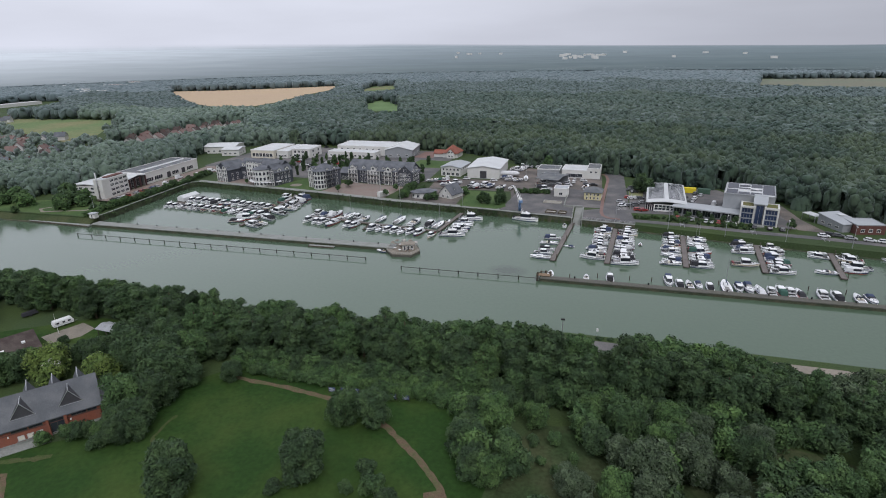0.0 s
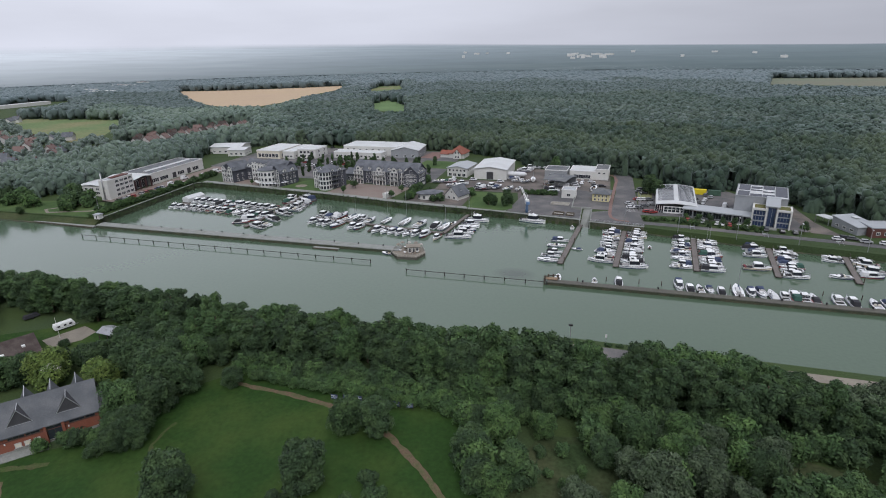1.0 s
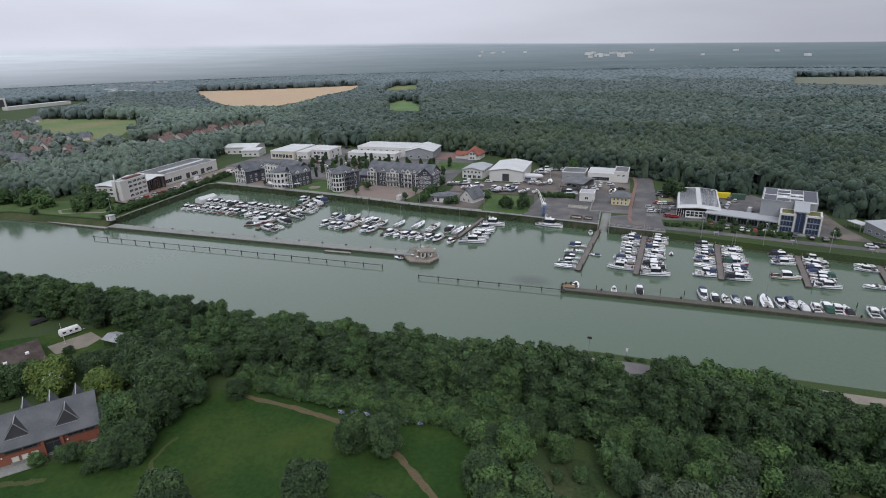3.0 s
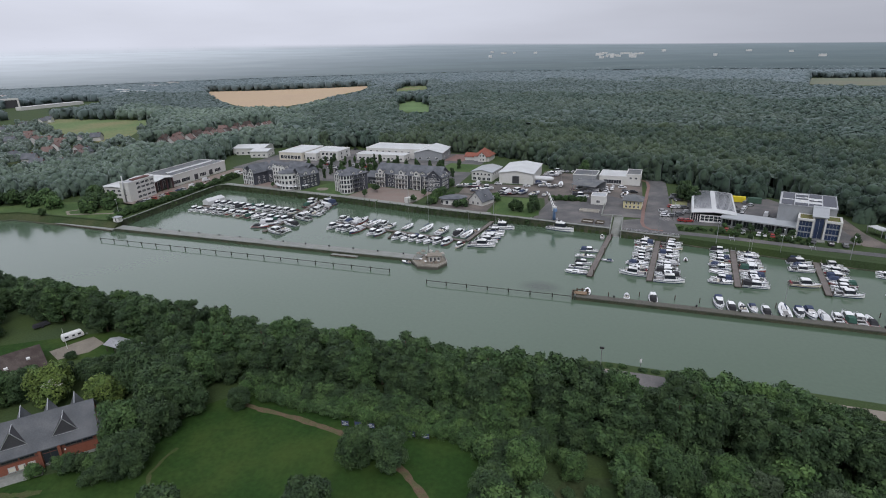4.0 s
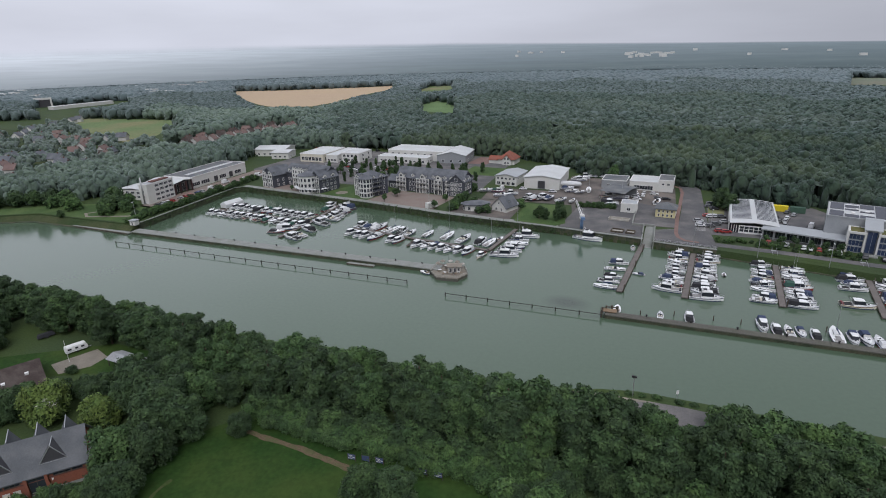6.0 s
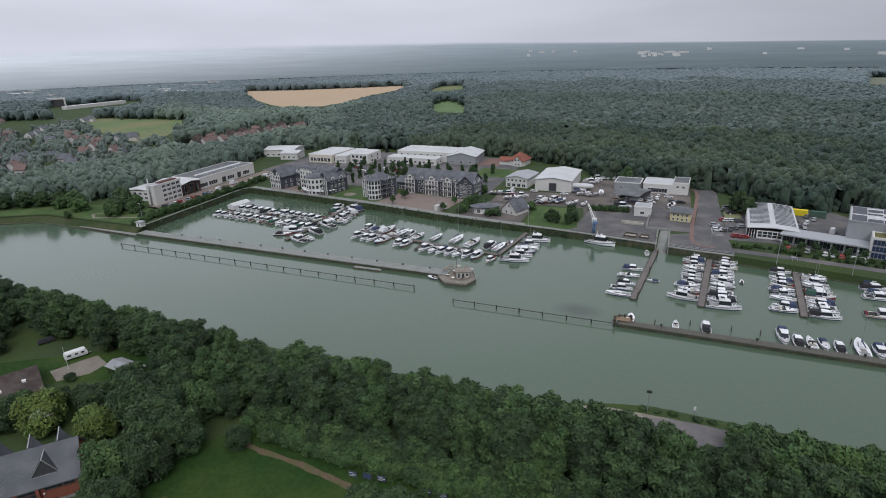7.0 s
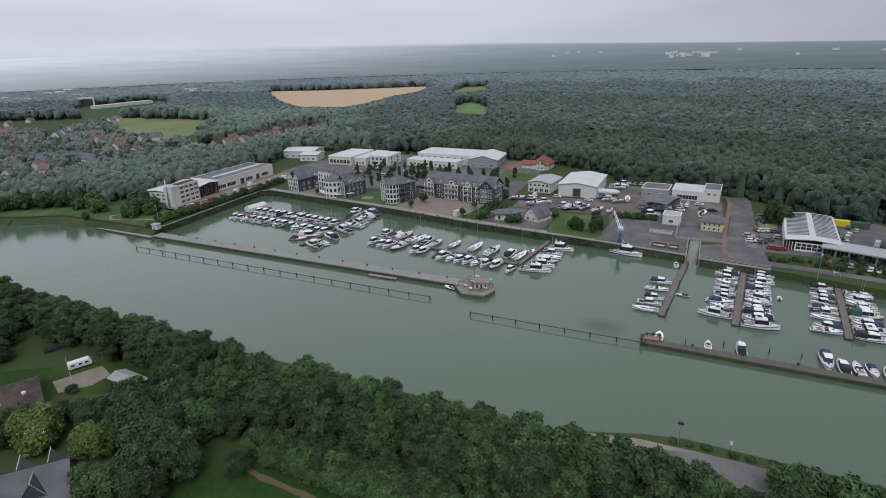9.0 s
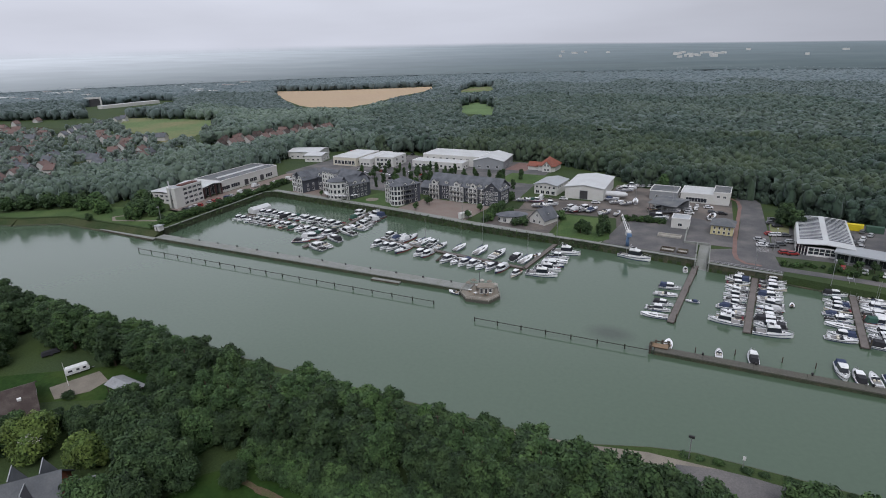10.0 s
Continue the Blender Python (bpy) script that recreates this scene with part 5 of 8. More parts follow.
# guide fence in the canal
def guide_fence(ax, ay, bx, by, n, label):
    t = thing("guide_fence", Matrix(), label, "fence")
    for i in range(n):
        x, y = ax + (bx - ax) * i / (n - 1), ay + (by - ay) * i / (n - 1)
        bm = bmesh.new()
        tube(bm, [(x, y, -2), (x, y, 1.45)], 0.18, 8)
        part("post", bm, FENCEWOOD, t)
    for i in range(n - 1):
        x0, y0, x1, y1 = (ax + (bx - ax) * i / (n - 1), ay + (by - ay) * i / (n - 1), ax + (bx - ax) * (i + 1) / (n - 1), ay + (by - ay) * (i + 1) / (n - 1))
        bm = bmesh.new()
        tube(bm, [(x0, y0 - 0.26, 1.2), (x1, y1 - 0.26, 1.2)], 0.12, 6)
        part("rail", bm, FENCEWOOD, t)


guide_fence(-222.5, 179.0, -83.0, 180.0, 19, "long dark timber guide fence standing in the canal")
guide_fence(-66.4, 174.3, -15.8, 175.0, 8, "dark timber guide fence standing in the canal")


# floating island terrace at the breakwater's end
isl = thing("terrace_raft", Matrix(), "stone-edged floating terrace with pale parasols and seats", "raft")
hexa = [(-78.2, 190.0), (-74.4, 186.0), (-66.8, 186.8), (-64.9, 192.2), (-68.6, 199.2), (-78.6, 198.8)]
bm = bmesh.new()
prism(bm, hexa, -1.0, 0.9)
part("hull", bm, DARKCONCRETE, isl, "dark stone-faced hull")
bm = bmesh.new()
prism(bm, [((x + 72) * 0.97 - 72, (y - 193) * 0.97 + 193) for x, y in hexa], 0.9, 1.05)
part("deck", bm, GRAVEL, isl, "pale sandy deck")
for i in range(6):
    (ax, ay), (bx, by) = hexa[i], hexa[(i + 1) % 6]
    bm = bmesh.new()
    for z in (1.55, 2.0):
        tube(bm, [(ax, ay, z), (bx, by, z)], 0.06, 5)
    n = max(2, int(math.hypot(bx - ax, by - ay) / 1.6))
    for k in range(n):
        x, y = ax + (bx - ax) * k / n, ay + (by - ay) * k / n
        tube(bm, [(x, y, 0.9), (x, y, 2.05)], 0.06, 5)
    part("railing", bm, PALESTONE, isl, "pale railing")


def parasol(x, y, z, material, label, r=1.6):
    t = thing("parasol", pose(x, y, z), label, "parasol", "terrace parasols")
    bm = bmesh.new()
    tube(bm, [(0, 0, 0), (0, 0, 2.5)], 0.05, 6)
    part("pole", bm, STEEL, t)
    bm = bmesh.new()
    loft(bm, [[(px, py, 2.1) for px, py in disc(0, 0, r, 8)], [(px, py, 2.2) for px, py in disc(0, 0, r, 8)], [(px, py, 2.75) for px, py in disc(0, 0, 0.06, 8)]])
    part("canopy", bm, material, t)
    return t


for i, (x, y) in enumerate(((-76, 196.5), (-73.3, 197.2), (-70.6, 197.4), (-68, 195.8), (-76.8, 193.8))):
    parasol(x, y, 1.05, PALESTONE if i % 2 else GRAVEL, "pale faded parasol on the floating terrace", 0.95)
for i, (x, y) in enumerate(((-75.2, 191.6), (-73.4, 193.8), (-74.6, 196.0), (-71.8, 196.2), (-68.2, 192.0), (-69.4, 190.0), (-72.6, 189.9))):
    t = thing("terrace_table", pose(x, y, 1.05, 0, 0, 25 * i), "small dark timber table on the floating terrace", "table", "terrace tables")
    slab(t, "tabletop", -0.55, -0.4, 0.70, 0.55, 0.4, 0.76, DARKWOOD if i % 2 else WHITEFRAME)
    slab(t, "pedestal", -0.08, -0.08, 0, 0.08, 0.08, 0.70, STEEL)
    slab(t, "bench", -0.6, -0.95, 0.42, 0.6, -0.65, 0.48, TEAK)
    slab(t, "bench", -0.6, 0.65, 0.42, 0.6, 0.95, 0.48, TEAK)
t = thing("flagpole", pose(-73.2, 194.9, 1.05), "slim dark pole on the floating terrace", "pole")
slab(t, "foot", -0.2, -0.2, 0, 0.2, 0.2, 0.15, STEEL)
bm = bmesh.new()
tube(bm, [(0, 0, 0.15), (0, 0, 6.0)], 0.07, 6)
part("shaft", bm, DARKDOOR, t)
bar = thing("raft_cabin", pose(-70.2, 193.2, 1.05, 0, 0, 20), "small cream cabin with dark doorways on the floating terrace", "cabin")
slab(bar, "wall", -2.4, -1.6, 0, 2.4, 1.6, 2.3, PALESTONE)
slab(bar, "roof", -2.8, -2.0, 2.3, 2.8, 2.0, 2.5, GRAVEL)
for x in (-1.4, 0.1, 1.5):
    window(bar, x, -1.6, 0.1, 1.0, 1.9, bars=0, pane=DARKDOOR)


# boats: bow towards +x, waterline at z = 0
def hull_rings(L, B, free, sheer):
    rings = []
    for s, w, keel in ((0.0, 0.86, -0.35), (0.18, 0.95, -0.45), (0.42, 1.0, -0.45), (0.64, 0.90, -0.4), (0.80, 0.66, -0.3), (0.92, 0.34, -0.15), (0.985, 0.08, 0.1)):
        x, hw, z = L * (s - 0.5), B / 2 * w, free + sheer * max(0, s - 0.35) ** 1.6
        rings.append([(x, -hw, z), (x, -hw * 0.90, 0.12), (x, -hw * 0.55, keel), (x, hw * 0.55, keel), (x, hw * 0.90, 0.12), (x, hw, z)])
    return rings


def lifted(bm, x0, x1, w0, w1, z0, z1, rake0=0.3, rake1=0.6, tumble=0.82):
    """A cabin block whose sides lean in and whose ends slope."""
    loft(bm, [[(x0, -w0, z0), (x1, -w1, z0), (x1, w1, z0), (x0, w0, z0)],
              [(x0 + rake0, -w0 * tumble, z1), (x1 - rake1, -w1 * tumble, z1), (x1 - rake1, w1 * tumble, z1), (x0 + rake0, w0 * tumble, z1)]])


def band(bm, x0, x1, w0, w1, z0, z1, rake0, rake1, tumble, a, b, out=0.03):
    """A window band on both sides and the front of the same block, between heights a and b (0 to 1)."""
    def ring(f, extra):
        k = 1 - (1 - tumble) * f
        return [(x0 + rake0 * f - extra * 0, -w0 * k - extra, z0 + (z1 - z0) * f), (x1 - rake1 * f + extra, -w1 * k - extra, z0 + (z1 - z0) * f),
                (x1 - rake1 * f + extra, w1 * k + extra, z0 + (z1 - z0) * f), (x0 + rake0 * f - extra * 0, w0 * k + extra, z0 + (z1 - z0) * f)]
    loft(bm, [ring(a, out), ring(b, out)])


def boat(kind, L, B, hull, canvas, label, covered=True, stripe=None):
    t = thing("sailing_boat" if kind == "sail" else ("dinghy" if kind == "open" else "motor_boat"), pose(0, 0, -50), label, "boat", "moored boats")
    free = {"cruiser": 0.76, "yacht": 0.95, "sport": 0.66, "sail": 0.70, "open": 0.50}[kind]
    rings = hull_rings(L, B, free, 0.7 if kind != "open" else 0.4)
    bm = bmesh.new()
    loft(bm, rings)
    h = part("hull", bm, hull, t)
    bm = bmesh.new()
    loft(bm, [[(r[0][0], r[0][1] * 1.02, r[0][2] - 0.20), (r[0][0], r[0][1] * 1.03, r[0][2] - 0.02), (r[0][0], r[5][1] * 1.03, r[0][2] - 0.02), (r[0][0], r[5][1] * 1.02, r[0][2] - 0.20)] for r in rings])
    boot = bmesh.new()
    loft(boot, [[(r[0][0], r[1][1] * 1.035, -0.05), (r[0][0], r[1][1] * 1.045, 0.24), (r[0][0], r[4][1] * 1.045, 0.24), (r[0][0], r[4][1] * 1.035, -0.05)] for r in rings[:-1]])
    part("boot_top", boot, NAVY if hull is not NAVY else REDHULL, h, "dark painted band at the waterline")
    part("gunwale", bm, stripe or (GEL if hull is not GEL else SMOKED), h, "rubbing strake")
    bm = bmesh.new()
    loft(bm, [[(r[0][0], r[0][1] * 0.97, r[0][2] - 0.01), (r[0][0], r[0][1] * 0.97, r[0][2] + 0.06), (r[0][0], r[5][1] * 0.97, r[0][2] + 0.06), (r[0][0], r[5][1] * 0.97, r[0][2] - 0.01)] for r in rings[(2 if kind != "sail" else 1):]])
    part("deck", bm, DECKGREY if kind == "yacht" and stripe else (DECKGREY if kind in ("cruiser", "sport") else GEL), t)
    bm = bmesh.new()
    loft(bm, [[(r[0][0], r[0][1] * 0.78, free * 0.55), (r[0][0], r[0][1] * 0.78, free + 0.02), (r[0][0], r[5][1] * 0.78, free + 0.02), (r[0][0], r[5][1] * 0.78, free * 0.55)] for r in (rings[0], rings[1], rings[2])])
    part("cockpit_floor", bm, SOLE if kind != "cruiser" else RUBBER, t, "dark cockpit sole")
    hw, z = B / 2, free + 0.05
    if kind in ("cruiser", "yacht"):
        top = 1.85 if kind == "cruiser" else 2.25
        a = (-L * 0.16, L * 0.22, hw * 0.82, hw * 0.60, z, z + top - free * 0.3, 0.10, 0.85, 0.84)
        bm = bmesh.new()
        lifted(bm, *a)
        c = part("cabin", bm, GEL, t)
        bm = bmesh.new()
        band(bm, *a, 0.26, 0.90)
        part("cabin_window", bm, SMOKED, c, "dark wraparound window band")
        bm = bmesh.new()
        lifted(bm, L * 0.14, L * 0.38, hw * 0.58, hw * 0.26, z, z + 0.42, 0.1, 0.6, 0.78)
        f = part("foredeck", bm, GEL, t)
        bm = bmesh.new()
        box(bm, L * 0.23, -0.3, z + 0.42, L * 0.23 + 0.6, 0.3, z + 0.48)
        part("hatch", bm, SMOKED, f)
        zt = a[5]
        bm = bmesh.new()
        lifted(bm, -L * 0.12, L * 0.09, hw * 0.68, hw * 0.58, zt, zt + 0.08, 0, 0.1, 0.98)
        rf = part("cabin_roof", bm, GEL, c)
        bm = bmesh.new()
        rim = [(r[0][0], r[0][1] * 0.94, r[0][2]) for r in rings[3:]] + [(r[0][0], r[5][1] * 0.94, r[0][2]) for r in rings[:2:-1]]
        tube(bm, [(px, py, pz + 0.62) for px, py, pz in rim], 0.045, 4)
        for px, py, pz in rim[::2]:
            tube(bm, [(px, py, pz), (px, py, pz + 0.62)], 0.04, 4)
        part("bow_rail", bm, STEEL, t, "steel bow rail")
        if kind == "yacht":
            bm = bmesh.new()
            lifted(bm, -L * 0.14, L * 0.03, hw * 0.56, hw * 0.48, zt + 0.08, zt + 0.6, 0.05, 0.35, 0.9)
            f = part("flybridge", bm, GEL, c)
            bm = bmesh.new()
            box(bm, -L * 0.12, -hw * 0.40, zt + 0.58, -L * 0.01, hw * 0.40, zt + 0.63)
            part("flybridge_seat", bm, canvas, f)
            bm = bmesh.new()
            tube(bm, [(-L * 0.13, -hw * 0.5, zt + 0.1), (-L * 0.15, -hw * 0.4, zt + 1.3), (-L * 0.15, hw * 0.4, zt + 1.3), (-L * 0.13, hw * 0.5, zt + 0.1)], 0.06, 5)
            part("radar_arch", bm, GEL, f)
        if covered:
            bm = bmesh.new()
            lifted(bm, -L * 0.46, -L * 0.135, hw * 0.76, hw * 0.79, z, zt - 0.15, 0.5, 0.0, 0.82)
            part("aft_canopy", bm, canvas, t, "canvas cover over the aft deck")
        else:
            bm = bmesh.new()
            box(bm, -L * 0.47, -hw * 0.70, free * 0.8, -L * 0.41, hw * 0.70, z + 0.25)
            part("aft_bench", bm, canvas, t)
            bm = bmesh.new()
            tube(bm, [(-L * 0.20, -hw * 0.74, z), (-L * 0.24, -hw * 0.6, zt + 0.15), (-L * 0.24, hw * 0.6, zt + 0.15), (-L * 0.20, hw * 0.74, z)], 0.05, 5)
            part("canopy_hoop", bm, STEEL, t)
    elif kind == "sport":
        bm = bmesh.new()
        lifted(bm, -L * 0.02, L * 0.40, hw * 0.74, hw * 0.22, z, z + 0.36, 0.2, 0.9, 0.75)
        f = part("foredeck", bm, GEL, t)
        bm = bmesh.new()
        box(bm, L * 0.14, -0.28, z + 0.36, L * 0.14 + 0.55, 0.28, z + 0.41)
        part("hatch", bm, SMOKED, f)
        a = (-L * 0.10, L * 0.08, hw * 0.76, hw * 0.66, z, z + 0.75, 0.35, 0.85, 0.78)
        bm = bmesh.new()
        lifted(bm, *a)
        part("windscreen", bm, SMOKED, t, "raked dark windscreen")
        if covered:
            bm = bmesh.new()
            lifted(bm, -L * 0.44, -L * 0.06, hw * 0.76, hw * 0.70, z, z + 0.85, 0.9, 0.2, 0.74)
            part("cockpit_cover", bm, canvas, t, "canvas cockpit cover")
        else:
            for yy in (-hw * 0.38, hw * 0.38):
                bm = bmesh.new()
                box(bm, -L * 0.18, yy - 0.28, free * 0.6, -L * 0.10, yy + 0.28, z + 0.35)
                part("seat", bm, canvas, t)
            bm = bmesh.new()
            box(bm, -L * 0.46, -hw * 0.68, free * 0.7, -L * 0.36, hw * 0.68, z + 0.1)
            part("sunbed", bm, WHITECANVAS, t)
        bm = bmesh.new()
        box(bm, -L * 0.5 - 0.5, -hw * 0.7, 0.2, -L * 0.5 + 0.05, hw * 0.7, 0.32)
        part("swim_platform", bm, DECKGREY, t)
    elif kind == "sail":
        bm = bmesh.new()
        lifted(bm, -L * 0.12, L * 0.24, hw * 0.58, hw * 0.36, z, z + 0.5, 0.1, 0.5, 0.82)
        c = part("cabin", bm, GEL, t)
        bm = bmesh.new()
        band(bm, -L * 0.10, L * 0.18, hw * 0.57, hw * 0.41, z, z + 0.5, 0.1, 0.5, 0.82, 0.35, 0.75)
        part("cabin_window", bm, SMOKED, c)
        bm = bmesh.new()
        tube(bm, [(L * 0.10, 0, z), (L * 0.10, 0, z + L * 0.95)], 0.07, 6, 0.045)
        part("mast", bm, STEEL, t)
        bm = bmesh.new()
        tube(bm, [(L * 0.10, 0, z + 1.25), (-L * 0.32, 0, z + 1.2)], 0.17, 6, 0.10)
        part("boom_cover", bm, canvas, t, "canvas sail cover on the boom")
        bm = bmesh.new()
        box(bm, -L * 0.42, -hw * 0.40, z + 0.02, -L * 0.14, hw * 0.40, z + 0.06)
        part("cockpit", bm, SOLE, t)
    else:
        bm = bmesh.new()
        box(bm, -L * 0.30, -hw * 0.6, z - 0.1, -L * 0.18, hw * 0.6, z + 0.12)
        part("bench", bm, TEAK, t)
        bm = bmesh.new()
        box(bm, -L * 0.08, -hw * 0.35, z, L * 0.05, hw * 0.35, z + 0.5)
        part("console", bm, SMOKED, t)
        bm = bmesh.new()
        box(bm, -L * 0.53, -0.2, 0.3, -L * 0.46, 0.2, 1.0)
        part("outboard", bm, RUBBER, t)
    return t


KINDS = [boat("cruiser", 10, 3.3, GEL, BLUECANVAS, "white cabin cruiser with blue canvas canopy"), boat("cruiser", 10, 3.3, GEL, BLACKCANVAS, "white cabin cruiser with black canvas canopy", stripe=NAVY),
         boat("cruiser", 10, 3.3, NAVY, WHITECANVAS, "navy-hulled cabin cruiser with pale canopy"), boat("cruiser", 10, 3.3, CREAM, REDCANVAS, "cream cabin cruiser with wine-red cushions", False, TEAK),
         boat("cruiser", 10, 3.3, GEL, WHITECANVAS, "white cabin cruiser with open dark cockpit", False), boat("yacht", 12, 3.8, GEL, BLACKCANVAS, "white motor yacht with flybridge and open aft deck", False, NAVY),
         boat("yacht", 12, 3.8, NAVY, BLUECANVAS, "navy-hulled motor yacht with white flybridge", True, GEL), boat("sport", 8, 2.7, GEL, BLUECANVAS, "white sports boat under blue cover", True, NAVY),
         boat("sport", 8, 2.7, GEL, CREAM, "white sports boat with open cockpit", False), boat("sport", 8, 2.7, REDHULL, BLACKCANVAS, "dark red sports boat under black cover"),
         boat("sail", 9, 2.8, GEL, BLUECANVAS, "white sailing boat with bare mast", stripe=NAVY), boat("open", 5, 2.0, GEL, GREENCANVAS, "small open white motor boat"),
         boat("cruiser", 10, 3.3, REDHULL, GREENCANVAS, "dark red cabin cruiser with green canopy"), boat("cruiser", 10, 3.3, GEL, BLACKCANVAS, "white cabin cruiser with black cushions and chrome hoop", False, SMOKED),
         boat("sport", 8, 2.7, NAVY, WHITECANVAS, "navy sports boat under pale cover")]
LEN = [10, 10, 10, 10, 10, 12, 12, 8, 8, 8, 9, 5, 10, 10, 8]
rng = random.Random(21)
MIX = [1, 1, 13, 13, 4, 4, 5, 8, 8, 13, 12, 3, 0, 7, 14, 13, 10, 4, 5]


def moor(x, y, rz, length, k=None, z=0.0):
    if k == 4 and rng.random() < 0.45:
        k = 13
    if k == 8 and rng.random() < 0.35:
        k = rng.choice((7, 14, 1))
    k = rng.choice(MIX) if k is None else k
    s = length / LEN[k]
    copy_thing(KINDS[k], pose(x, y, z, 0, 0, rz + rng.uniform(-4, 4)) @ Matrix.Diagonal((s, s * rng.uniform(1.04, 1.16), s * rng.uniform(1.0, 1.14), 1)))


def along_pier(a, b, side, spots):
    """Boats that lie across a pier: share of its length from the quay, boat length, kind. side: +1 east, -1 west."""
    for s, length, k in spots:
        length *= 0.76
        x, y = a[0] + (b[0] - a[0]) * s, a[1] + (b[1] - a[1]) * s
        moor(x + side * (1.15 + length / 2), y, (0 if side > 0 else 180) + (180 if rng.random() < 0.45 else 0), length, k)


def run(s0, s1, n, lo, hi, last=None):
    out = [[s0 + (s1 - s0) * i / max(1, n - 1), rng.uniform(lo, hi), None] for i in range(n)]
    if last:
        out[-1][1:] = last
    return out


along_pier(*PIERS[0], -1, [(0.47, 9.5, 0), (0.60, 9.5, 8), (0.75, 8.5, 1), (0.84, 10, 4), (0.94, 10.5, 10)])
along_pier(*PIERS[0], 1, [(0.64, 5.5, 7)])
moor(-11.9, 240.2, 95, 5.0, 8)
along_pier(*PIERS[1], -1, run(0.02, 0.80, 11, 8.5, 10.5) + [[0.88, 12.5, 5]])
along_pier(*PIERS[1], 1, run(0.03, 0.86, 12, 9.5, 11.5) + [[0.955, 13.5, 5]])
moor(19.6, 221.5, 85, 3.2, 11)
along_pier(*PIERS[2], -1, [(0.04, 9, 1), (0.20, 9.5, 4), (0.28, 9, 0), (0.38, 9.5, 3), (0.48, 9.5, 8), (0.58, 9.5, 4), (0.68, 10, 10), (0.84, 9.5, 0), (0.92, 9.8, 8)])
along_pier(*PIERS[2], 1, run(0.06, 0.94, 12, 9.5, 11.5))
along_pier(*PIERS[3], -1, [(0.02, 10, 0), (0.12, 11, 1), (0.22, 9, 7), (0.36, 11, 4), (0.78, 12.5, 3)])
along_pier(*PIERS[3], 1, run(0.12, 0.94, 10, 8.5, 11.0, (11.5, 4)))
along_pier(*PIERS[4], -1, [(0.12, 9, 8), (0.26, 9.5, 4), (0.82, 9.5, 8)])
along_pier(*PIERS[4], 1, [(0.06, 9.5, 4), (0.20, 9.5, 4), (0.33, 11, 3), (0.58, 12.5, 5), (0.72, 10, 2), (0.44, 6.5, 11)])
along_pier(*PIERS[5], -1, run(0.1, 0.9, 6, 8, 11))
# behind the east breakwater, stern or bow to the wall
for x, length, k in ((-12, 5.2, 11), (0.4, 5.0, 8), (8.3, 7.2, 1), (27.6, 8.6, 0), (30.8, 7.0, 1), (34.0, 6.8, 8), (37.0, 6.6, 7), (40.2, 6.6, 8), (45.4, 9.4, 10), (49.2, 7.2, 0), (52.3, 8.8, 7), (55.4, 7.6, 8),
                     (58.6, 7.0, 4), (61.5, 8.4, 12), (64.2, 7.8, 4), (67.0, 7.4, 9), (73.4, 8.2, 4), (77.2, 7.8, 1), (83.4, 7.4, 8), (87.0, 7.6, 7)):
    moor(x - 0.6, 179.0 + length / 2, 92 + (180 if k in (0, 3, 7) else 0), length, k)
# west basin: the crowded pier
for i in range(15):
    s = i / 14
    x, y = -217.5 + 58 * s, 236.8 - 4.6 * s * s
    moor(x + rng.uniform(-0.5, 0.5), y - 6.0, 78 + (180 if rng.random() < 0.4 else 0), rng.uniform(7.6, 9.6), 3 if i in (6, 8) else (12 if i == 9 else None))
    if i not in (0, 14):
        moor(x + 1.0, y + 6.0, 82 + (180 if rng.random() < 0.6 else 0), rng.uniform(7.2, 9.4), 5 if i in (3, 8) else None)
bhs = thing("boat_tent", pose(-216.5, 245.0, 0.4, 0, 0, 80), "white tarpaulin boat tent at the end of the pier", "boat tent")
bm = bmesh.new()
loft(bm, [[(-5.5, -2.4, 0), (5.5, -2.4, 0), (5.5, 2.4, 0), (-5.5, 2.4, 0)], [(-5.5, -2.4, 2.0), (5.5, -2.4, 2.0), (5.5, 2.4, 2.0), (-5.5, 2.4, 2.0)], [(-5.2, -0.3, 3.2), (5.2, -0.3, 3.2), (5.2, 0.3, 3.2), (-5.2, 0.3, 3.2)]])
part("cover", bm, WHITECANVAS, bhs)
bm = bmesh.new()
box(bm, -5.8, -2.7, -0.4, 5.8, 2.7, 0.0)
part("float", bm, DARKWOOD, bhs)
for x, y, r, length, k in ((-152.8, 209.6, 165, 10, 4), (-151.8, 213.6, 160, 9, 8), (-162.5, 219.5, 20, 10.5, 2), (-152.5, 221.5, 160, 9.5, 1), (-152.5, 231.5, 165, 11, 4), (-164.5, 214.5, 20, 8, 9),
                           (-161.5, 253.8, 75, 9.5, 12), (-164.5, 259.5, 80, 10, 3), (-152.0, 239.0, 170, 10.5, 8), (-151.8, 243.6, 168, 10, 4), (-152.6, 248.2, 170, 9.5, 5), (-153.2, 253.0, 172, 9, 2), (-154.8, 259.6, 172, 11, 6)):
    moor(x, y, r, length, k)
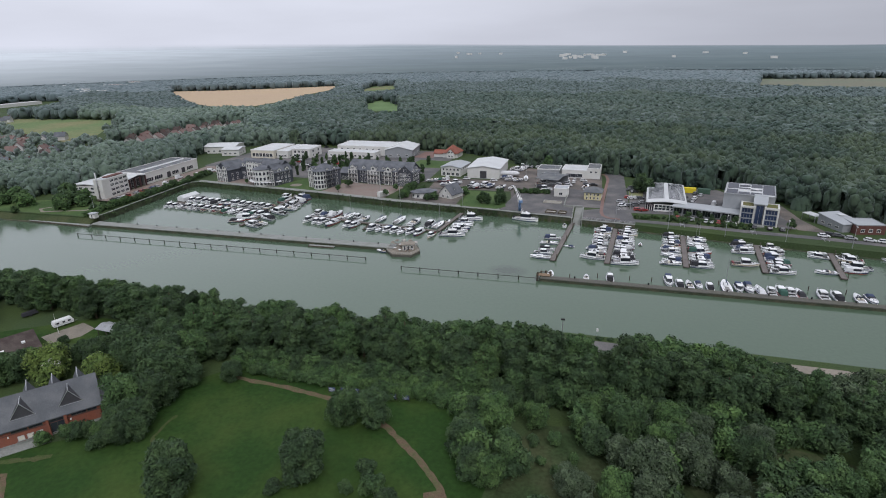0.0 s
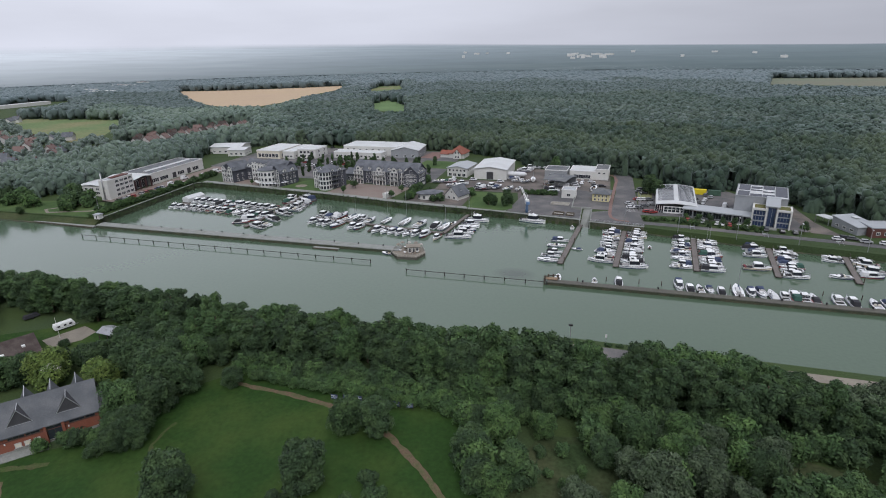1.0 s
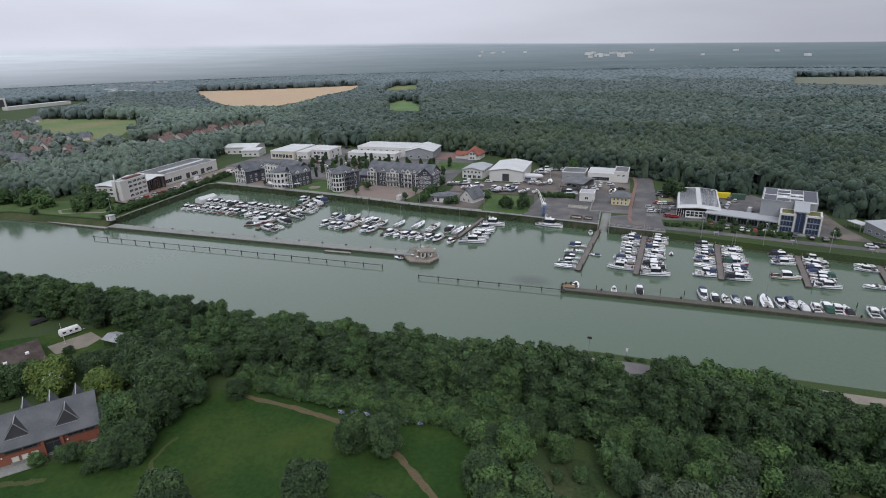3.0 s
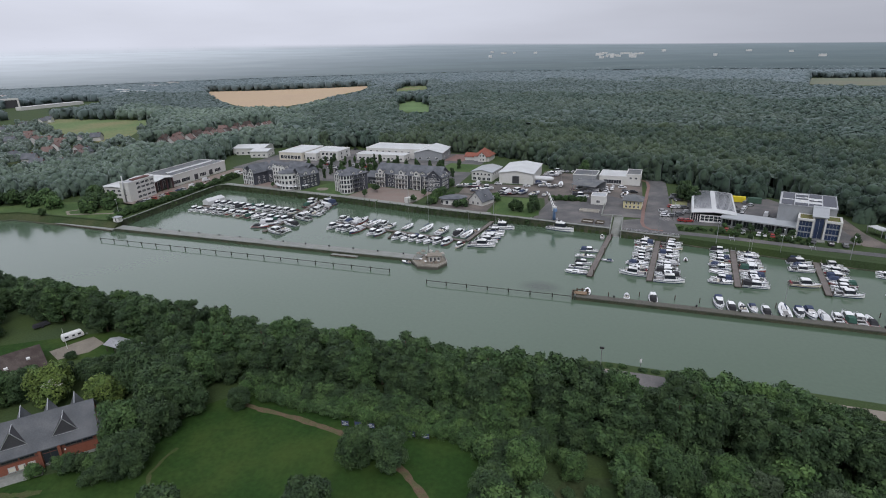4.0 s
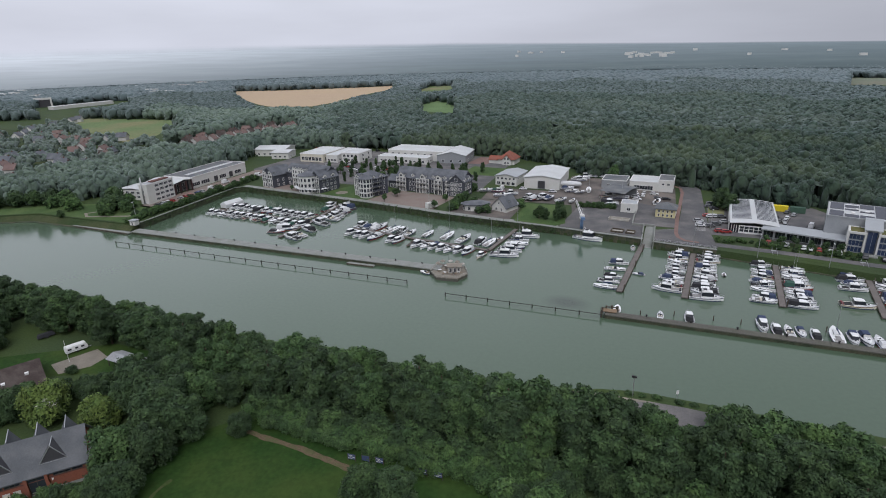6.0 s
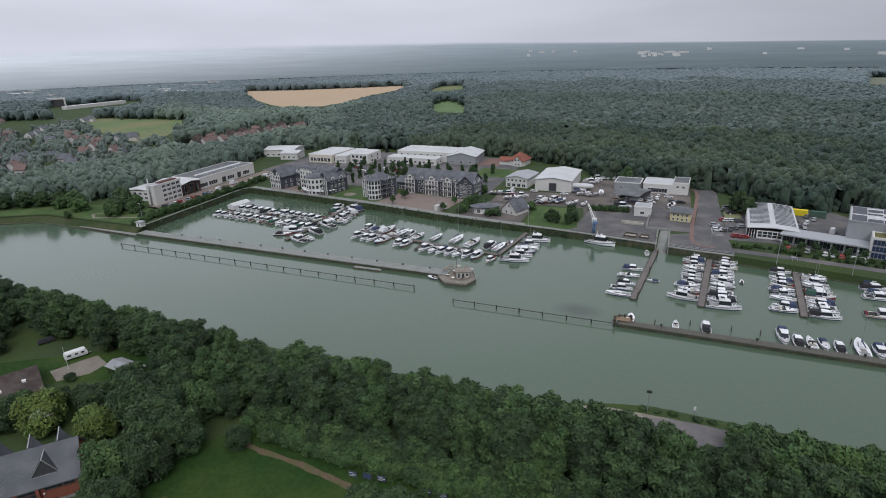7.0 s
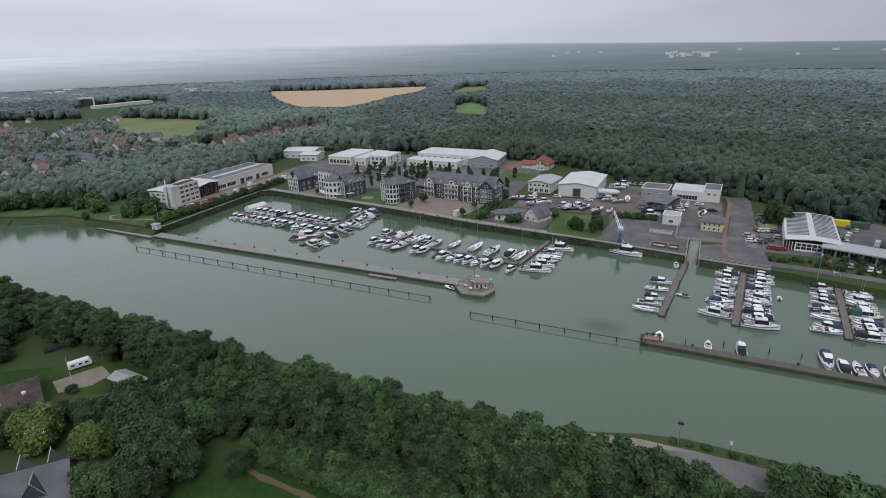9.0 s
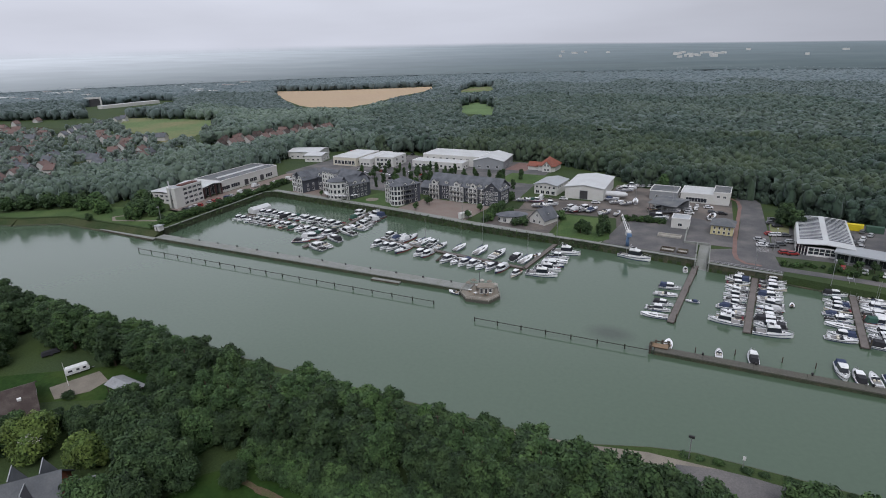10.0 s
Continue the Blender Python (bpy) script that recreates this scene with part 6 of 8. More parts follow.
# middle pier
for x, y, length, k in ((-131.4, 234.0, 9.5, 4), (-127.0, 234.4, 8.5, 7), (-122.0, 234.2, 10.5, 8), (-117.2, 231.6, 7.5, 8), (-113.8, 232.8, 9, 10), (-109.2, 231.8, 8.5, 4), (-105.0, 230.6, 8.5, 8),
                        (-96.8, 231.8, 8.5, 10), (-87.4, 231.8, 10, 10), (-79.6, 230.2, 10.5, 8), (-71.6, 229.2, 9.0, 1), (-67.6, 228.6, 9.5, 10)):
    moor(x, y, 78, length, k)
for x, y, length, k in ((-130.8, 222.6, 8.5, 4), (-125.9, 221.6, 8.5, 1), (-122.6, 221.2, 9, 4), (-117.6, 220.6, 9.5, 8), (-108.9, 219.6, 8.5, 1), (-105.9, 219.4, 8.0, 2), (-95.8, 217.2, 9, 4), (-91.8, 216.8, 8, 8),
                        (-88.2, 216.4, 8, 0), (-84.6, 216.2, 8.5, 4), (-80.8, 216.0, 8.5, 8), (-77.2, 215.8, 8, 8), (-73.2, 215.6, 8.5, 2), (-66.8, 213.6, 7, 3)):
    moor(x, y, 258, length, k)
for x, y, length, k in ((-55.4, 241.6, 11.5, 5), (-57.2, 235.5, 9, 13), (-56.8, 231.0, 9.5, 10), (-56.9, 226.6, 9, 2), (-57.4, 222.0, 10, 5), (-58.0, 216.6, 11.5, 5)):
    moor(x, y, 2, length, k)
moor(-65.2, 234.5, 75, 5, 11)
moor(-30.2, 246.0, -14, 12.5, 5)
moor(-80.6, 190.6, 170, 4.6, 11)
piles([(-5.8, 180.1), (3.6, 182.8), (14.3, 183.3), (21.5, 183.3), (43, 186), (70, 187), (80.5, 186.5)], 1.5, 0.14, "slim dark mooring pile", "mooring piles")
# the first of each kind lies at the easternmost pier and along the east breakwater
for i, k in enumerate(KINDS):
    if i < 7:
        k.matrix_basis = pose(115.5 - 0.75 * i, 224 - 3.7 * i, 0, 0, 0, 2)
    else:
        k.matrix_basis = pose(92.5 + 4.2 * (i - 7), 183.2, 0, 0, 0, 92)


# ---- trees and woods ----
def leaf_mat(name, col, col2, island=0.24):
    m = mat(name, col, 0.75, var=0.35, s1=0.35, s2=2.2, bump=0.0, col2=col2, island=island, orand=0.20, spec=0.2, sheen=0.05)
    return m


LEAF_A = leaf_mat("leaves_dark_green", (0.034, 0.064, 0.026), (0.046, 0.079, 0.029))
LEAF_B = leaf_mat("leaves_mid_green", (0.041, 0.081, 0.028), (0.057, 0.100, 0.033))
LEAF_C = leaf_mat("leaves_grey_green", (0.053, 0.079, 0.041), (0.069, 0.096, 0.052))
LEAF_Y = leaf_mat("leaves_yellow_green", (0.140, 0.200, 0.045), (0.094, 0.150, 0.038))
LEAF_H = leaf_mat("leaves_fresh_green", (0.048, 0.096, 0.029), (0.065, 0.114, 0.034))
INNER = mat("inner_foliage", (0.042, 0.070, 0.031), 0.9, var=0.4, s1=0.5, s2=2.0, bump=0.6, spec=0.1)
# canopies turn paler and bluer farther off: haze put into colour and sheen
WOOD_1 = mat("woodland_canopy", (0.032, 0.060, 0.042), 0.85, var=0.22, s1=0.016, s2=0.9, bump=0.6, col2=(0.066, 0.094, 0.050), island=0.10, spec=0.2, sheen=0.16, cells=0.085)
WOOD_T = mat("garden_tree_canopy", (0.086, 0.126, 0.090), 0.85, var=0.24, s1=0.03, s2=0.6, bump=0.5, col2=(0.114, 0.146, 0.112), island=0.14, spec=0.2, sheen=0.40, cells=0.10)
# western woods: foliage paled further to imitate the thicker haze there
WOOD_W = mat("haze_paled_canopy", (0.092, 0.136, 0.104), 0.85, var=0.20, s1=0.012, s2=0.5, bump=0.4, col2=(0.124, 0.168, 0.120), island=0.08, spec=0.2, sheen=0.24, cells=0.08)
WOOD_2 = mat("woodland_canopy_light_haze", (0.042, 0.074, 0.054), 0.85, var=0.16, s1=0.010, s2=0.16, bump=0.3, col2=(0.076, 0.104, 0.078), island=0.07, spec=0.2, sheen=0.18, cells=0.075)
WOOD_2B = mat("woodland_canopy_mid_haze", (0.066, 0.098, 0.088), 0.85, var=0.13, s1=0.006, s2=0.10, bump=0.3, col2=(0.088, 0.118, 0.106), island=0.04, spec=0.2, sheen=0.22, cells=0.06)
WOOD_3 = mat("woodland_canopy_far_haze", (0.086, 0.120, 0.124), 0.85, var=0.10, s1=0.004, s2=0.06, bump=0.3, col2=(0.100, 0.130, 0.130), spec=0.2, sheen=0.26, cells=0.03)


def crown_mesh(name, seed, r, h, n_leaf, leaf, material, lobes=11, low=0.25):
    """A crown: lobes of small leaf sprays round darker inner foliage. Its foot is at z = 0."""
    g = np.random.default_rng(seed)
    cen, rad = [], []
    for i in range(lobes):
        a, u = math.tau * (0.618034 * i + g.uniform(-0.12, 0.12)), (i + g.uniform(0, 1)) / lobes
        z = h * (low + (0.88 - low) * u)
        k = math.sqrt(max(0.05, 1 - ((z / h - 0.45) / 0.58) ** 2))
        d = r * 0.70 * k * math.sqrt(g.uniform(0.15, 1))
        cen.append((d * math.cos(a), d * math.sin(a), z))
        rad.append(r * g.uniform(0.62, 1.15) * (0.65 + 0.35 * k) * lobes ** -0.33)
    cen.append((0, 0, h * 0.55)), rad.append(r * 0.62)
    cen, rad = np.array(cen), np.array(rad)
    w = rad ** 2 / (rad ** 2).sum()
    which = g.choice(len(rad), n_leaf * 2, p=w)
    d = g.normal(size=(n_leaf * 2, 3))
    d /= np.linalg.norm(d, axis=1)[:, None]
    d[:, 2] = np.where(d[:, 2] < -0.35, -d[:, 2], d[:, 2])
    clump = 1 + 0.10 * np.sin(9 * d[:, 0] + which) * np.sin(8 * d[:, 1] + 2 * which) + 0.08 * np.sin(17 * d[:, 2] + which)
    p = cen[which] + d * (rad[which] * clump * g.uniform(0.80, 1.26, n_leaf * 2))[:, None]
    dist = np.linalg.norm(p[:, None, :] - cen[None], axis=2) / rad[None]
    dist[np.arange(len(p)), which] = 9
    keep = np.where(dist.min(axis=1) > 0.88)[0][:n_leaf]
    p, d = p[keep], d[keep]
    k = len(p)
    nrm = d + g.normal(size=(k, 3)) * 0.48
    nrm /= np.linalg.norm(nrm, axis=1)[:, None]
    t = np.cross(nrm, g.normal(size=(k, 3)))
    t /= np.linalg.norm(t, axis=1)[:, None]
    b = np.cross(nrm, t)
    s = (leaf * g.uniform(0.55, 1.45, k))[:, None]
    v = np.stack([p - t * s * 0.55 - b * s * 0.6, p + t * s * 0.55 - b * s * 0.6 + nrm * s * 0.1, p + b * s], axis=1).reshape(-1, 3)
    bm = bmesh.new()
    for c, q in zip(cen, rad):
        r0 = bmesh.ops.create_icosphere(bm, subdivisions=1, radius=q * 0.82, matrix=Matrix.Translation(c))
        for vv in r0["verts"]:
            vv.co += (vv.co - Vector(c)) * 0.22 * noise.noise(vv.co * 0.9)
    core_v = np.array([x.co[:] for x in bm.verts])
    bm.verts.index_update()
    core_f = [[x.index + 3 * k for x in f.verts] for f in bm.faces]
    bm.free()
    me = bpy.data.meshes.new(name)
    me.from_pydata(np.concatenate([v, core_v]).tolist(), [], np.arange(3 * k).reshape(-1, 3).tolist() + core_f)
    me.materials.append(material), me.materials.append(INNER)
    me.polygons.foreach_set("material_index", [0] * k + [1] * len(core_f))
    me.update()
    return me


def trunk_mesh(seed, h, r, crown_r):
    g = random.Random(seed)
    bm = bmesh.new()
    tube(bm, [(0, 0, -0.3), (0.1, 0.05, h * 0.25), (-0.1, 0.1, h * 0.5), (0.05, 0, h * 0.85)], r, 8, r * 0.3)
    for i in range(4 if h > 6 else 2):
        a, z = g.uniform(0, math.tau), h * g.uniform(0.25, 0.5)
        tube(bm, [(0, 0, z), (crown_r * 0.35 * math.cos(a), crown_r * 0.35 * math.sin(a), z + h * 0.15),
                  (crown_r * 0.6 * math.cos(a), crown_r * 0.6 * math.sin(a), z + h * 0.33)], r * 0.45, 5, r * 0.12)
    me = bpy.data.meshes.new("trunk")
    bm.to_mesh(me), bm.free()
    me.materials.append(BARK)
    return me


def tree_kind(seed, r, h, n, leaf, material, lobes=11, low=0.25, name="tree"):
    return crown_mesh("crown", seed, r, h, n, leaf, material, lobes, low), trunk_mesh(seed, h, 0.028 * h, r), name


def plant(kind, x, y, z, rz, s, label, group="", sz=None):
    cm, tm, name = kind
    t = thing(name, pose(x, y, z, 0, 0, rz) @ Matrix.Diagonal((s, s, sz or s, 1)), label, "bush" if name == "bush" else "tree", group)
    shared("trunk", tm, None, t)
    shared("crown", cm, None, t)
    return t


BIG_REAR = [tree_kind(i + 11, 5.0, 15.0, 3800, 0.45, m, 16, 0.10) for i, m in enumerate((LEAF_A, LEAF_A, LEAF_B, LEAF_B, LEAF_H))]
BIG = [tree_kind(i + 1, 5.0, 15.0, 5900, 0.37, m, 30, 0.06) for i, m in enumerate((LEAF_A, LEAF_A, LEAF_B, LEAF_B, LEAF_H))]
ROUND = [tree_kind(i + 21, 4.8, 9.5, 5400, 0.31, m, 26, 0.06) for i, m in enumerate((LEAF_A, LEAF_A, LEAF_B))]
WILLOW = [tree_kind(31, 5.2, 11.0, 4600, 0.32, LEAF_C, 18, 0.12), tree_kind(32, 5.0, 12.5, 4600, 0.32, LEAF_C, 18, 0.12)]
YELLOW = tree_kind(41, 4.4, 7.5, 3600, 0.32, LEAF_Y, 15, 0.12)
ROUND_FAR = [tree_kind(i + 24, 4.8, 9.5, 4400, 0.34, m, 16, 0.10) for i, m in enumerate((LEAF_A, LEAF_B, LEAF_H))]
BUSH = [tree_kind(i + 51, 2.6, 4.0, 1300, 0.30, m, 8, 0.12, "bush") for i, m in enumerate((LEAF_A, LEAF_B, LEAF_H))]
SMALL = [tree_kind(i + 61, 1.7, 4.6, 420, 0.30, m, 6, 0.38) for i, m in enumerate((LEAF_A, LEAF_B))]
MID = [tree_kind(i + 71, 4.6, 11.0, 1400, 0.55, m, 10, 0.12) for i, m in enumerate((LEAF_A, LEAF_B, LEAF_A))]
FARBUSH = [tree_kind(i + 81, 2.2, 3.2, 360, 0.40, m, 6, 0.12, "bush") for i, m in enumerate((LEAF_A, LEAF_B, LEAF_H))]

rng = random.Random(5)
LINE = "dense row of trees along the canal"
# the belt of tall trees between park and canal
x = -214.0
while x < 78:
    tall = (0.95 if x < -24 else 1.0) if x < -1 else (0.74 if x < 8.5 else (0.96 if x < 36 else 0.84))
    rows = ((117.5, 0.92), (113.2, 1.04)) if x < -113 else ((115.8, 0.78), (110.6, 1.20), (105.2, 1.12))
    for y, hs in rows:
        k = rng.choice((0, 0, 1, 1, 2, 2, 3, 4))
        plant((BIG_REAR if y > 115 else BIG)[k], x + rng.uniform(-1.8, 1.8), y + rng.uniform(-1.6, 1.6), SOUTH, rng.uniform(0, 360), tall * rng.uniform(0.84, 1.06), "tall dark-green broadleaf tree in the canal belt" if k < 2 else
              "tall fresh-green broadleaf tree in the canal belt", LINE, 0.76 * tall * hs * rng.uniform(0.84, 1.12))
    x += rng.uniform(5.4, 7.2)
for i in range(18):
    plant(rng.choice(BUSH), -216 + i * 11.5 + rng.uniform(-1.2, 1.2), 123.4 + rng.uniform(-1.5, 1.6), SOUTH, rng.uniform(0, 360), rng.uniform(0.85, 1.3), "green bush overhanging the canal bank", "bushes on the canal bank")
for i in range(13):
    plant(rng.choice(BUSH), 14 + i * 2.9 + rng.uniform(-1.0, 1.0), 126.4 + rng.uniform(-1.0, 0.8), SOUTH, rng.uniform(0, 360), rng.uniform(1.0, 1.5) if i < 9 else rng.uniform(0.6, 0.9), "green bush overhanging the towpath", "bushes at the towpath")
for i in range(14):
    plant(rng.choice(BUSH), -6 + i * 3.4 + rng.uniform(-1.2, 1.2), 134.6 + rng.uniform(-0.4, 0.3), SOUTH - 0.6, rng.uniform(0, 360), rng.uniform(0.35, 0.55), "low bush at the water's edge", "bushes at the water's edge", rng.uniform(0.22, 0.34))
for i in range(16):
    plant(rng.choice(BUSH), -8 + i * 4.8 + rng.uniform(-1.5, 1.5), 121.0 + rng.uniform(-1.2, 1.2), SOUTH, rng.uniform(0, 360), rng.uniform(0.7, 1.1), "low green bush beside the towpath", "bushes at the towpath")

for x, y, s in ((-28, 111.5, 0.92), (-22.5, 112.6, 0.98), (-17.5, 112.2, 0.95), (-12.5, 113.0, 0.98), (-7.5, 112.6, 0.95)):
    plant(BIG_REAR[int(s * 100) % 5], x, y, SOUTH, x * 40 % 360, s, "tall dark-green broadleaf tree in the canal belt", LINE, s * 0.93)

for i in range(44):
    plant(BUSH[i % 2], -84 + 3.0 * i + rng.uniform(-1, 1), 101.5 + rng.uniform(-1.2, 1.2), SOUTH, rng.uniform(0, 360), rng.uniform(0.8, 1.25), "dark green undergrowth beneath the canal trees", "undergrowth of the canal belt")

# park trees
for kind, x, y, s in ((ROUND[0], -68, 58, 1.05), (ROUND[1], -47.5, 68, 1.0), (ROUND[2], -46.5, 84.5, 0.86), (ROUND[0], -40.5, 85.5, 0.84), (ROUND[1], -80.5, 92.5, 0.55),
                      (ROUND[1], -96, 86, 1.2), (ROUND[0], -99, 91.5, 1.1), (ROUND[0], -90, 88, 1.0), (ROUND[2], -95.5, 75.5, 1.0), (ROUND[0], -90, 79.5, 0.95), (ROUND[1], -88, 71, 0.82),
                      (ROUND[0], -92.5, 69.5, 0.6), (ROUND[1], -106, 92, 1.1), (ROUND[0], -113, 96, 1.05), (ROUND[1], -104, 100, 1.1),
                      (ROUND[0], -112, 104, 1.0), (ROUND[2], -133, 78, 0.85), (ROUND[1], -140, 72, 0.9), (ROUND[0], -146, 66, 0.9), (ROUND[0], -117, 92, 0.75), (ROUND[1], -110, 90.5, 0.8), (ROUND[2], -134, 84, 0.6), (ROUND[0], -178, 104, 0.9), (ROUND[1], -170, 98, 0.85), (ROUND[0], -166, 112, 0.9), (ROUND[1], -123, 91, 0.6), (ROUND[0], -128, 89.5, 0.5), (ROUND[2], -112, 99, 0.8)):
    plant(kind, x, y, SOUTH, rng.uniform(0, 360), s, "round dark-green park tree", "park trees")
flowering = plant(YELLOW, -124.0, 82.0, SOUTH, 40, 1.15, "yellow-green tree with white blossom beside the bungalow")
bm = bmesh.new()
for i in range(420):
    a, u = rng.uniform(0, math.tau), rng.random()
    c = Vector((1.2 + 1.9 * u * math.cos(a), -2.4 + 1.3 * u * math.sin(a), 5.6 - 0.8 * u + rng.uniform(-0.5, 0.5)))
    q = [c + Vector((rng.uniform(-0.22, 0.22), rng.uniform(-0.22, 0.22), rng.uniform(-0.12, 0.12))) for k in range(3)]
    bm.faces.new([bm.verts.new(w) for w in q])
part("blossom", bm, BLOSSOM, flowering, "cluster of white blossom")
plant(YELLOW, -110.5, 84.5, SOUTH, 140, 0.92, "fresh yellow-green tree beside the brick house")
for kind, x, y, s in ((ROUND[0], -116.5, 89.5, 0.85), (ROUND[1], -107.5, 96.5, 0.95), (ROUND[0], -101, 97.5, 0.95), (ROUND[2], -94.5, 97.5, 0.95), (ROUND[0], -90.5, 100.5, 0.8),
                      (ROUND[1], -131, 80, 0.8), (ROUND[0], -137.5, 77, 0.85), (ROUND[1], -89.0, 67.0, 0.6), (ROUND[0], -86.5, 69.0, 0.55)):
    plant(kind, x, y, SOUTH, rng.uniform(0, 360), s, "round dark-green park tree", "park trees")
for x, y, s in ((-100, 65.5, 0.8), (-97.5, 66.6, 0.9), (-94.5, 67.5, 0.7), (-104, 62.5, 0.6), (-92, 64.5, 0.7), (-36.5, 71.5, 0.7), (-33, 67, 0.9), (-30, 65, 0.8), (-38, 66.0, 0.55), (-51, 63, 0.6),
                (-82, 97.5, 0.8), (-137.5, 97.0, 0.5)):
    plant(rng.choice(BUSH), x, y, SOUTH, rng.uniform(0, 360), s, "leafy green garden bush", "park bushes")
# shrubland east of the path
for i in range(118):
    x, y = -25 + 92 * ((i * 0.618034) % 1.0), rng.uniform(60, 103)
    if x < -14 and y < 72 or (-10 < x < 4 and 77 < y < 90) or (x < -20 and y < 80):
        continue
    k = rng.random()
    if k < 0.50:
        plant(rng.choice(BUSH), x, y, SOUTH, rng.uniform(0, 360), rng.uniform(1.0, 1.6), "wild green leafy shrub", "shrubs east of the park")
    elif k < 0.84 or x < 0:
        plant(rng.choice(ROUND_FAR), x, y, SOUTH, rng.uniform(0, 360), rng.uniform(0.55, 0.85), "bushy dark-green broadleaf tree", "shrubs east of the park")
    else:
        plant(rng.choice(WILLOW), x, y, SOUTH, rng.uniform(0, 360), rng.uniform(0.5, 0.7), "bushy grey-green willow tree", "shrubs east of the park")
for x, y, s in ((-20, 82, 0.85), (-17, 76, 0.7), (-20.5, 92, 0.6), (-14, 97, 0.6), (5, 88, 0.7), (14, 80, 0.9), (22, 84, 0.85), (52, 110, 0.95), (59, 112, 1.0)):
    plant(WILLOW[0] if x > 10 else ROUND[1], x, y, SOUTH, rng.uniform(0, 360), s, "bushy grey-green willow tree" if x > 10 else "bushy dark-green broadleaf tree", "shrubs east of the park")
for x, y, s in ((-8, 79, 0.5), (-5, 82, 0.4), (-1.5, 79.5, 0.55), (1, 84, 0.45), (-7, 87.5, 0.5), (-3, 88.5, 0.6), (2.5, 78.5, 0.5)):
    plant(rng.choice(BUSH), x, y, SOUTH, rng.uniform(0, 360), s, "small shrub in the rough meadow", "shrubs east of the park")
# hedge of reeds and brambles behind the lawn
for i in range(36):
    s = i / 35
    for dy in (0, 2.4):
        plant(BUSH[2] if rng.random() < 0.6 else BUSH[1], -78 + 66 * s + rng.uniform(-0.8, 0.8), 97.2 - 1.2 * s + dy + rng.uniform(-0.8, 0.8), SOUTH, rng.uniform(0, 360), rng.uniform(0.62, 0.88),
              "fresh-green bramble in a broad hedge", "hedge behind the lawn", rng.uniform(0.55, 0.75))

# small trees of the squares, hedges and clumps on the north side
for x, y, s in ((-134, 277.6, 1.0), (-136, 266.5, 0.95), (-106, 261.6, 1.0), (-105.5, 275, 0.9), (-198.6, 273.8, 0.7), (-199.3, 283, 0.7), (-193, 277, 0.7), (-137, 280, 0.8), (-168, 300, 1.2), (-163, 304, 1.3),
                (-158, 307, 1.4), (-150, 306, 1.2), (-172, 310, 1.3), (-145, 312, 1.4), (-178, 318, 1.2), (-160, 322, 1.3), (-168, 328, 1.4), (-150, 330, 1.4), (-140, 334, 1.2), (-184, 330, 1.3),
                (-130, 316, 1.5), (-195, 320, 1.2), (-200, 332, 1.2), (-152, 342, 1.2), (-170, 345, 1.2), (-118, 333, 1.1)):
    plant(rng.choice(SMALL), x, y, LAND, rng.uniform(0, 360), s, "small round-headed street tree", "street trees")
for i in range(18):
    plant(rng.choice(MID), -182 + 4.5 * i + rng.uniform(-1.5, 1.5), rng.choice((308, 315, 322, 337, 346)) + rng.uniform(-2, 2), LAND, rng.uniform(0, 360), rng.uniform(0.32, 0.48), "slim dark-green street tree", "street trees", rng.uniform(0.5, 0.68))
for i in range(26):
    plant(MID[i % 3], -214 + 4.0 * i + rng.uniform(-1.5, 1.5), (303, 330, 343, 350)[i % 4] + rng.uniform(-2, 2), LAND, rng.uniform(0, 360), rng.uniform(0.22, 0.34), "slim dark-green street tree", "street trees", rng.uniform(0.42, 0.62))
for i in range(40):
    s = i / 39
    plant(rng.choice(FARBUSH), -235.6 - 3.4 * s + rng.uniform(-0.7, 0.7), 198 + 94 * s, LAND, rng.uniform(0, 360), rng.uniform(0.7, 1.1), "bush in the hedge along the basin", "hedge along the basin", rng.uniform(0.6, 1.1))
for i in range(16):
    s = i / 15
    plant(rng.choice(FARBUSH), -97 + 3.5 * math.sin(i) * 0.4 - 4 * s, 261 + 42 * s, LAND, rng.uniform(0, 360), rng.uniform(0.8, 1.2), "bush in the hedge beside the square", "hedge beside the square")
for x, y, s in ((-258, 204, 1.8), (-262, 207, 2.0), (-266, 210, 1.9), (-263, 214, 2.1), (-259, 218, 2.0), (-255, 212, 1.7), (-284, 206, 1.9), (-289, 207, 1.8), (-293, 211, 1.9), (-300, 213, 2.2), (-307, 210, 2.2), (-314, 206, 2.2), (-322, 201, 2.2), (-330, 195, 2.2), (-337, 190, 2.0), (-268, 216, 1.9), (-273, 222, 2.2), (-280, 226, 2.2), (-279, 195.5, 0.9), (-300, 206, 1.6),
                (-240, 205, 1.0), (-238, 210, 1.0), (-80, 262, 1.1), (-83, 260, 0.9), (-72, 276, 1.2), (-67, 276, 1.2), (-90, 272, 1.2), (-98, 276, 1.3)):
    plant(rng.choice(FARBUSH), x, y, LAND, rng.uniform(0, 360), s, "dense round green bush", "bushes north of the canal")
for x, y, s in ((-54, 259.5, 0.55), (-51.5, 260, 0.5), (-46, 259, 0.5), (-44.5, 263, 0.5), (-46.5, 268, 0.45), (-47.5, 273, 0.45), (26, 296, 0.8), (22, 300, 0.7), (23, 305, 0.8), (-30, 345, 0.8), (-258, 214, 0.6)):
    plant(rng.choice(MID), x, y, LAND, rng.uniform(0, 360), s, "broad green yard tree", "yard trees")
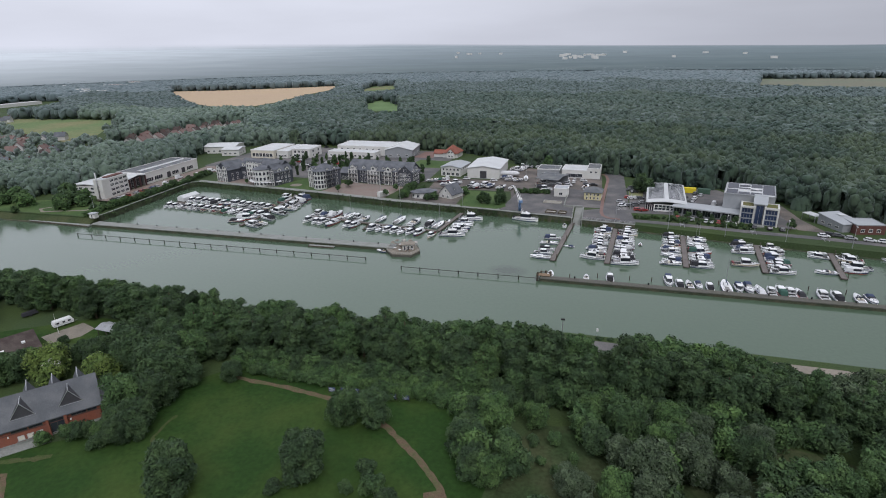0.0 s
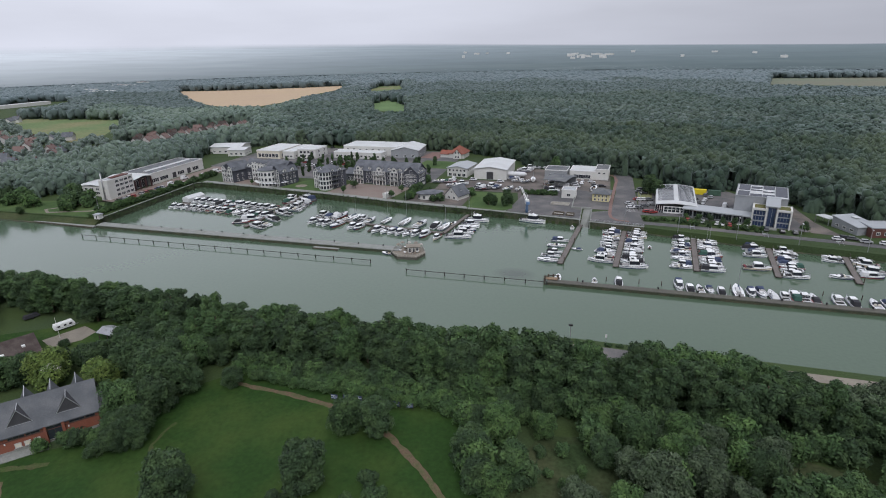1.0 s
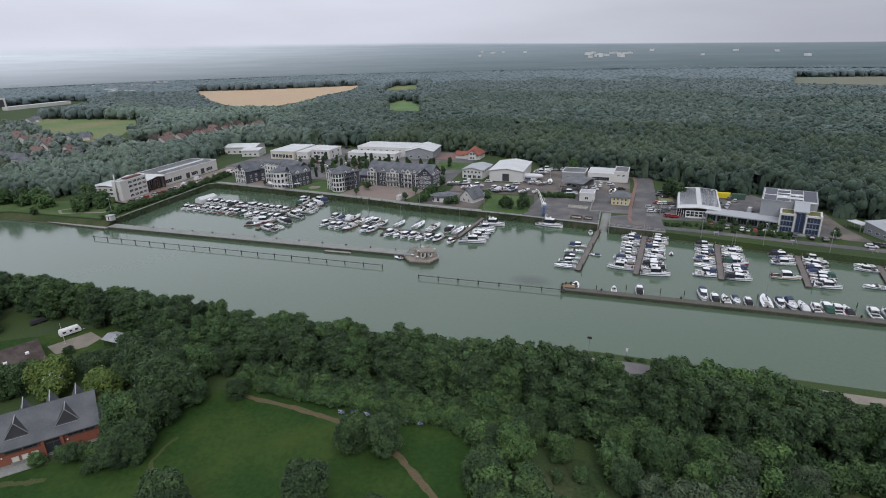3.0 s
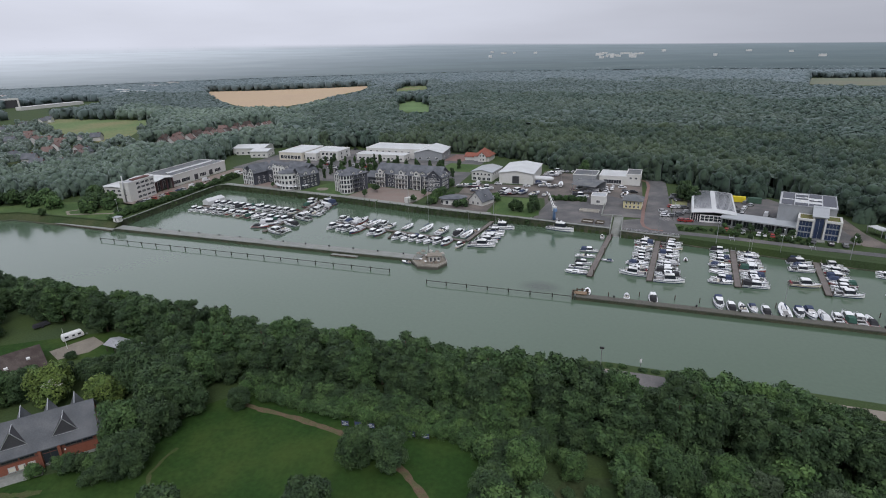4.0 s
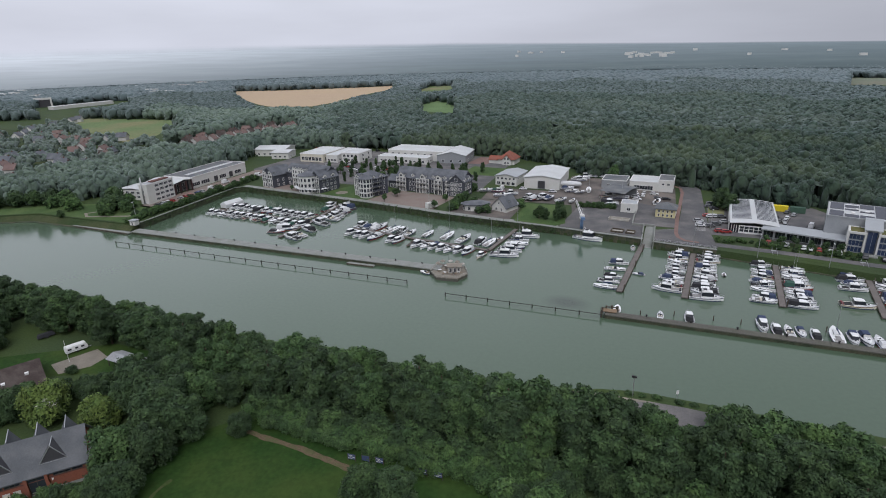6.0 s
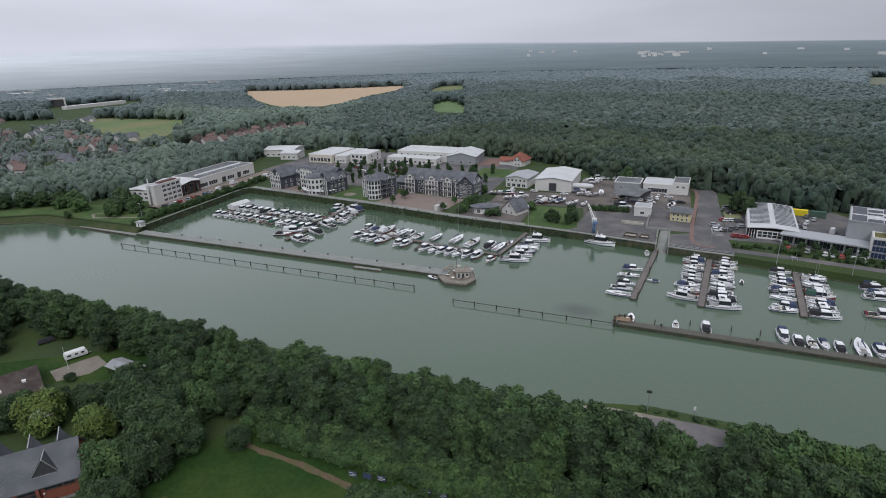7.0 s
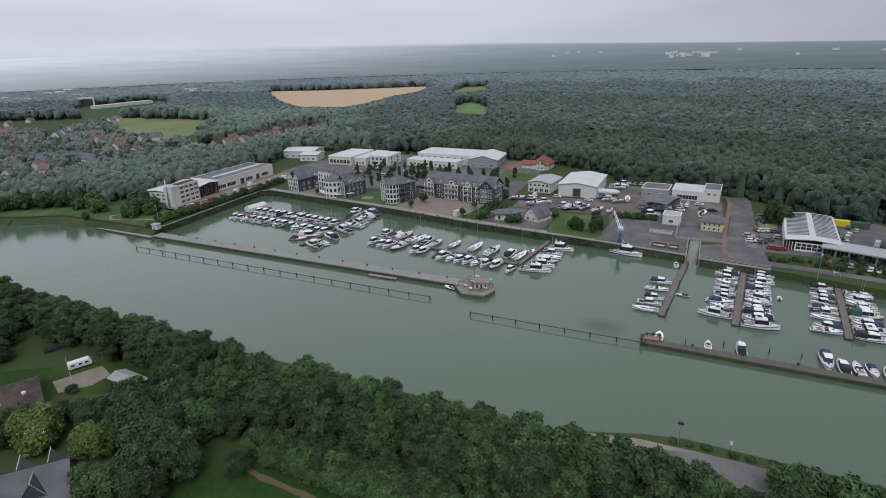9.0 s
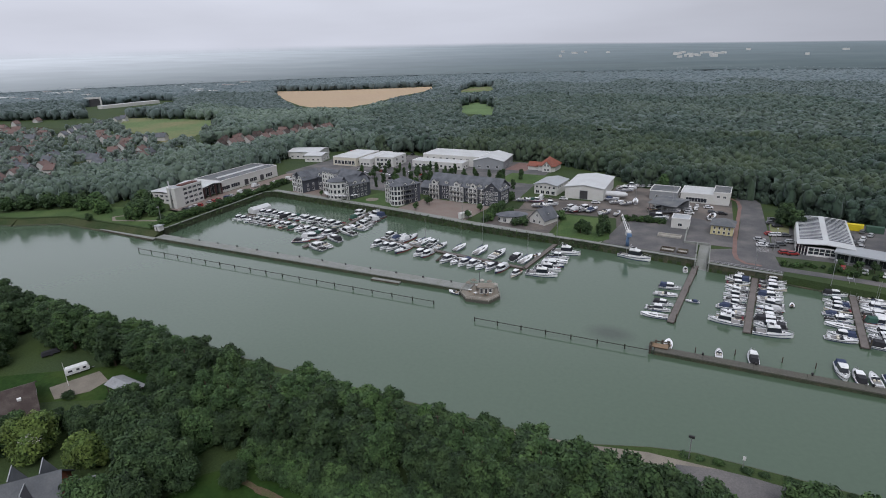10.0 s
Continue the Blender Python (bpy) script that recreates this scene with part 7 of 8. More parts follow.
for i in range(30):
    s = i / 29
    plant(rng.choice(FARBUSH), 19.5 + 46 * s + rng.uniform(-1, 1), 251.5 - 8.2 * s + rng.uniform(-2.4, 2.4), LAND, rng.uniform(0, 360), rng.uniform(0.35, 0.62), "low planted bush before the showroom", "bushes before the showroom")
for i in range(6):
    plant(rng.choice(SMALL), 36 + 4.6 * i, 253.0 - 1.1 * i + rng.uniform(-1, 1), LAND, rng.uniform(0, 360), rng.uniform(0.7, 0.95), "small tree before the glazed wing", "bushes before the showroom")
plant(SMALL[0], 79.5, 245.0, LAND, 0, 1.0, "small round tree beside the lane", "street trees")
for i in range(22):
    plant(rng.choice(FARBUSH), -40 + 1.05 * i, 284.5 + 0.1 * i + rng.uniform(-0.6, 0.6), LAND, rng.uniform(0, 360), rng.uniform(0.5, 0.8), "clipped bush in a yard hedge", "yard hedge") if i < 16 else None

# creepers and weeds hanging over the quay
g = np.random.default_rng(44)
vs = []
for (ax, ay), (bx, by), dens in zip(NORTH_BANK[6:11], NORTH_BANK[7:12], (9, 9, 10, 10, 14)):
    length = math.hypot(bx - ax, by - ay)
    n = int(length * dens)
    s, h = g.uniform(0, 1, n), g.uniform(0, 1, n) ** 0.7
    clump = 0.5 + 0.5 * np.sin(s * length * 0.35) * np.sin(s * length * 0.11 + 1)
    keep = g.uniform(0, 1, n) < 0.35 + 0.65 * clump
    s, h = s[keep], h[keep]
    n = len(s)
    nx, ny = (by - ay) / length, -(bx - ax) / length
    out = 0.5 + 0.5 * (1 - h) + g.uniform(-0.2, 0.3, n)
    c = np.stack([ax + (bx - ax) * s + nx * out, ay + (by - ay) * s + ny * out, 0.25 + 3.1 * h], axis=1)
    vs.append(c[:, None, :] + g.normal(size=(n, 3, 3)) * 0.30)
vs = np.concatenate(vs).reshape(-1, 3)
me = bpy.data.meshes.new("quay_creepers")
me.from_pydata(vs.tolist(), [], np.arange(len(vs)).reshape(-1, 3).tolist())
me.materials.append(LEAF_B)
me.update()
tagged(new("quay_creepers", me), "green creepers and weeds hanging over the quay", "creepers", kind="stuff")

# woods: one canopy of many crowns for each stretch
WHEAT_FIELD = [(-845, 957), (-737, 991), (-613, 1071), (-531, 1138), (-511, 1011), (-501, 883), (-477, 764), (-478, 705), (-535, 691), (-572, 711), (-663, 785)]
FIELD_W = [(-700, 497), (-716, 523), (-622, 532), (-539, 534), (-495, 464), (-467, 425), (-460, 385), (-525, 414), (-587, 435)]
FIELD_G = [(-325, 730), (-324, 814), (-287, 757), (-257, 708), (-244, 657), (-284, 664)]
FIELD_S = [(-436, 938), (-400, 1000), (-381, 1035), (-422, 1130), (-460, 1100)]
FIELD_E = [(263, 1150), (435, 1085), (600, 1270), (560, 1350), (301, 1333)]
for nm, poly, m, lb in (("wheat_field", WHEAT_FIELD, WHEAT, "ripe golden wheat field"), ("meadow_1", FIELD_W, MEADOW, "yellow-green mown meadow"), ("meadow_2", FIELD_G, CLEARING, "bright green clearing in the woods"),
                        ("meadow_3", FIELD_S, MEADOW, "pale green meadow behind the wheat"), ("meadow_4", FIELD_E, STUBBLE, "pale stubble field beyond the woods")):
    sheet(nm, poly, LAND + 0.06, m, lb, "field")
BUILT = [(-600, 60), (-400, 40), (700, 40), (700, 215), (300, 225), (170, 232), (122, 262), (92, 284), (66, 312), (36, 317), (16, 338), (-16, 346), (-50, 357), (-58, 374), (-94, 394), (-120, 402), (-146, 402),
         (-200, 404), (-262, 402), (-296, 388), (-292, 345), (-281, 312), (-284, 262), (-290, 236), (-300, 220), (-330, 204), (-352, 182), (-420, 158)]


def towards(poly, f):
    """The same outline with its corners drawn towards the camera, so that trees don't hide it."""
    return [(x * f, 10 + (y - 10) * f) for x, y in poly]


def canopy(name, n_var, sub, lobes, leaves, leaf, spacing, rr, hh, region, near, far_off, material, label, seed, keep=1.0, holes=(), zs=1.0, cut=-0.97, fringe=0.0, uneven=0.2, foot=-0.6):
    """One stuff mesh of many crowns: a lumpy body each, with leaf sprays standing out of it."""
    g = np.random.default_rng(seed)
    variants = []
    for i in range(n_var):
        bm = bmesh.new()
        off = Vector((i * 7.3, i * 3.1, 0))
        cen, rad = [Vector((0, 0, -0.1))], [0.80 if lobes else 1.0]
        for k in range(lobes):
            a, u = math.tau * (k * 0.618 + g.uniform(-0.1, 0.1)), (k + 0.5) / lobes
            z = -0.55 + 1.2 * u
            d = 0.62 * math.sqrt(max(0.04, 1 - z * z))
            cen.append(Vector((d * math.cos(a), d * math.sin(a), z))), rad.append(g.uniform(0.36, 0.56))
        for c, r in zip(cen, rad):
            made = bmesh.ops.create_icosphere(bm, subdivisions=sub, radius=r)["verts"]
            for v in made:
                q = v.co / r
                v.co = c + v.co * (1 + 0.36 * noise.noise(q * 1.7 + c * 3 + off) + 0.20 * noise.noise(q * 4.3 + c * 5 + off))
        bmesh.ops.delete(bm, geom=[v for v in bm.verts if v.co.z < cut], context="VERTS")
        bm.verts.index_update()
        vv, ff = np.array([v.co[:] for v in bm.verts]), [[v.index for v in f.verts] for f in bm.faces]
        bm.free()
        if leaves:
            d = g.normal(size=(leaves, 3))
            d /= np.linalg.norm(d, axis=1)[:, None]
            d[:, 2] = np.where(d[:, 2] < -0.4, -d[:, 2], d[:, 2])
            rr_, cc_ = np.array(rad), np.array([c[:] for c in cen])
            pick = g.choice(len(rad), leaves, p=rr_ ** 2 / (rr_ ** 2).sum())
            p = cc_[pick] + d * (rr_[pick] * g.uniform(0.90, 1.20, leaves))[:, None]
            nrm = d + g.normal(size=(leaves, 3)) * 0.32
            nrm /= np.linalg.norm(nrm, axis=1)[:, None]
            t = np.cross(nrm, g.normal(size=(leaves, 3)))
            t /= np.linalg.norm(t, axis=1)[:, None]
            b = np.cross(nrm, t)
            s = (leaf * g.uniform(0.6, 1.4, leaves))[:, None]
            lv = np.stack([p - t * s * 0.6 - b * s * 0.6, p + t * s * 0.6 - b * s * 0.6, p + b * s], axis=1).reshape(-1, 3)
            ff = ff + (np.arange(3 * leaves).reshape(-1, 3) + len(vv)).tolist()
            vv = np.concatenate([vv, lv])
        variants.append((vv, ff))
    vs, fs, base = [], [], 0
    x0, x1, y0, y1 = region
    for gy in np.arange(y0, y1, spacing):
        for gx in np.arange(x0, x1, spacing):
            x, y = gx + g.uniform(-0.45, 0.45) * spacing, gy + g.uniform(-0.45, 0.45) * spacing
            d = math.hypot(x, y - 15)
            u, pick, var = g.uniform(), int(g.integers(n_var)), g.uniform(0.75, 1.3)
            a, tall = g.uniform(0, math.tau), g.uniform(1 - uneven, 1 + uneven)
            d *= 1 + 0.16 * noise.noise(Vector((x * 0.011, y * 0.011, 2.0)))
            if not near <= d < far_off or not -2.35 * y - 60 < x < 0.52 * y + 90 or u > keep:
                continue
            if fringe and not any(inside(x + ox, y + oy, BUILT) for ox, oy in ((fringe, 0), (-fringe, 0), (0, fringe), (0, -fringe))):
                continue
            if inside(x, y, BUILT) or any(inside(x, y, h) for h in holes):
                continue
            vv, ff = variants[pick]
            r = rr * var
            ca, sa = math.cos(a) * r, math.sin(a) * r
            zc = hh * tall
            q = np.empty_like(vv)
            skirt = np.where(vv[:, 2] < -0.3, np.minimum(1.5, 0.954 / np.sqrt(np.maximum(0.30, 1 - vv[:, 2] ** 2))), 1.0)     # lower crown widened to close the dark gaps seen beneath
            q[:, 0] = (vv[:, 0] * ca - vv[:, 1] * sa) * skirt + x
            q[:, 1] = (vv[:, 0] * sa + vv[:, 1] * ca) * skirt + y
            mid = max(zc - r * zs * 0.97, 0.5)      # the lower half reaches down towards the ground
            q[:, 2] = np.where(vv[:, 2] < 0, vv[:, 2] * max(r * zs, mid), vv[:, 2] * r * zs) + LAND + mid
            q[:, 2] = np.where(vv[:, 2] < foot, LAND - 0.3, q[:, 2])
            vs.append(q)
            fs.extend([[i + base for i in f] for f in ff])
            base += len(vv)
    me = bpy.data.meshes.new(name)
    me.from_pydata(np.concatenate(vs).tolist(), [], fs)
    me.materials.append(material)
    me.polygons.foreach_set("use_smooth", [True] * len(fs))
    me.update()
    return tagged(new(name, me), label, "woods", kind="stuff")


CLEAR = [WHEAT_FIELD, FIELD_W, FIELD_G, FIELD_S, FIELD_E]
CLEAR = CLEAR + [towards(q, f) for q in CLEAR for f in (0.94, 0.88, 0.83)]
STREETS = [[(-412, 366), (-360, 362), (-340, 500), (-385, 512)]]
STREETS = STREETS + [towards(STREETS[0], f) for f in (0.95, 0.92)]
TOWN_AREA = [(-360, 170), (-352, 250), (-352, 330), (-440, 400), (-600, 440), (-720, 520), (-900, 420), (-900, 200)]
WORKS = [(-930, 590), (-840, 580), (-800, 640), (-850, 740), (-930, 740)]
CLEAR = CLEAR + [WORKS] + [towards(WORKS, f) for f in (0.95, 0.9, 0.86)]
def understorey(name, region, cell, height, near, far_off, material, label, holes):
    """The lower crowns that close the gaps between the tall ones: a lumpy sheet well below the tops, clear of the woods' edges."""
    x0, x1, y0, y1 = region
    xs, ys = np.arange(x0, x1, cell), np.arange(y0, y1, cell)
    ok = np.zeros((len(xs), len(ys)), bool)
    for i, x in enumerate(xs):
        for j, y in enumerate(ys):
            d = math.hypot(x, y - 15)
            ok[i, j] = near <= d < far_off and -2.35 * y - 60 < x < 0.52 * y + 90 and not inside(x, y, BUILT) and not any(inside(x, y, h) for h in holes)
    full = ok.copy()
    for dx, dy in ((1, 0), (-1, 0), (0, 1), (0, -1)):
        full &= np.roll(ok, (dx, dy), (0, 1))
    full[0], full[-1], full[:, 0], full[:, -1] = False, False, False, False
    index, vs, fs = {}, [], []
    for i, j in np.argwhere(full):
        x, y = xs[i], ys[j]
        index[i, j] = len(vs)
        vs.append((x + 0.3 * cell * noise.noise(Vector((x, y, 1.0))), y + 0.3 * cell * noise.noise(Vector((x, y, 5.0))), LAND + height * (1 + 0.30 * noise.noise(Vector((x * 0.19, y * 0.19, 3.0))))))
    for i, j in index:
        q = [index.get(k) for k in ((i, j), (i + 1, j), (i + 1, j + 1), (i, j + 1))]
        if None not in q:
            fs.append(q)
    me = bpy.data.meshes.new(name)
    me.from_pydata(vs, [], fs)
    me.materials.append(material)
    me.polygons.foreach_set("use_smooth", [True] * len(fs))
    me.update()
    return tagged(new(name, me), label, "woods", kind="stuff")


HOLES = CLEAR + STREETS + [TOWN_AREA]
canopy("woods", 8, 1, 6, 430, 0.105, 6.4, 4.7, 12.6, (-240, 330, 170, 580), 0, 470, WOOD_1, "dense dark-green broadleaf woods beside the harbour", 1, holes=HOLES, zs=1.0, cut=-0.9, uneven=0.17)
canopy("hazed_woods", 8, 1, 6, 330, 0.12, 6.4, 4.7, 12.6, (-662, -240, 170, 580), 0, 470, WOOD_W, "woods behind the hall, foliage paled to imitate haze", 21, holes=HOLES, zs=1.0, cut=-0.9, uneven=0.17)
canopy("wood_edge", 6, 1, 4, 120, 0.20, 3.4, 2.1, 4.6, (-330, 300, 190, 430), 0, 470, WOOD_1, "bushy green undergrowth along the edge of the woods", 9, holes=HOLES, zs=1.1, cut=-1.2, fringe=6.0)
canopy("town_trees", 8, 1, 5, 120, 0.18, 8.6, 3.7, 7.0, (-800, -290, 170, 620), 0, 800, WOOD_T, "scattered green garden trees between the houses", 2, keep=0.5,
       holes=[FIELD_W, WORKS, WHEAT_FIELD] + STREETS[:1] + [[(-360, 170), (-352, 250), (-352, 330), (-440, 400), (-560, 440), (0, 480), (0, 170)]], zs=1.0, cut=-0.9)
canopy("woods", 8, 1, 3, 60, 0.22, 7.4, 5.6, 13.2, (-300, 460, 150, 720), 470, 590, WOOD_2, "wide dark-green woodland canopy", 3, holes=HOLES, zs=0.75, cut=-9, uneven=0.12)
canopy("hazed_woods", 8, 1, 3, 60, 0.22, 7.4, 5.6, 13.2, (-1500, -300, 150, 720), 470, 590, WOOD_W, "woods beyond the town, foliage paled to imitate haze", 23, holes=HOLES, zs=0.75, cut=-9, uneven=0.12)
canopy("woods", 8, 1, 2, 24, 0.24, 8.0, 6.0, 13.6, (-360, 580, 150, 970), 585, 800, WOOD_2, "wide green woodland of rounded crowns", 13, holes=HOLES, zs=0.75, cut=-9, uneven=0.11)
canopy("hazed_woods", 8, 1, 2, 24, 0.24, 8.0, 6.0, 13.6, (-1400, -360, 150, 970), 585, 800, WOOD_W, "woodland of rounded crowns, foliage paled to imitate haze", 24, holes=HOLES, zs=0.75, cut=-9, uneven=0.11)
canopy("woods", 8, 1, 2, 14, 0.26, 8.8, 6.6, 13.8, (-1700, 760, 150, 1300), 790, 1085, WOOD_2B, "wide woodland of rounded crowns, tinted blue-green for haze", 6, holes=HOLES, zs=0.62, cut=-9, uneven=0.09, foot=-0.5)
canopy("woods", 8, 1, 1, 0, 0, 11.5, 8.8, 14.2, (-2200, 1060, 150, 1900), 1070, 1600, WOOD_3, "distant woodland of soft crowns, tinted blue-green for haze", 8, holes=CLEAR, zs=0.55, cut=-9, uneven=0.08, foot=-0.45)
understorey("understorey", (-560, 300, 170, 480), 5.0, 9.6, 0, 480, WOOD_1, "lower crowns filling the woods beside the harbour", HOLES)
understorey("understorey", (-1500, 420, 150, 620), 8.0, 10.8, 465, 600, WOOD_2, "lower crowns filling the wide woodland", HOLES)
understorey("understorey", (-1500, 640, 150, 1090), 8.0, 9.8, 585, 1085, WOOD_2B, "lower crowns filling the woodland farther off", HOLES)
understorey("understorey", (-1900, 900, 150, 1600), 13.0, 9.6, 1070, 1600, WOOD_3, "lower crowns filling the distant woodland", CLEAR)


# the plain at the horizon, far beyond everything else: woods and pale fields that fade into painted grey haze
bm = bmesh.new()
fade, west, clear = (bm.verts.layers.float.new(k) for k in ("fade", "west", "clear"))
rows = [(1500 + 3200 * (i / 26) ** 1.35, 0.0, 0.0) for i in range(27)] + [(4702, 0.25, 0.15), (4704, 0.5, 0.4), (4706, 0.75, 0.75), (4708, 1.0, 1.0)]
prev = None
for d, up, gone in rows:
    ring = []
    for i in range(241):
        a = -100 + 160 * i / 240
        soft = float(np.interp(a, (-60, -30, -5, 15), (70, 42, 16, 9)))
        z = plain_height(d, a) + (up - 0.35) * soft * (1 if up else 0)
        if up == 0 and d > 2300:
            z += 2.5 * noise.noise(Vector((a * 0.9, d * 0.004, 0))) + (0.35 * -soft if d > 4690 else 0)
        v = bm.verts.new((d * math.sin(radians(a)), 15 + d * math.cos(radians(a)), z))
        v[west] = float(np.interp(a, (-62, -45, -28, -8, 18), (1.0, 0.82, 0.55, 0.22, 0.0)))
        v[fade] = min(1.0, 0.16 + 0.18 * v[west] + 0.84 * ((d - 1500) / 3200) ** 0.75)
        v[clear] = gone
        ring.append(v)
    if prev:
        for k in range(240):
            bm.faces.new((prev[k], prev[k + 1], ring[k + 1], ring[k]))
    prev = ring
PLAIN = mat("haze_glow_plain", (0.076, 0.106, 0.108), 0.95, var=0.22, s1=0.0022, s2=0.012, bump=0.0, col2=(0.092, 0.120, 0.118), spec=0.05)
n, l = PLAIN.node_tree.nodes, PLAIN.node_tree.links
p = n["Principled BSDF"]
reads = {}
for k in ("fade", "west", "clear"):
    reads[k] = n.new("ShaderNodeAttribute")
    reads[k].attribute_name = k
# haze painted as emission: stronger with distance, paler towards the west
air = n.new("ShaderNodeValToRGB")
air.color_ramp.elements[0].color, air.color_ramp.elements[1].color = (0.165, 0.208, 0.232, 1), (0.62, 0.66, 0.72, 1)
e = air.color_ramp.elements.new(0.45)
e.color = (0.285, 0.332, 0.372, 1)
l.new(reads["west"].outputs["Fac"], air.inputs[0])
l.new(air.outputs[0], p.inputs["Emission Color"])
strips, stretch, lift, glow = (n.new("ShaderNode" + k) for k in ("TexNoise", "Mapping", "MapRange", "Math"))     # strips vary the painted haze glow, as woods and fields would
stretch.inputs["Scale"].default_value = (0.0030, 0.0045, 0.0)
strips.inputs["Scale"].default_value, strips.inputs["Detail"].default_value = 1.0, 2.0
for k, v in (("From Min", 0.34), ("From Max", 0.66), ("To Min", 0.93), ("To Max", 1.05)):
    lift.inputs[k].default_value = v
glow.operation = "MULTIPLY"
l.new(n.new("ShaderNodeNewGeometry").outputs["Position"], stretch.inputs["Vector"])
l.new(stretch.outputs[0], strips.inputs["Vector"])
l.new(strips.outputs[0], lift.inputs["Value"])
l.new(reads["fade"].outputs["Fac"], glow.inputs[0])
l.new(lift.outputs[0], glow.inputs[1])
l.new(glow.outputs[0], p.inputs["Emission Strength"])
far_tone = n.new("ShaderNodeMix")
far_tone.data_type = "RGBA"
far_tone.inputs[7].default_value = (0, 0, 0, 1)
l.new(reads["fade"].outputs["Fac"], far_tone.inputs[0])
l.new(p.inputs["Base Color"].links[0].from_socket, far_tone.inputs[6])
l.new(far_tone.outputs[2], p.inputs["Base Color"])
air_gap, mixed = n.new("ShaderNodeBsdfTransparent"), n.new("ShaderNodeMixShader")
l.new(reads["clear"].outputs["Fac"], mixed.inputs[0])
l.new(p.outputs[0], mixed.inputs[1])
l.new(air_gap.outputs[0], mixed.inputs[2])
l.new(mixed.outputs[0], n["Material Output"].inputs["Surface"])
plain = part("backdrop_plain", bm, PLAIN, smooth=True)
tagged(plain, "wide wooded plain with grey haze painted as glow at the horizon", "backdrop", kind="structure")


# ---- vehicles, crane, lamps and small things ----
def paint(name, col, rough=0.3):
    return mat(name, col, rough, var=0.06, s1=1.0, s2=6.0, bump=0.02, local=True)


PAINTS = [(paint("white_car_paint", (0.62, 0.63, 0.64)), "white"), (paint("silver_car_paint", (0.34, 0.35, 0.36)), "silver"), (paint("black_car_paint", (0.02, 0.02, 0.023)), "black"),
          (paint("red_car_paint", (0.27, 0.026, 0.022)), "red"), (paint("blue_car_paint", (0.03, 0.06, 0.16)), "blue"), (paint("grey_car_paint", (0.10, 0.105, 0.11)), "grey")]
wheel_bm = bmesh.new()
bmesh.ops.create_cone(wheel_bm, cap_ends=True, segments=12, radius1=0.32, radius2=0.32, depth=0.22, matrix=Matrix.Rotation(radians(90), 4, "X"))
WHEEL = bpy.data.meshes.new("wheel")
wheel_bm.to_mesh(WHEEL), wheel_bm.free()
WHEEL.materials.append(RUBBER)



def car(kind, material, colour):
    """Front towards +x, wheels on z = 0."""
    t = thing("van" if kind == "van" else "car", pose(0, 0, -60), "parked %s %s" % (colour, "delivery van with tall body" if kind == "van" else "family car with dark windows"), "van" if kind == "van" else "car", "parked vehicles")
    L, W, hood, roof = (5.2, 1.9, 1.15, 2.3) if kind == "van" else (4.3, 1.75, 0.88, 1.45)
    bm = bmesh.new()
    prof = [(-L / 2, 0.35), (-L / 2 + 0.05, hood), (L * 0.28, hood), (L / 2 - 0.15, hood - 0.14), (L / 2, 0.55), (L / 2 - 0.1, 0.3)]
    loft(bm, [[(x, y, z) for x, z in prof] for y in (-W / 2, W / 2)])
    bmesh.ops.bevel(bm, geom=bm.edges[:], offset=0.06, segments=1, affect="EDGES")
    body = part("body", bm, material, t)
    a = (-L / 2 + 0.15, L * 0.24, W * 0.47, W * 0.47, hood - 0.02, roof, 0.1 if kind == "van" else 0.45, 0.6 if kind == "van" else 0.75, 0.84)
    bm = bmesh.new()
    lifted(bm, *a)
    part("cabin", bm, material, body)
    bm = bmesh.new()
    if kind == "van":
        band(bm, L * 0.02, L * 0.245, W * 0.47, W * 0.47, hood, roof, 0.0, 0.6, 0.84, 0.2, 0.75)
    else:
        band(bm, *a, 0.18, 0.86)
    part("window_band", bm, SMOKED, body)
    for x in (-L * 0.30, L * 0.30):
        for y in (-W * 0.46, W * 0.46):
            shared("wheel", WHEEL, None, t, m=pose(x, y, 0.32))
    return t


CARS = [car("car", m, c) for m, c in PAINTS] + [car("van", PAINTS[0][0], "white"), car("van", PAINTS[1][0], "silver")]
rng = random.Random(77)
used = set()


def park(x, y, rz, k=None, z=LAND + 0.12):
    k = rng.choice((0, 0, 1, 1, 2, 5, 5, 4, 3)) if k is None else k
    m = pose(x, y, z, 0, 0, rz + rng.uniform(-4, 4))
    if k not in used:
        used.add(k)
        CARS[k].matrix_basis = m
    else:
        copy_thing(CARS[k], m)


for i in range(11):
    if i not in (4, 8):
        park(-247.5 + 0.1 * i, 225 + 3.0 * i, 175, 3 if i == 7 else None)
for x, y, r, k in ((-246, 262, 100, 6), (-244.5, 268, 95, 0), (-250, 278, 90, 6), (-246, 290, 85, None), (-243, 300, 60, 6), (-240, 306, 60, None)):
    park(x, y, r, k)
for x, y, k in ((47.9, 249.6, 0), (49.9, 249.2, 0), (55.9, 247.6, 0), (58.5, 247.0, 0), (52.6, 248.6, 3), (36.5, 252.4, 3), (66, 245.4, 5), (71.5, 244.2, 2), (76, 243.4, 5), (42.5, 251.0, 1)):
    park(x, y, 80, k)
for x, y, k in ((16.6, 284.3, 3), (17.9, 283.6, 0), (20.0, 284.2, 0), (22.2, 284.5, 5), (23.2, 276.5, 1), (12.6, 275.2, 1), (13.2, 268.2, 0), (13.6, 270.6, 1), (19.4, 272.0, 5), (20.2, 262.4, 3), (22.6, 262.0, 3),
                (18, 301, 5), (20, 297, 2), (19, 306, 5), (17, 268.5, None)):
    park(x, y, 20 if x > 15 else 5, k)
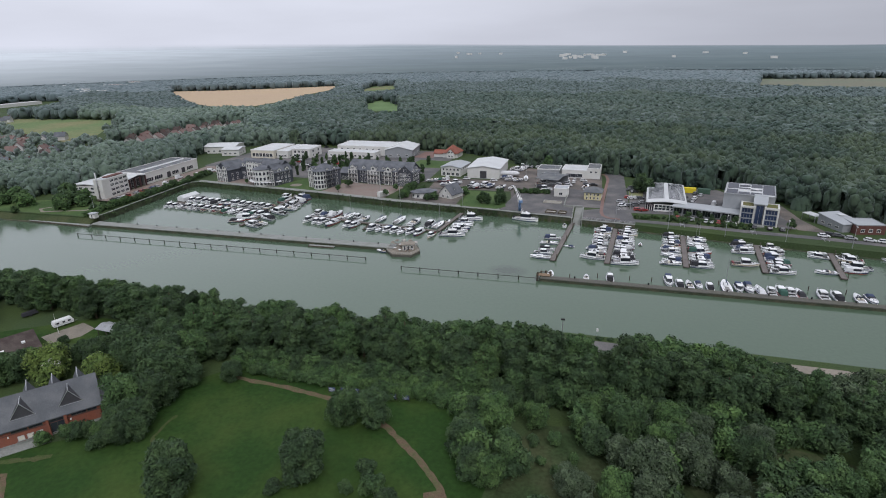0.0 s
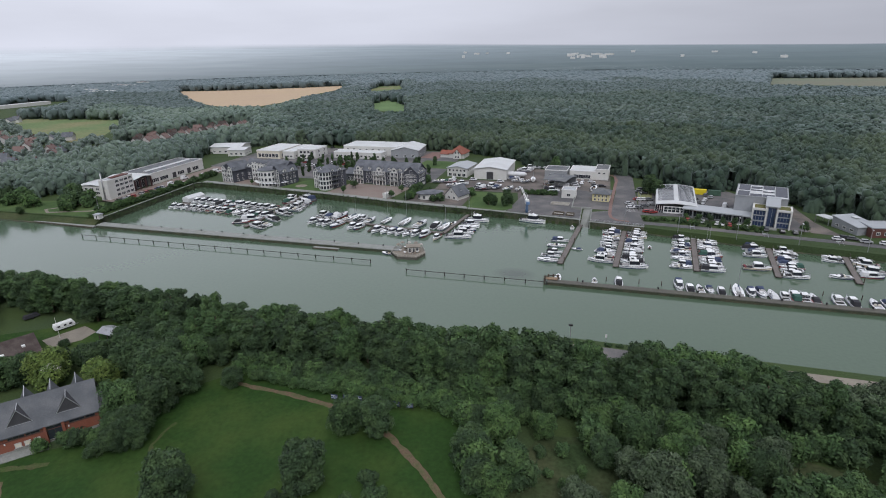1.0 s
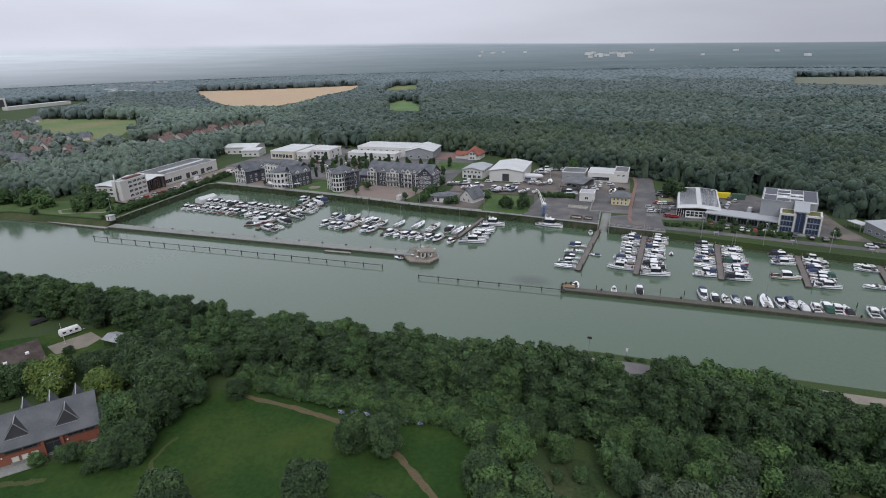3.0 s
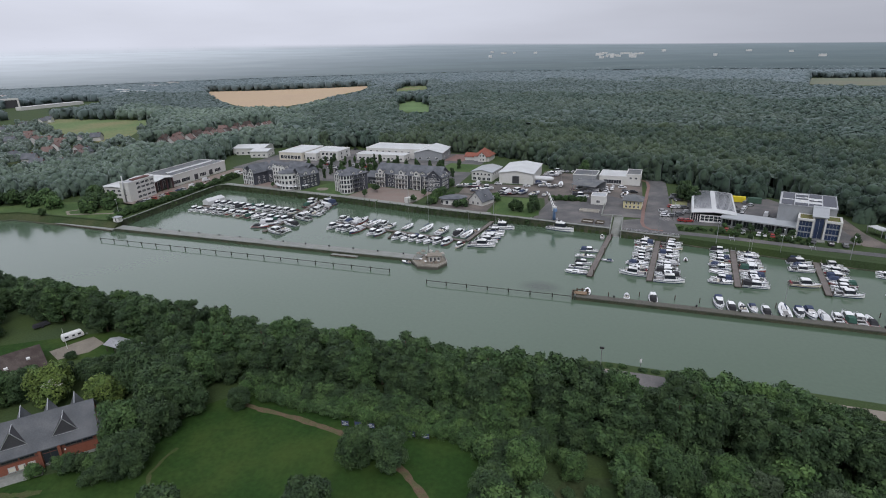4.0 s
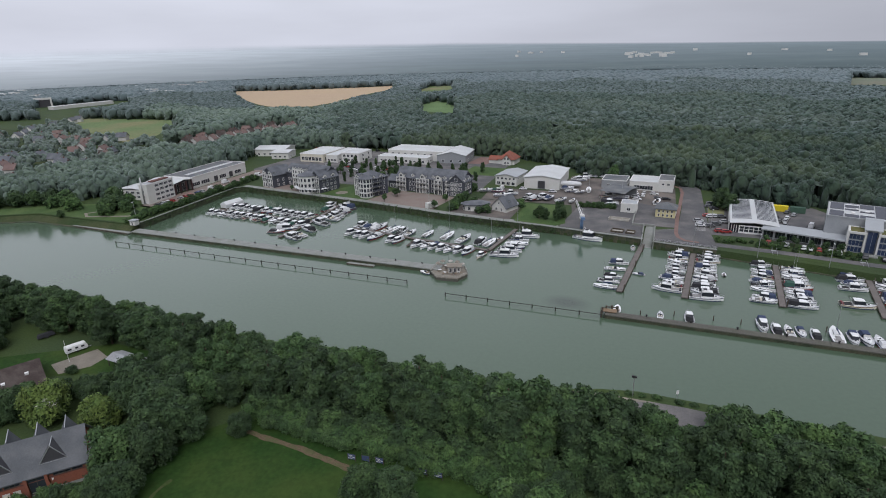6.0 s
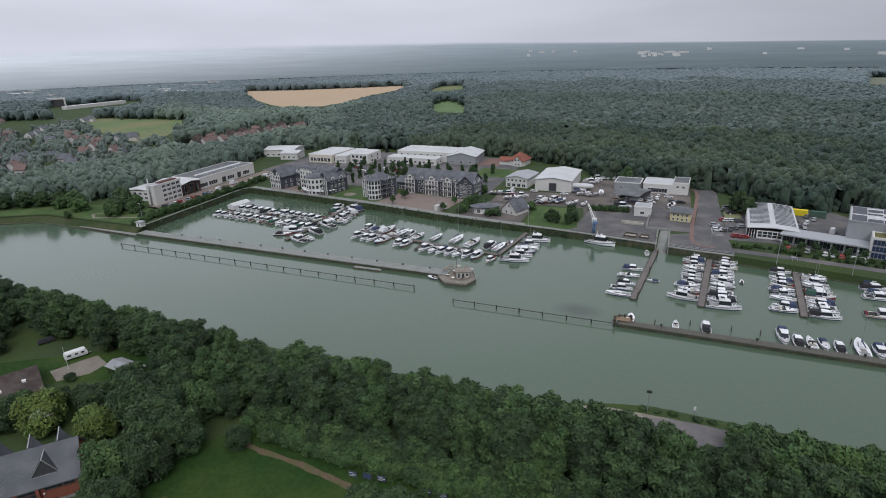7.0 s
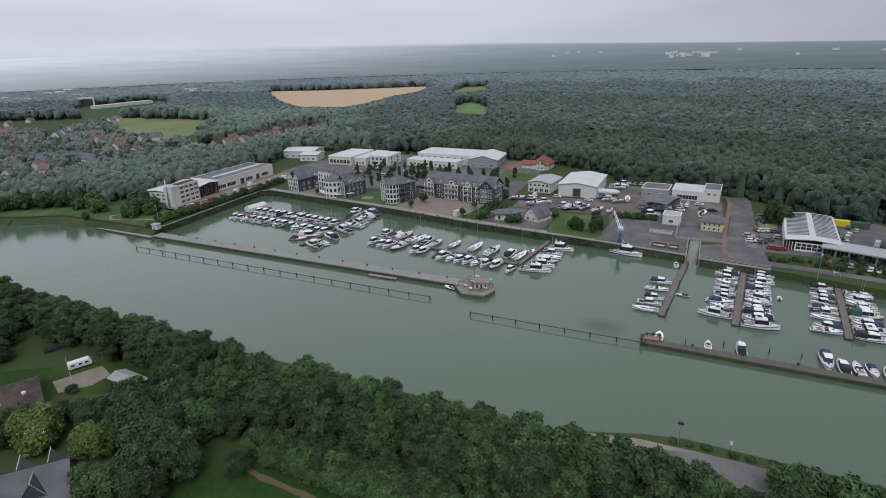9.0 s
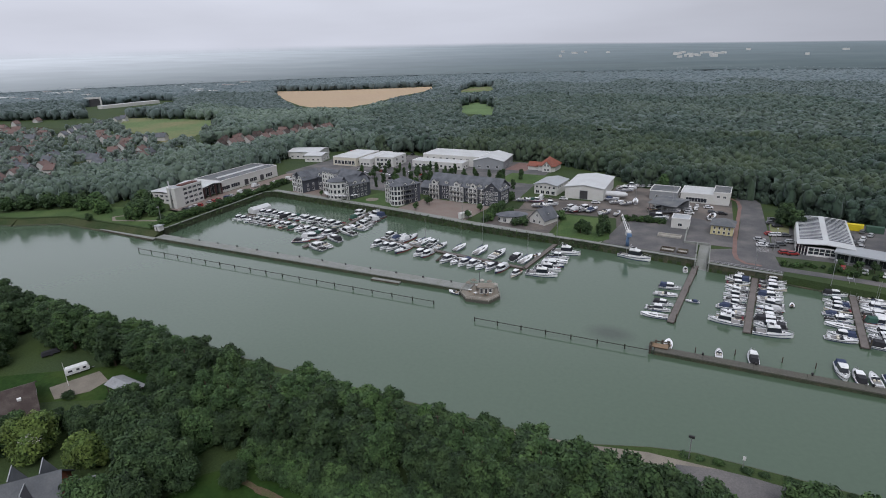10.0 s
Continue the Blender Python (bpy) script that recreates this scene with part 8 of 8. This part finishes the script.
for x, y, k in ((44.5, 284, 5), (47, 285, 1), (44, 289, 2), (48.5, 290, 0), (46, 279, 1), (55.5, 279, 6), (57.5, 274, 2), (57, 270, 5), (50, 300, 5), (52, 296, 1), (92.5, 240.5, 2), (95, 239.8, 5), (89.5, 238.2, 0),
                (104.5, 235.8, 0), (109, 235.0, 0), (98.5, 237.0, 1)):
    park(x, y, 70 if x < 60 else -10, k)
for x, y, k in ((-15, 314, 0), (-12.4, 313.4, 0), (-15.5, 309.5, 1), (-14.6, 305, 0), (-16, 318, 0), (-12, 318.6, 1), (-5, 310, 5), (-1, 309, 2), (-7, 318, 0), (-74, 310.5, 0), (-85, 308, 6), (-80, 307, 2), (-57.5, 309, 0)):
    park(x, y, rng.choice((5, 95)), k)
for i in range(26):
    park(-238 + 3.4 * i + rng.uniform(-0.8, 0.8), rng.choice((325, 331, 339)) + rng.uniform(-1, 1), rng.choice((0, 90)), None)
for i in range(14):
    park(-262 + 4 * i, 396 + rng.uniform(-4, 4), 80, None)
for i in range(12):
    park(-46 + 3.1 * i, 352 + rng.uniform(-3, 3) - 0.9 * i, rng.choice((60, 90)), rng.choice((0, 0, 3, 1)))

# boats ashore in the yard
for x, y, r, L, k in ((-66, 291.6, 60, 8.5, 4), (-62.4, 291.2, 62, 9, 8), (-59.4, 293.2, 60, 9, 4), (-56.0, 293.6, 62, 7.5, 7), (-49.6, 291.0, 55, 7.5, 8), (-44.2, 291.2, 80, 6, 8), (-50.8, 316.0, 20, 7, 7), (-47.6, 311.0, 30, 7, 8),
                      (-43.2, 310.0, 35, 6, 8), (-39.6, 315.2, 100, 8, 10), (-48, 337, 10, 9, 4), (-47, 342, 8, 9, 8), (-46, 347, 8, 8, 4), (-80, 292, 10, 9, 8), (-77, 296, 15, 8, 4), (-91, 300, 20, 8, 8), (-85, 300, 8, 7, 12),
                      (-26.5, 290.5, 8, 9, 1), (-23, 303, 15, 10, 10), (-28.4, 304, 30, 9, 3), (-5, 300, 80, 7, 11)):
    moor(x, y, r, L, k, LAND + 1.05)
wrap = thing("wrapped_boat", pose(-51.6, 323, LAND, 0, 0, 4), "boat wrapped in white sheeting on trestles", "boat")
bm = bmesh.new()
rings = []
for s, w in ((-1, 0.5), (-0.85, 0.9), (-0.3, 1.0), (0.4, 1.0), (0.85, 0.8), (1.0, 0.35)):
    rings.append([(s * 7, w * 2.0 * math.cos(a), 2.1 + w * 1.5 * math.sin(a)) for a in [k * math.tau / 12 for k in range(12)]])
loft(bm, rings)
part("cover", bm, WHITECANVAS, wrap, smooth=True)
for x in (-4, 0, 4):
    slab(wrap, "trestle", x - 0.15, -1.6, 0, x + 0.15, 1.6, 0.8, DARKWOOD)

# harbour crane with its jib over the quay
cr = thing("harbour_crane", pose(-33.8, 250.5, LAND + 0.1, 0, 0, 108), "blue and white harbour crane with long lattice jib", "crane")
bm = bmesh.new()
tube(bm, [(0, 0, 0), (0, 0, 4.4)], 0.7, 12, 0.55)
part("column", bm, CRANEBLUE, cr, "blue steel column", smooth=True)
slab(cr, "cab", -1.2, -0.9, 4.4, 1.0, 0.9, 6.2, WHITEWALL, "white operator's cab")
slab(cr, "counterweight", -2.6, -0.8, 4.5, -1.2, 0.8, 5.6, CRANEBLUE)
bm = bmesh.new()
A, Bv = Vector((0.8, 0, 5.4)), Vector((15.5, 0, 7.8))
for oy, oz in ((-0.45, 0), (0.45, 0), (0, 0.7)):
    tube(bm, [A + Vector((0, oy, oz)), Bv + Vector((0, oy * 0.6, oz * 0.6))], 0.12, 5)
for i in range(11):
    p, q = A.lerp(Bv, i / 11), A.lerp(Bv, (i + 1) / 11)
    tube(bm, [p + Vector((0, -0.42, 0)), q + Vector((0, 0, 0.62)), q + Vector((0, 0.42, 0))], 0.07, 4)
part("jib", bm, WHITEFRAME, cr, "white lattice jib")
bm = bmesh.new()
tube(bm, [(-2.2, 0, 5.6), (-0.3, 0, 8.6), (15.4, 0, 8.0)], 0.06, 4)
part("stay", bm, STEEL, cr)

# walled wash pads, railings and ramp on the quay
for x0, y0, w, d in ((-24.6, 267.2, 9.0, 3.4), (-21.8, 249.4, 5.0, 4.2), (-15.8, 249.0, 3.6, 4.0)):
    t = thing("wash_pad", pose(x0, y0, LAND + 0.1, 0, 0, -5), "shallow pale concrete wash pad with kerb", "wash pad")
    slab(t, "slab", 0, 0, 0, w, d, 0.06, PALESTONE)
    bm = bmesh.new()
    for b in ((0, 0, w, 0.25), (0, d - 0.25, w, d), (0, 0.25, 0.25, d - 0.25), (w - 0.25, 0.25, w, d - 0.25)):
        box(bm, b[0], b[1], 0.0, b[2], b[3], 0.7)
    part("kerb", bm, DARKWOOD if y0 < 260 else PALESTONE, t)
t = thing("quay_wall_low", Matrix(), "low pale concrete wall stepping across the quay", "wall")
for x0, y0, x1, y1 in ((-14.2, 262.6, -13.7, 284), (-14.2, 262.0, -5.0, 262.6), (-9.4, 250, -9.0, 262)):
    slab(t, "wall_section", x0, y0, LAND + 0.1, x1, y1, LAND + 0.95, CONCRETE)
t = thing("slipway", Matrix(), "grey concrete slipway running down into the water", "slipway")
bm = bmesh.new()
loft(bm, [[(-8.3, 263, LAND + 0.16), (-4.5, 262.6, LAND + 0.16), (-4.5, 262.6, 0), (-8.3, 263, 0)], [(-9.0, 240.5, -0.4), (-5.4, 239.8, -0.4), (-5.4, 239.8, -2), (-9.0, 240.5, -2)]])
part("ramp", bm, CONCRETE, t)
for x in (-9.1, -4.6):
    slab(t, "side_wall", x - 0.2, 241.5, -1, x + 0.2, 262.5, LAND + 0.3, CONCRETE)


def container(x, y, rz, m, label):
    t = thing("container", pose(x, y, LAND + 0.1, 0, 0, rz), label, "container")
    bm = bmesh.new()
    side = [(-2.85 + i * 0.19, 1.16 if i % 4 < 2 else 1.22) for i in range(31)]
    prism(bm, [(x0, -y0) for x0, y0 in side] + side[::-1], 0.1, 2.6)
    part("body", bm, m, t, "ribbed sheet-metal sides")
    for x0 in (-3, 2.85):
        slab(t, "corner_post", x0, -1.25, 0, x0 + 0.15, 1.25, 2.65, m)


container(47.5, 303.0, -6, YELLOWPAINT, "yellow shipping container beside the woods")
container(54.2, 302.0, -6, GREENPAINT, "dark green shipping container beside the woods")
container(-108.5, 263.5, 60, WHITEWALL, "white site cabin at the edge of the square")

for i in range(9):
    sheet("bay_line_%d" % (i + 1), [(11.0, 262 + 1.5 * i), (15.2, 262.4 + 1.5 * i), (15.2, 262.55 + 1.5 * i), (11.0, 262.15 + 1.5 * i)], LAND + 0.15, LINEPAINT, "white painted parking bay line", "road marking", thick=0.02)
sheet("verge_1", [(17, 287), (23.5, 288), (25, 304), (17.5, 306)], LAND + 0.09, MEADOW, "yellow-green grass verge beside the road", "lawn")
# tall lamp posts
lm = bmesh.new()
tube(lm, [(0, 0, 0), (0, 0, 7.5), (0, 0, 9.0)], 0.11, 8, 0.06)
POLE = bpy.data.meshes.new("pole")
lm.to_mesh(POLE), lm.free()
POLE.materials.append(STEEL)
lm = bmesh.new()
box(lm, -0.18, -0.9, 8.9, 0.18, 0.15, 9.08)
HEAD = bpy.data.meshes.new("lamp_head")
lm.to_mesh(HEAD), lm.free()
HEAD.materials.append(DECKGREY)
for x, y, z in ((31.1, 236.2, 2.6), (52.5, 232.2, 2.6), (73.6, 228.9, 2.6), (95.1, 225.9, 2.6), (117, 223, 2.6), (-108, 259.5, LAND), (-62, 252, LAND), (-97, 258, LAND), (-180, 271, LAND), (10, 244, LAND), (16.8, 264, LAND), (-236, 202, LAND)):
    t = thing("lamp_post", pose(x, y, z), "tall slim grey lamp post", "lamp post", "harbour lamp posts")
    shared("pole", POLE, None, t)
    shared("lamp_head", HEAD, None, t)

# navigation sign on the south bank
t = thing("canal_sign", pose(-5.0, 133.6, SOUTH - 0.3), "dark canal signal lamp on a slim mast", "signal")
bm = bmesh.new()
tube(bm, [(0, 0, 0), (0, 0, 5.4)], 0.09, 8)
part("mast", bm, STEEL, t)
slab(t, "signal_box", -0.55, -0.2, 5.2, 0.55, 0.2, 5.65, RUBBER)
t = thing("canal_marker", pose(4.2, 134.6, SOUTH - 0.3), "small white marker post beside the canal", "marker")
bm = bmesh.new()
tube(bm, [(0, 0, 0), (0, 0, 3.2)], 0.06, 6)
part("post", bm, STEEL, t)
slab(t, "board", -0.25, -0.05, 2.4, 0.25, 0.0, 3.3, WHITEFRAME)

# buildings at the breakwater's root
t = thing("gate_hut", pose(-230.5, 196.2, LAND, 0, 0, 5), "small pale hut at the root of the breakwater", "hut")
slab(t, "wall", -1.5, -1.2, 0, 1.5, 1.2, 2.2, WHITEWALL)
slab(t, "roof", -1.8, -1.5, 2.2, 1.8, 1.5, 2.4, GREYROOF)
window(t, 0, -1.2, 0.1, 0.9, 1.9, bars=0, pane=DARKDOOR)

# caravan with awning drive
t = thing("caravan", pose(-147.0, 105.4, SOUTH + 0.05, 0, 0, 66) @ Matrix.Scale(0.84, 4), "white touring caravan parked on the grass", "caravan")
bm = bmesh.new()
prof = [(-3.2, 0.5), (-3.3, 1.4), (-3.0, 2.5), (2.6, 2.55), (3.15, 1.5), (3.0, 0.5)]
loft(bm, [[(x, y, z) for x, z in prof] for y in (-1.12, 1.12)])
bmesh.ops.bevel(bm, geom=bm.edges[:], offset=0.12, segments=2, affect="EDGES")
body = part("body", bm, GEL, t, smooth=False)
for x, w in ((-2.0, 1.2), (0.0, 0.9), (1.7, 1.0)):
    for y, rz in ((-1.12, 0), (1.12, 180)):
        window(body, x, y, 1.35, w, 0.7, rz, bars=0, rim=0.06, rim_mat=DECKGREY, pane=SMOKED)
slab(body, "stripe", -3.1, -1.15, 1.0, 2.9, -1.12, 1.15, DECKGREY, "grey side stripe")
for y in (-0.95, 0.95):
    shared("wheel", WHEEL, None, t, m=pose(0, y, 0.32))
bm = bmesh.new()
tube(bm, [(3.0, -0.5, 0.45), (4.3, 0, 0.45)], 0.05, 5)
tube(bm, [(3.0, 0.5, 0.45), (4.3, 0, 0.45)], 0.05, 5)
part("drawbar", bm, STEEL, t)
t = thing("covered_boat", pose(-163, 108, SOUTH, 0, 0, 70), "dark covered trailer among the trees", "trailer")
bm = bmesh.new()
lifted(bm, -2.2, 2.2, 0.9, 0.8, 0.5, 1.4, 0.4, 0.6, 0.7)
part("cover", bm, BLACKCANVAS, t)
for y in (-0.8, 0.8):
    shared("wheel", WHEEL, None, t, m=pose(0, y, 0.32))
t = thing("flagpole", pose(-143.2, 100.5, SOUTH), "slim pale flagpole beside the drive", "flagpole")
bm = bmesh.new()
tube(bm, [(0, 0, 0), (0, 0, 6.5)], 0.06, 6, 0.035)
part("pole", bm, WHITEFRAME, t)
bm = bmesh.new()
tube(bm, [(0, 0, 0), (0, 0, 0.15)], 0.2, 8)
part("base", bm, CONCRETE, t)

# display boards along the lawn: printed panels on two posts
PRINT = mat("blue_printed_panel", (0.05, 0.07, 0.14), 0.5, var=0.3, s1=0.8, s2=3.0, bump=0.0, local=True)
for x, y, c in ((-54.2, 93.4, WHITECANVAS), (-51.4, 93.9, PRINT), (-48.6, 94.3, WHITECANVAS), (-39.6, 94.4, WHITECANVAS), (-36.6, 94.6, DECKGREY)):
    t = thing("display_board", pose(x, y, SOUTH, 0, 0, 4), "dark display board with pale printed bars on posts", "display board", "display boards on the lawn")
    slab(t, "panel", -0.85, -0.03, 0.55, 0.85, 0.03, 1.7, PRINT)
    for i in range(3):
        slab(t, "printed_bar", -0.7 + 0.35 * (i % 2), -0.045, 0.70 + i * 0.32, 0.7 - 0.5 * ((i + 1) % 2), -0.032, 0.84 + i * 0.32, c)
    for px in (-0.82, 0.82):
        slab(t, "post", px - 0.05, -0.05, 0, px + 0.05, 0.05, 1.8, DARKWOOD)

# seats and parasols on the hotel terrace
for i in range(12):
    a = radians(205 + i * 12)
    parasol(-187 + 10.5 * math.cos(a), 279 + 9.0 * math.sin(a), LAND + 0.05, WHITECANVAS, "white round parasol on the quay terrace", 1.1)
sheet("flower_bed", disc(-168, 277, 3.4, 18), LAND + 0.1, GRAVEL, "pale oval bed in the garden", "flower bed")
# railing along the harbour road quay
t = thing("quay_railing", Matrix(), "grey steel railing on the quay edge", "railing")
for i in range(12):
    bm = bmesh.new()
    x, y = -4.4 + 22 * i / 11, 242.7 - 2.6 * i / 11
    tube(bm, [(x, y, LAND), (x, y, LAND + 1.1)], 0.05, 5)
    part("post", bm, STEEL, t)
for z in (0.6, 1.1):
    bm = bmesh.new()
    tube(bm, [(-4.4, 242.7, LAND + z), (17.6, 240.1, LAND + z)], 0.04, 5)
    part("rail", bm, STEEL, t)
# gangways from the road down to the piers
for (ax, ay), _ in PIERS[2:]:
    t = thing("gangway", Matrix(), "steep steel gangway from the lane to a pier", "gangway")
    bm = bmesh.new()
    loft(bm, [[(ax - 0.8, ay - 1.5, 0.62), (ax + 0.8, ay - 1.5, 0.62), (ax + 0.8, ay - 1.5, 0.75), (ax - 0.8, ay - 1.5, 0.75)],
              [(ax - 0.6, ay + 8, LAND + 0.1), (ax + 1.0, ay + 8, LAND + 0.1), (ax + 1.0, ay + 8, LAND + 0.25), (ax - 0.6, ay + 8, LAND + 0.25)]])
    part("walkway", bm, STEEL, t)
    for o in (-0.75, 0.8):
        bm = bmesh.new()
        tube(bm, [(ax + o, ay - 1.5, 1.7), (ax + o + 0.2, ay + 8, LAND + 1.2)], 0.04, 5)
        for k in range(6):
            tube(bm, [(ax + o + 0.04 * k, ay - 1.5 + 1.9 * k, 0.7 + 0.47 * k), (ax + o + 0.04 * k, ay - 1.5 + 1.9 * k, 1.7 + 0.47 * k)], 0.03, 4)
        part("side_rail", bm, STEEL, t)
for k, c in enumerate(CARS):
    if k not in used:
        park(-240 + 5 * k, 345, 0, k)
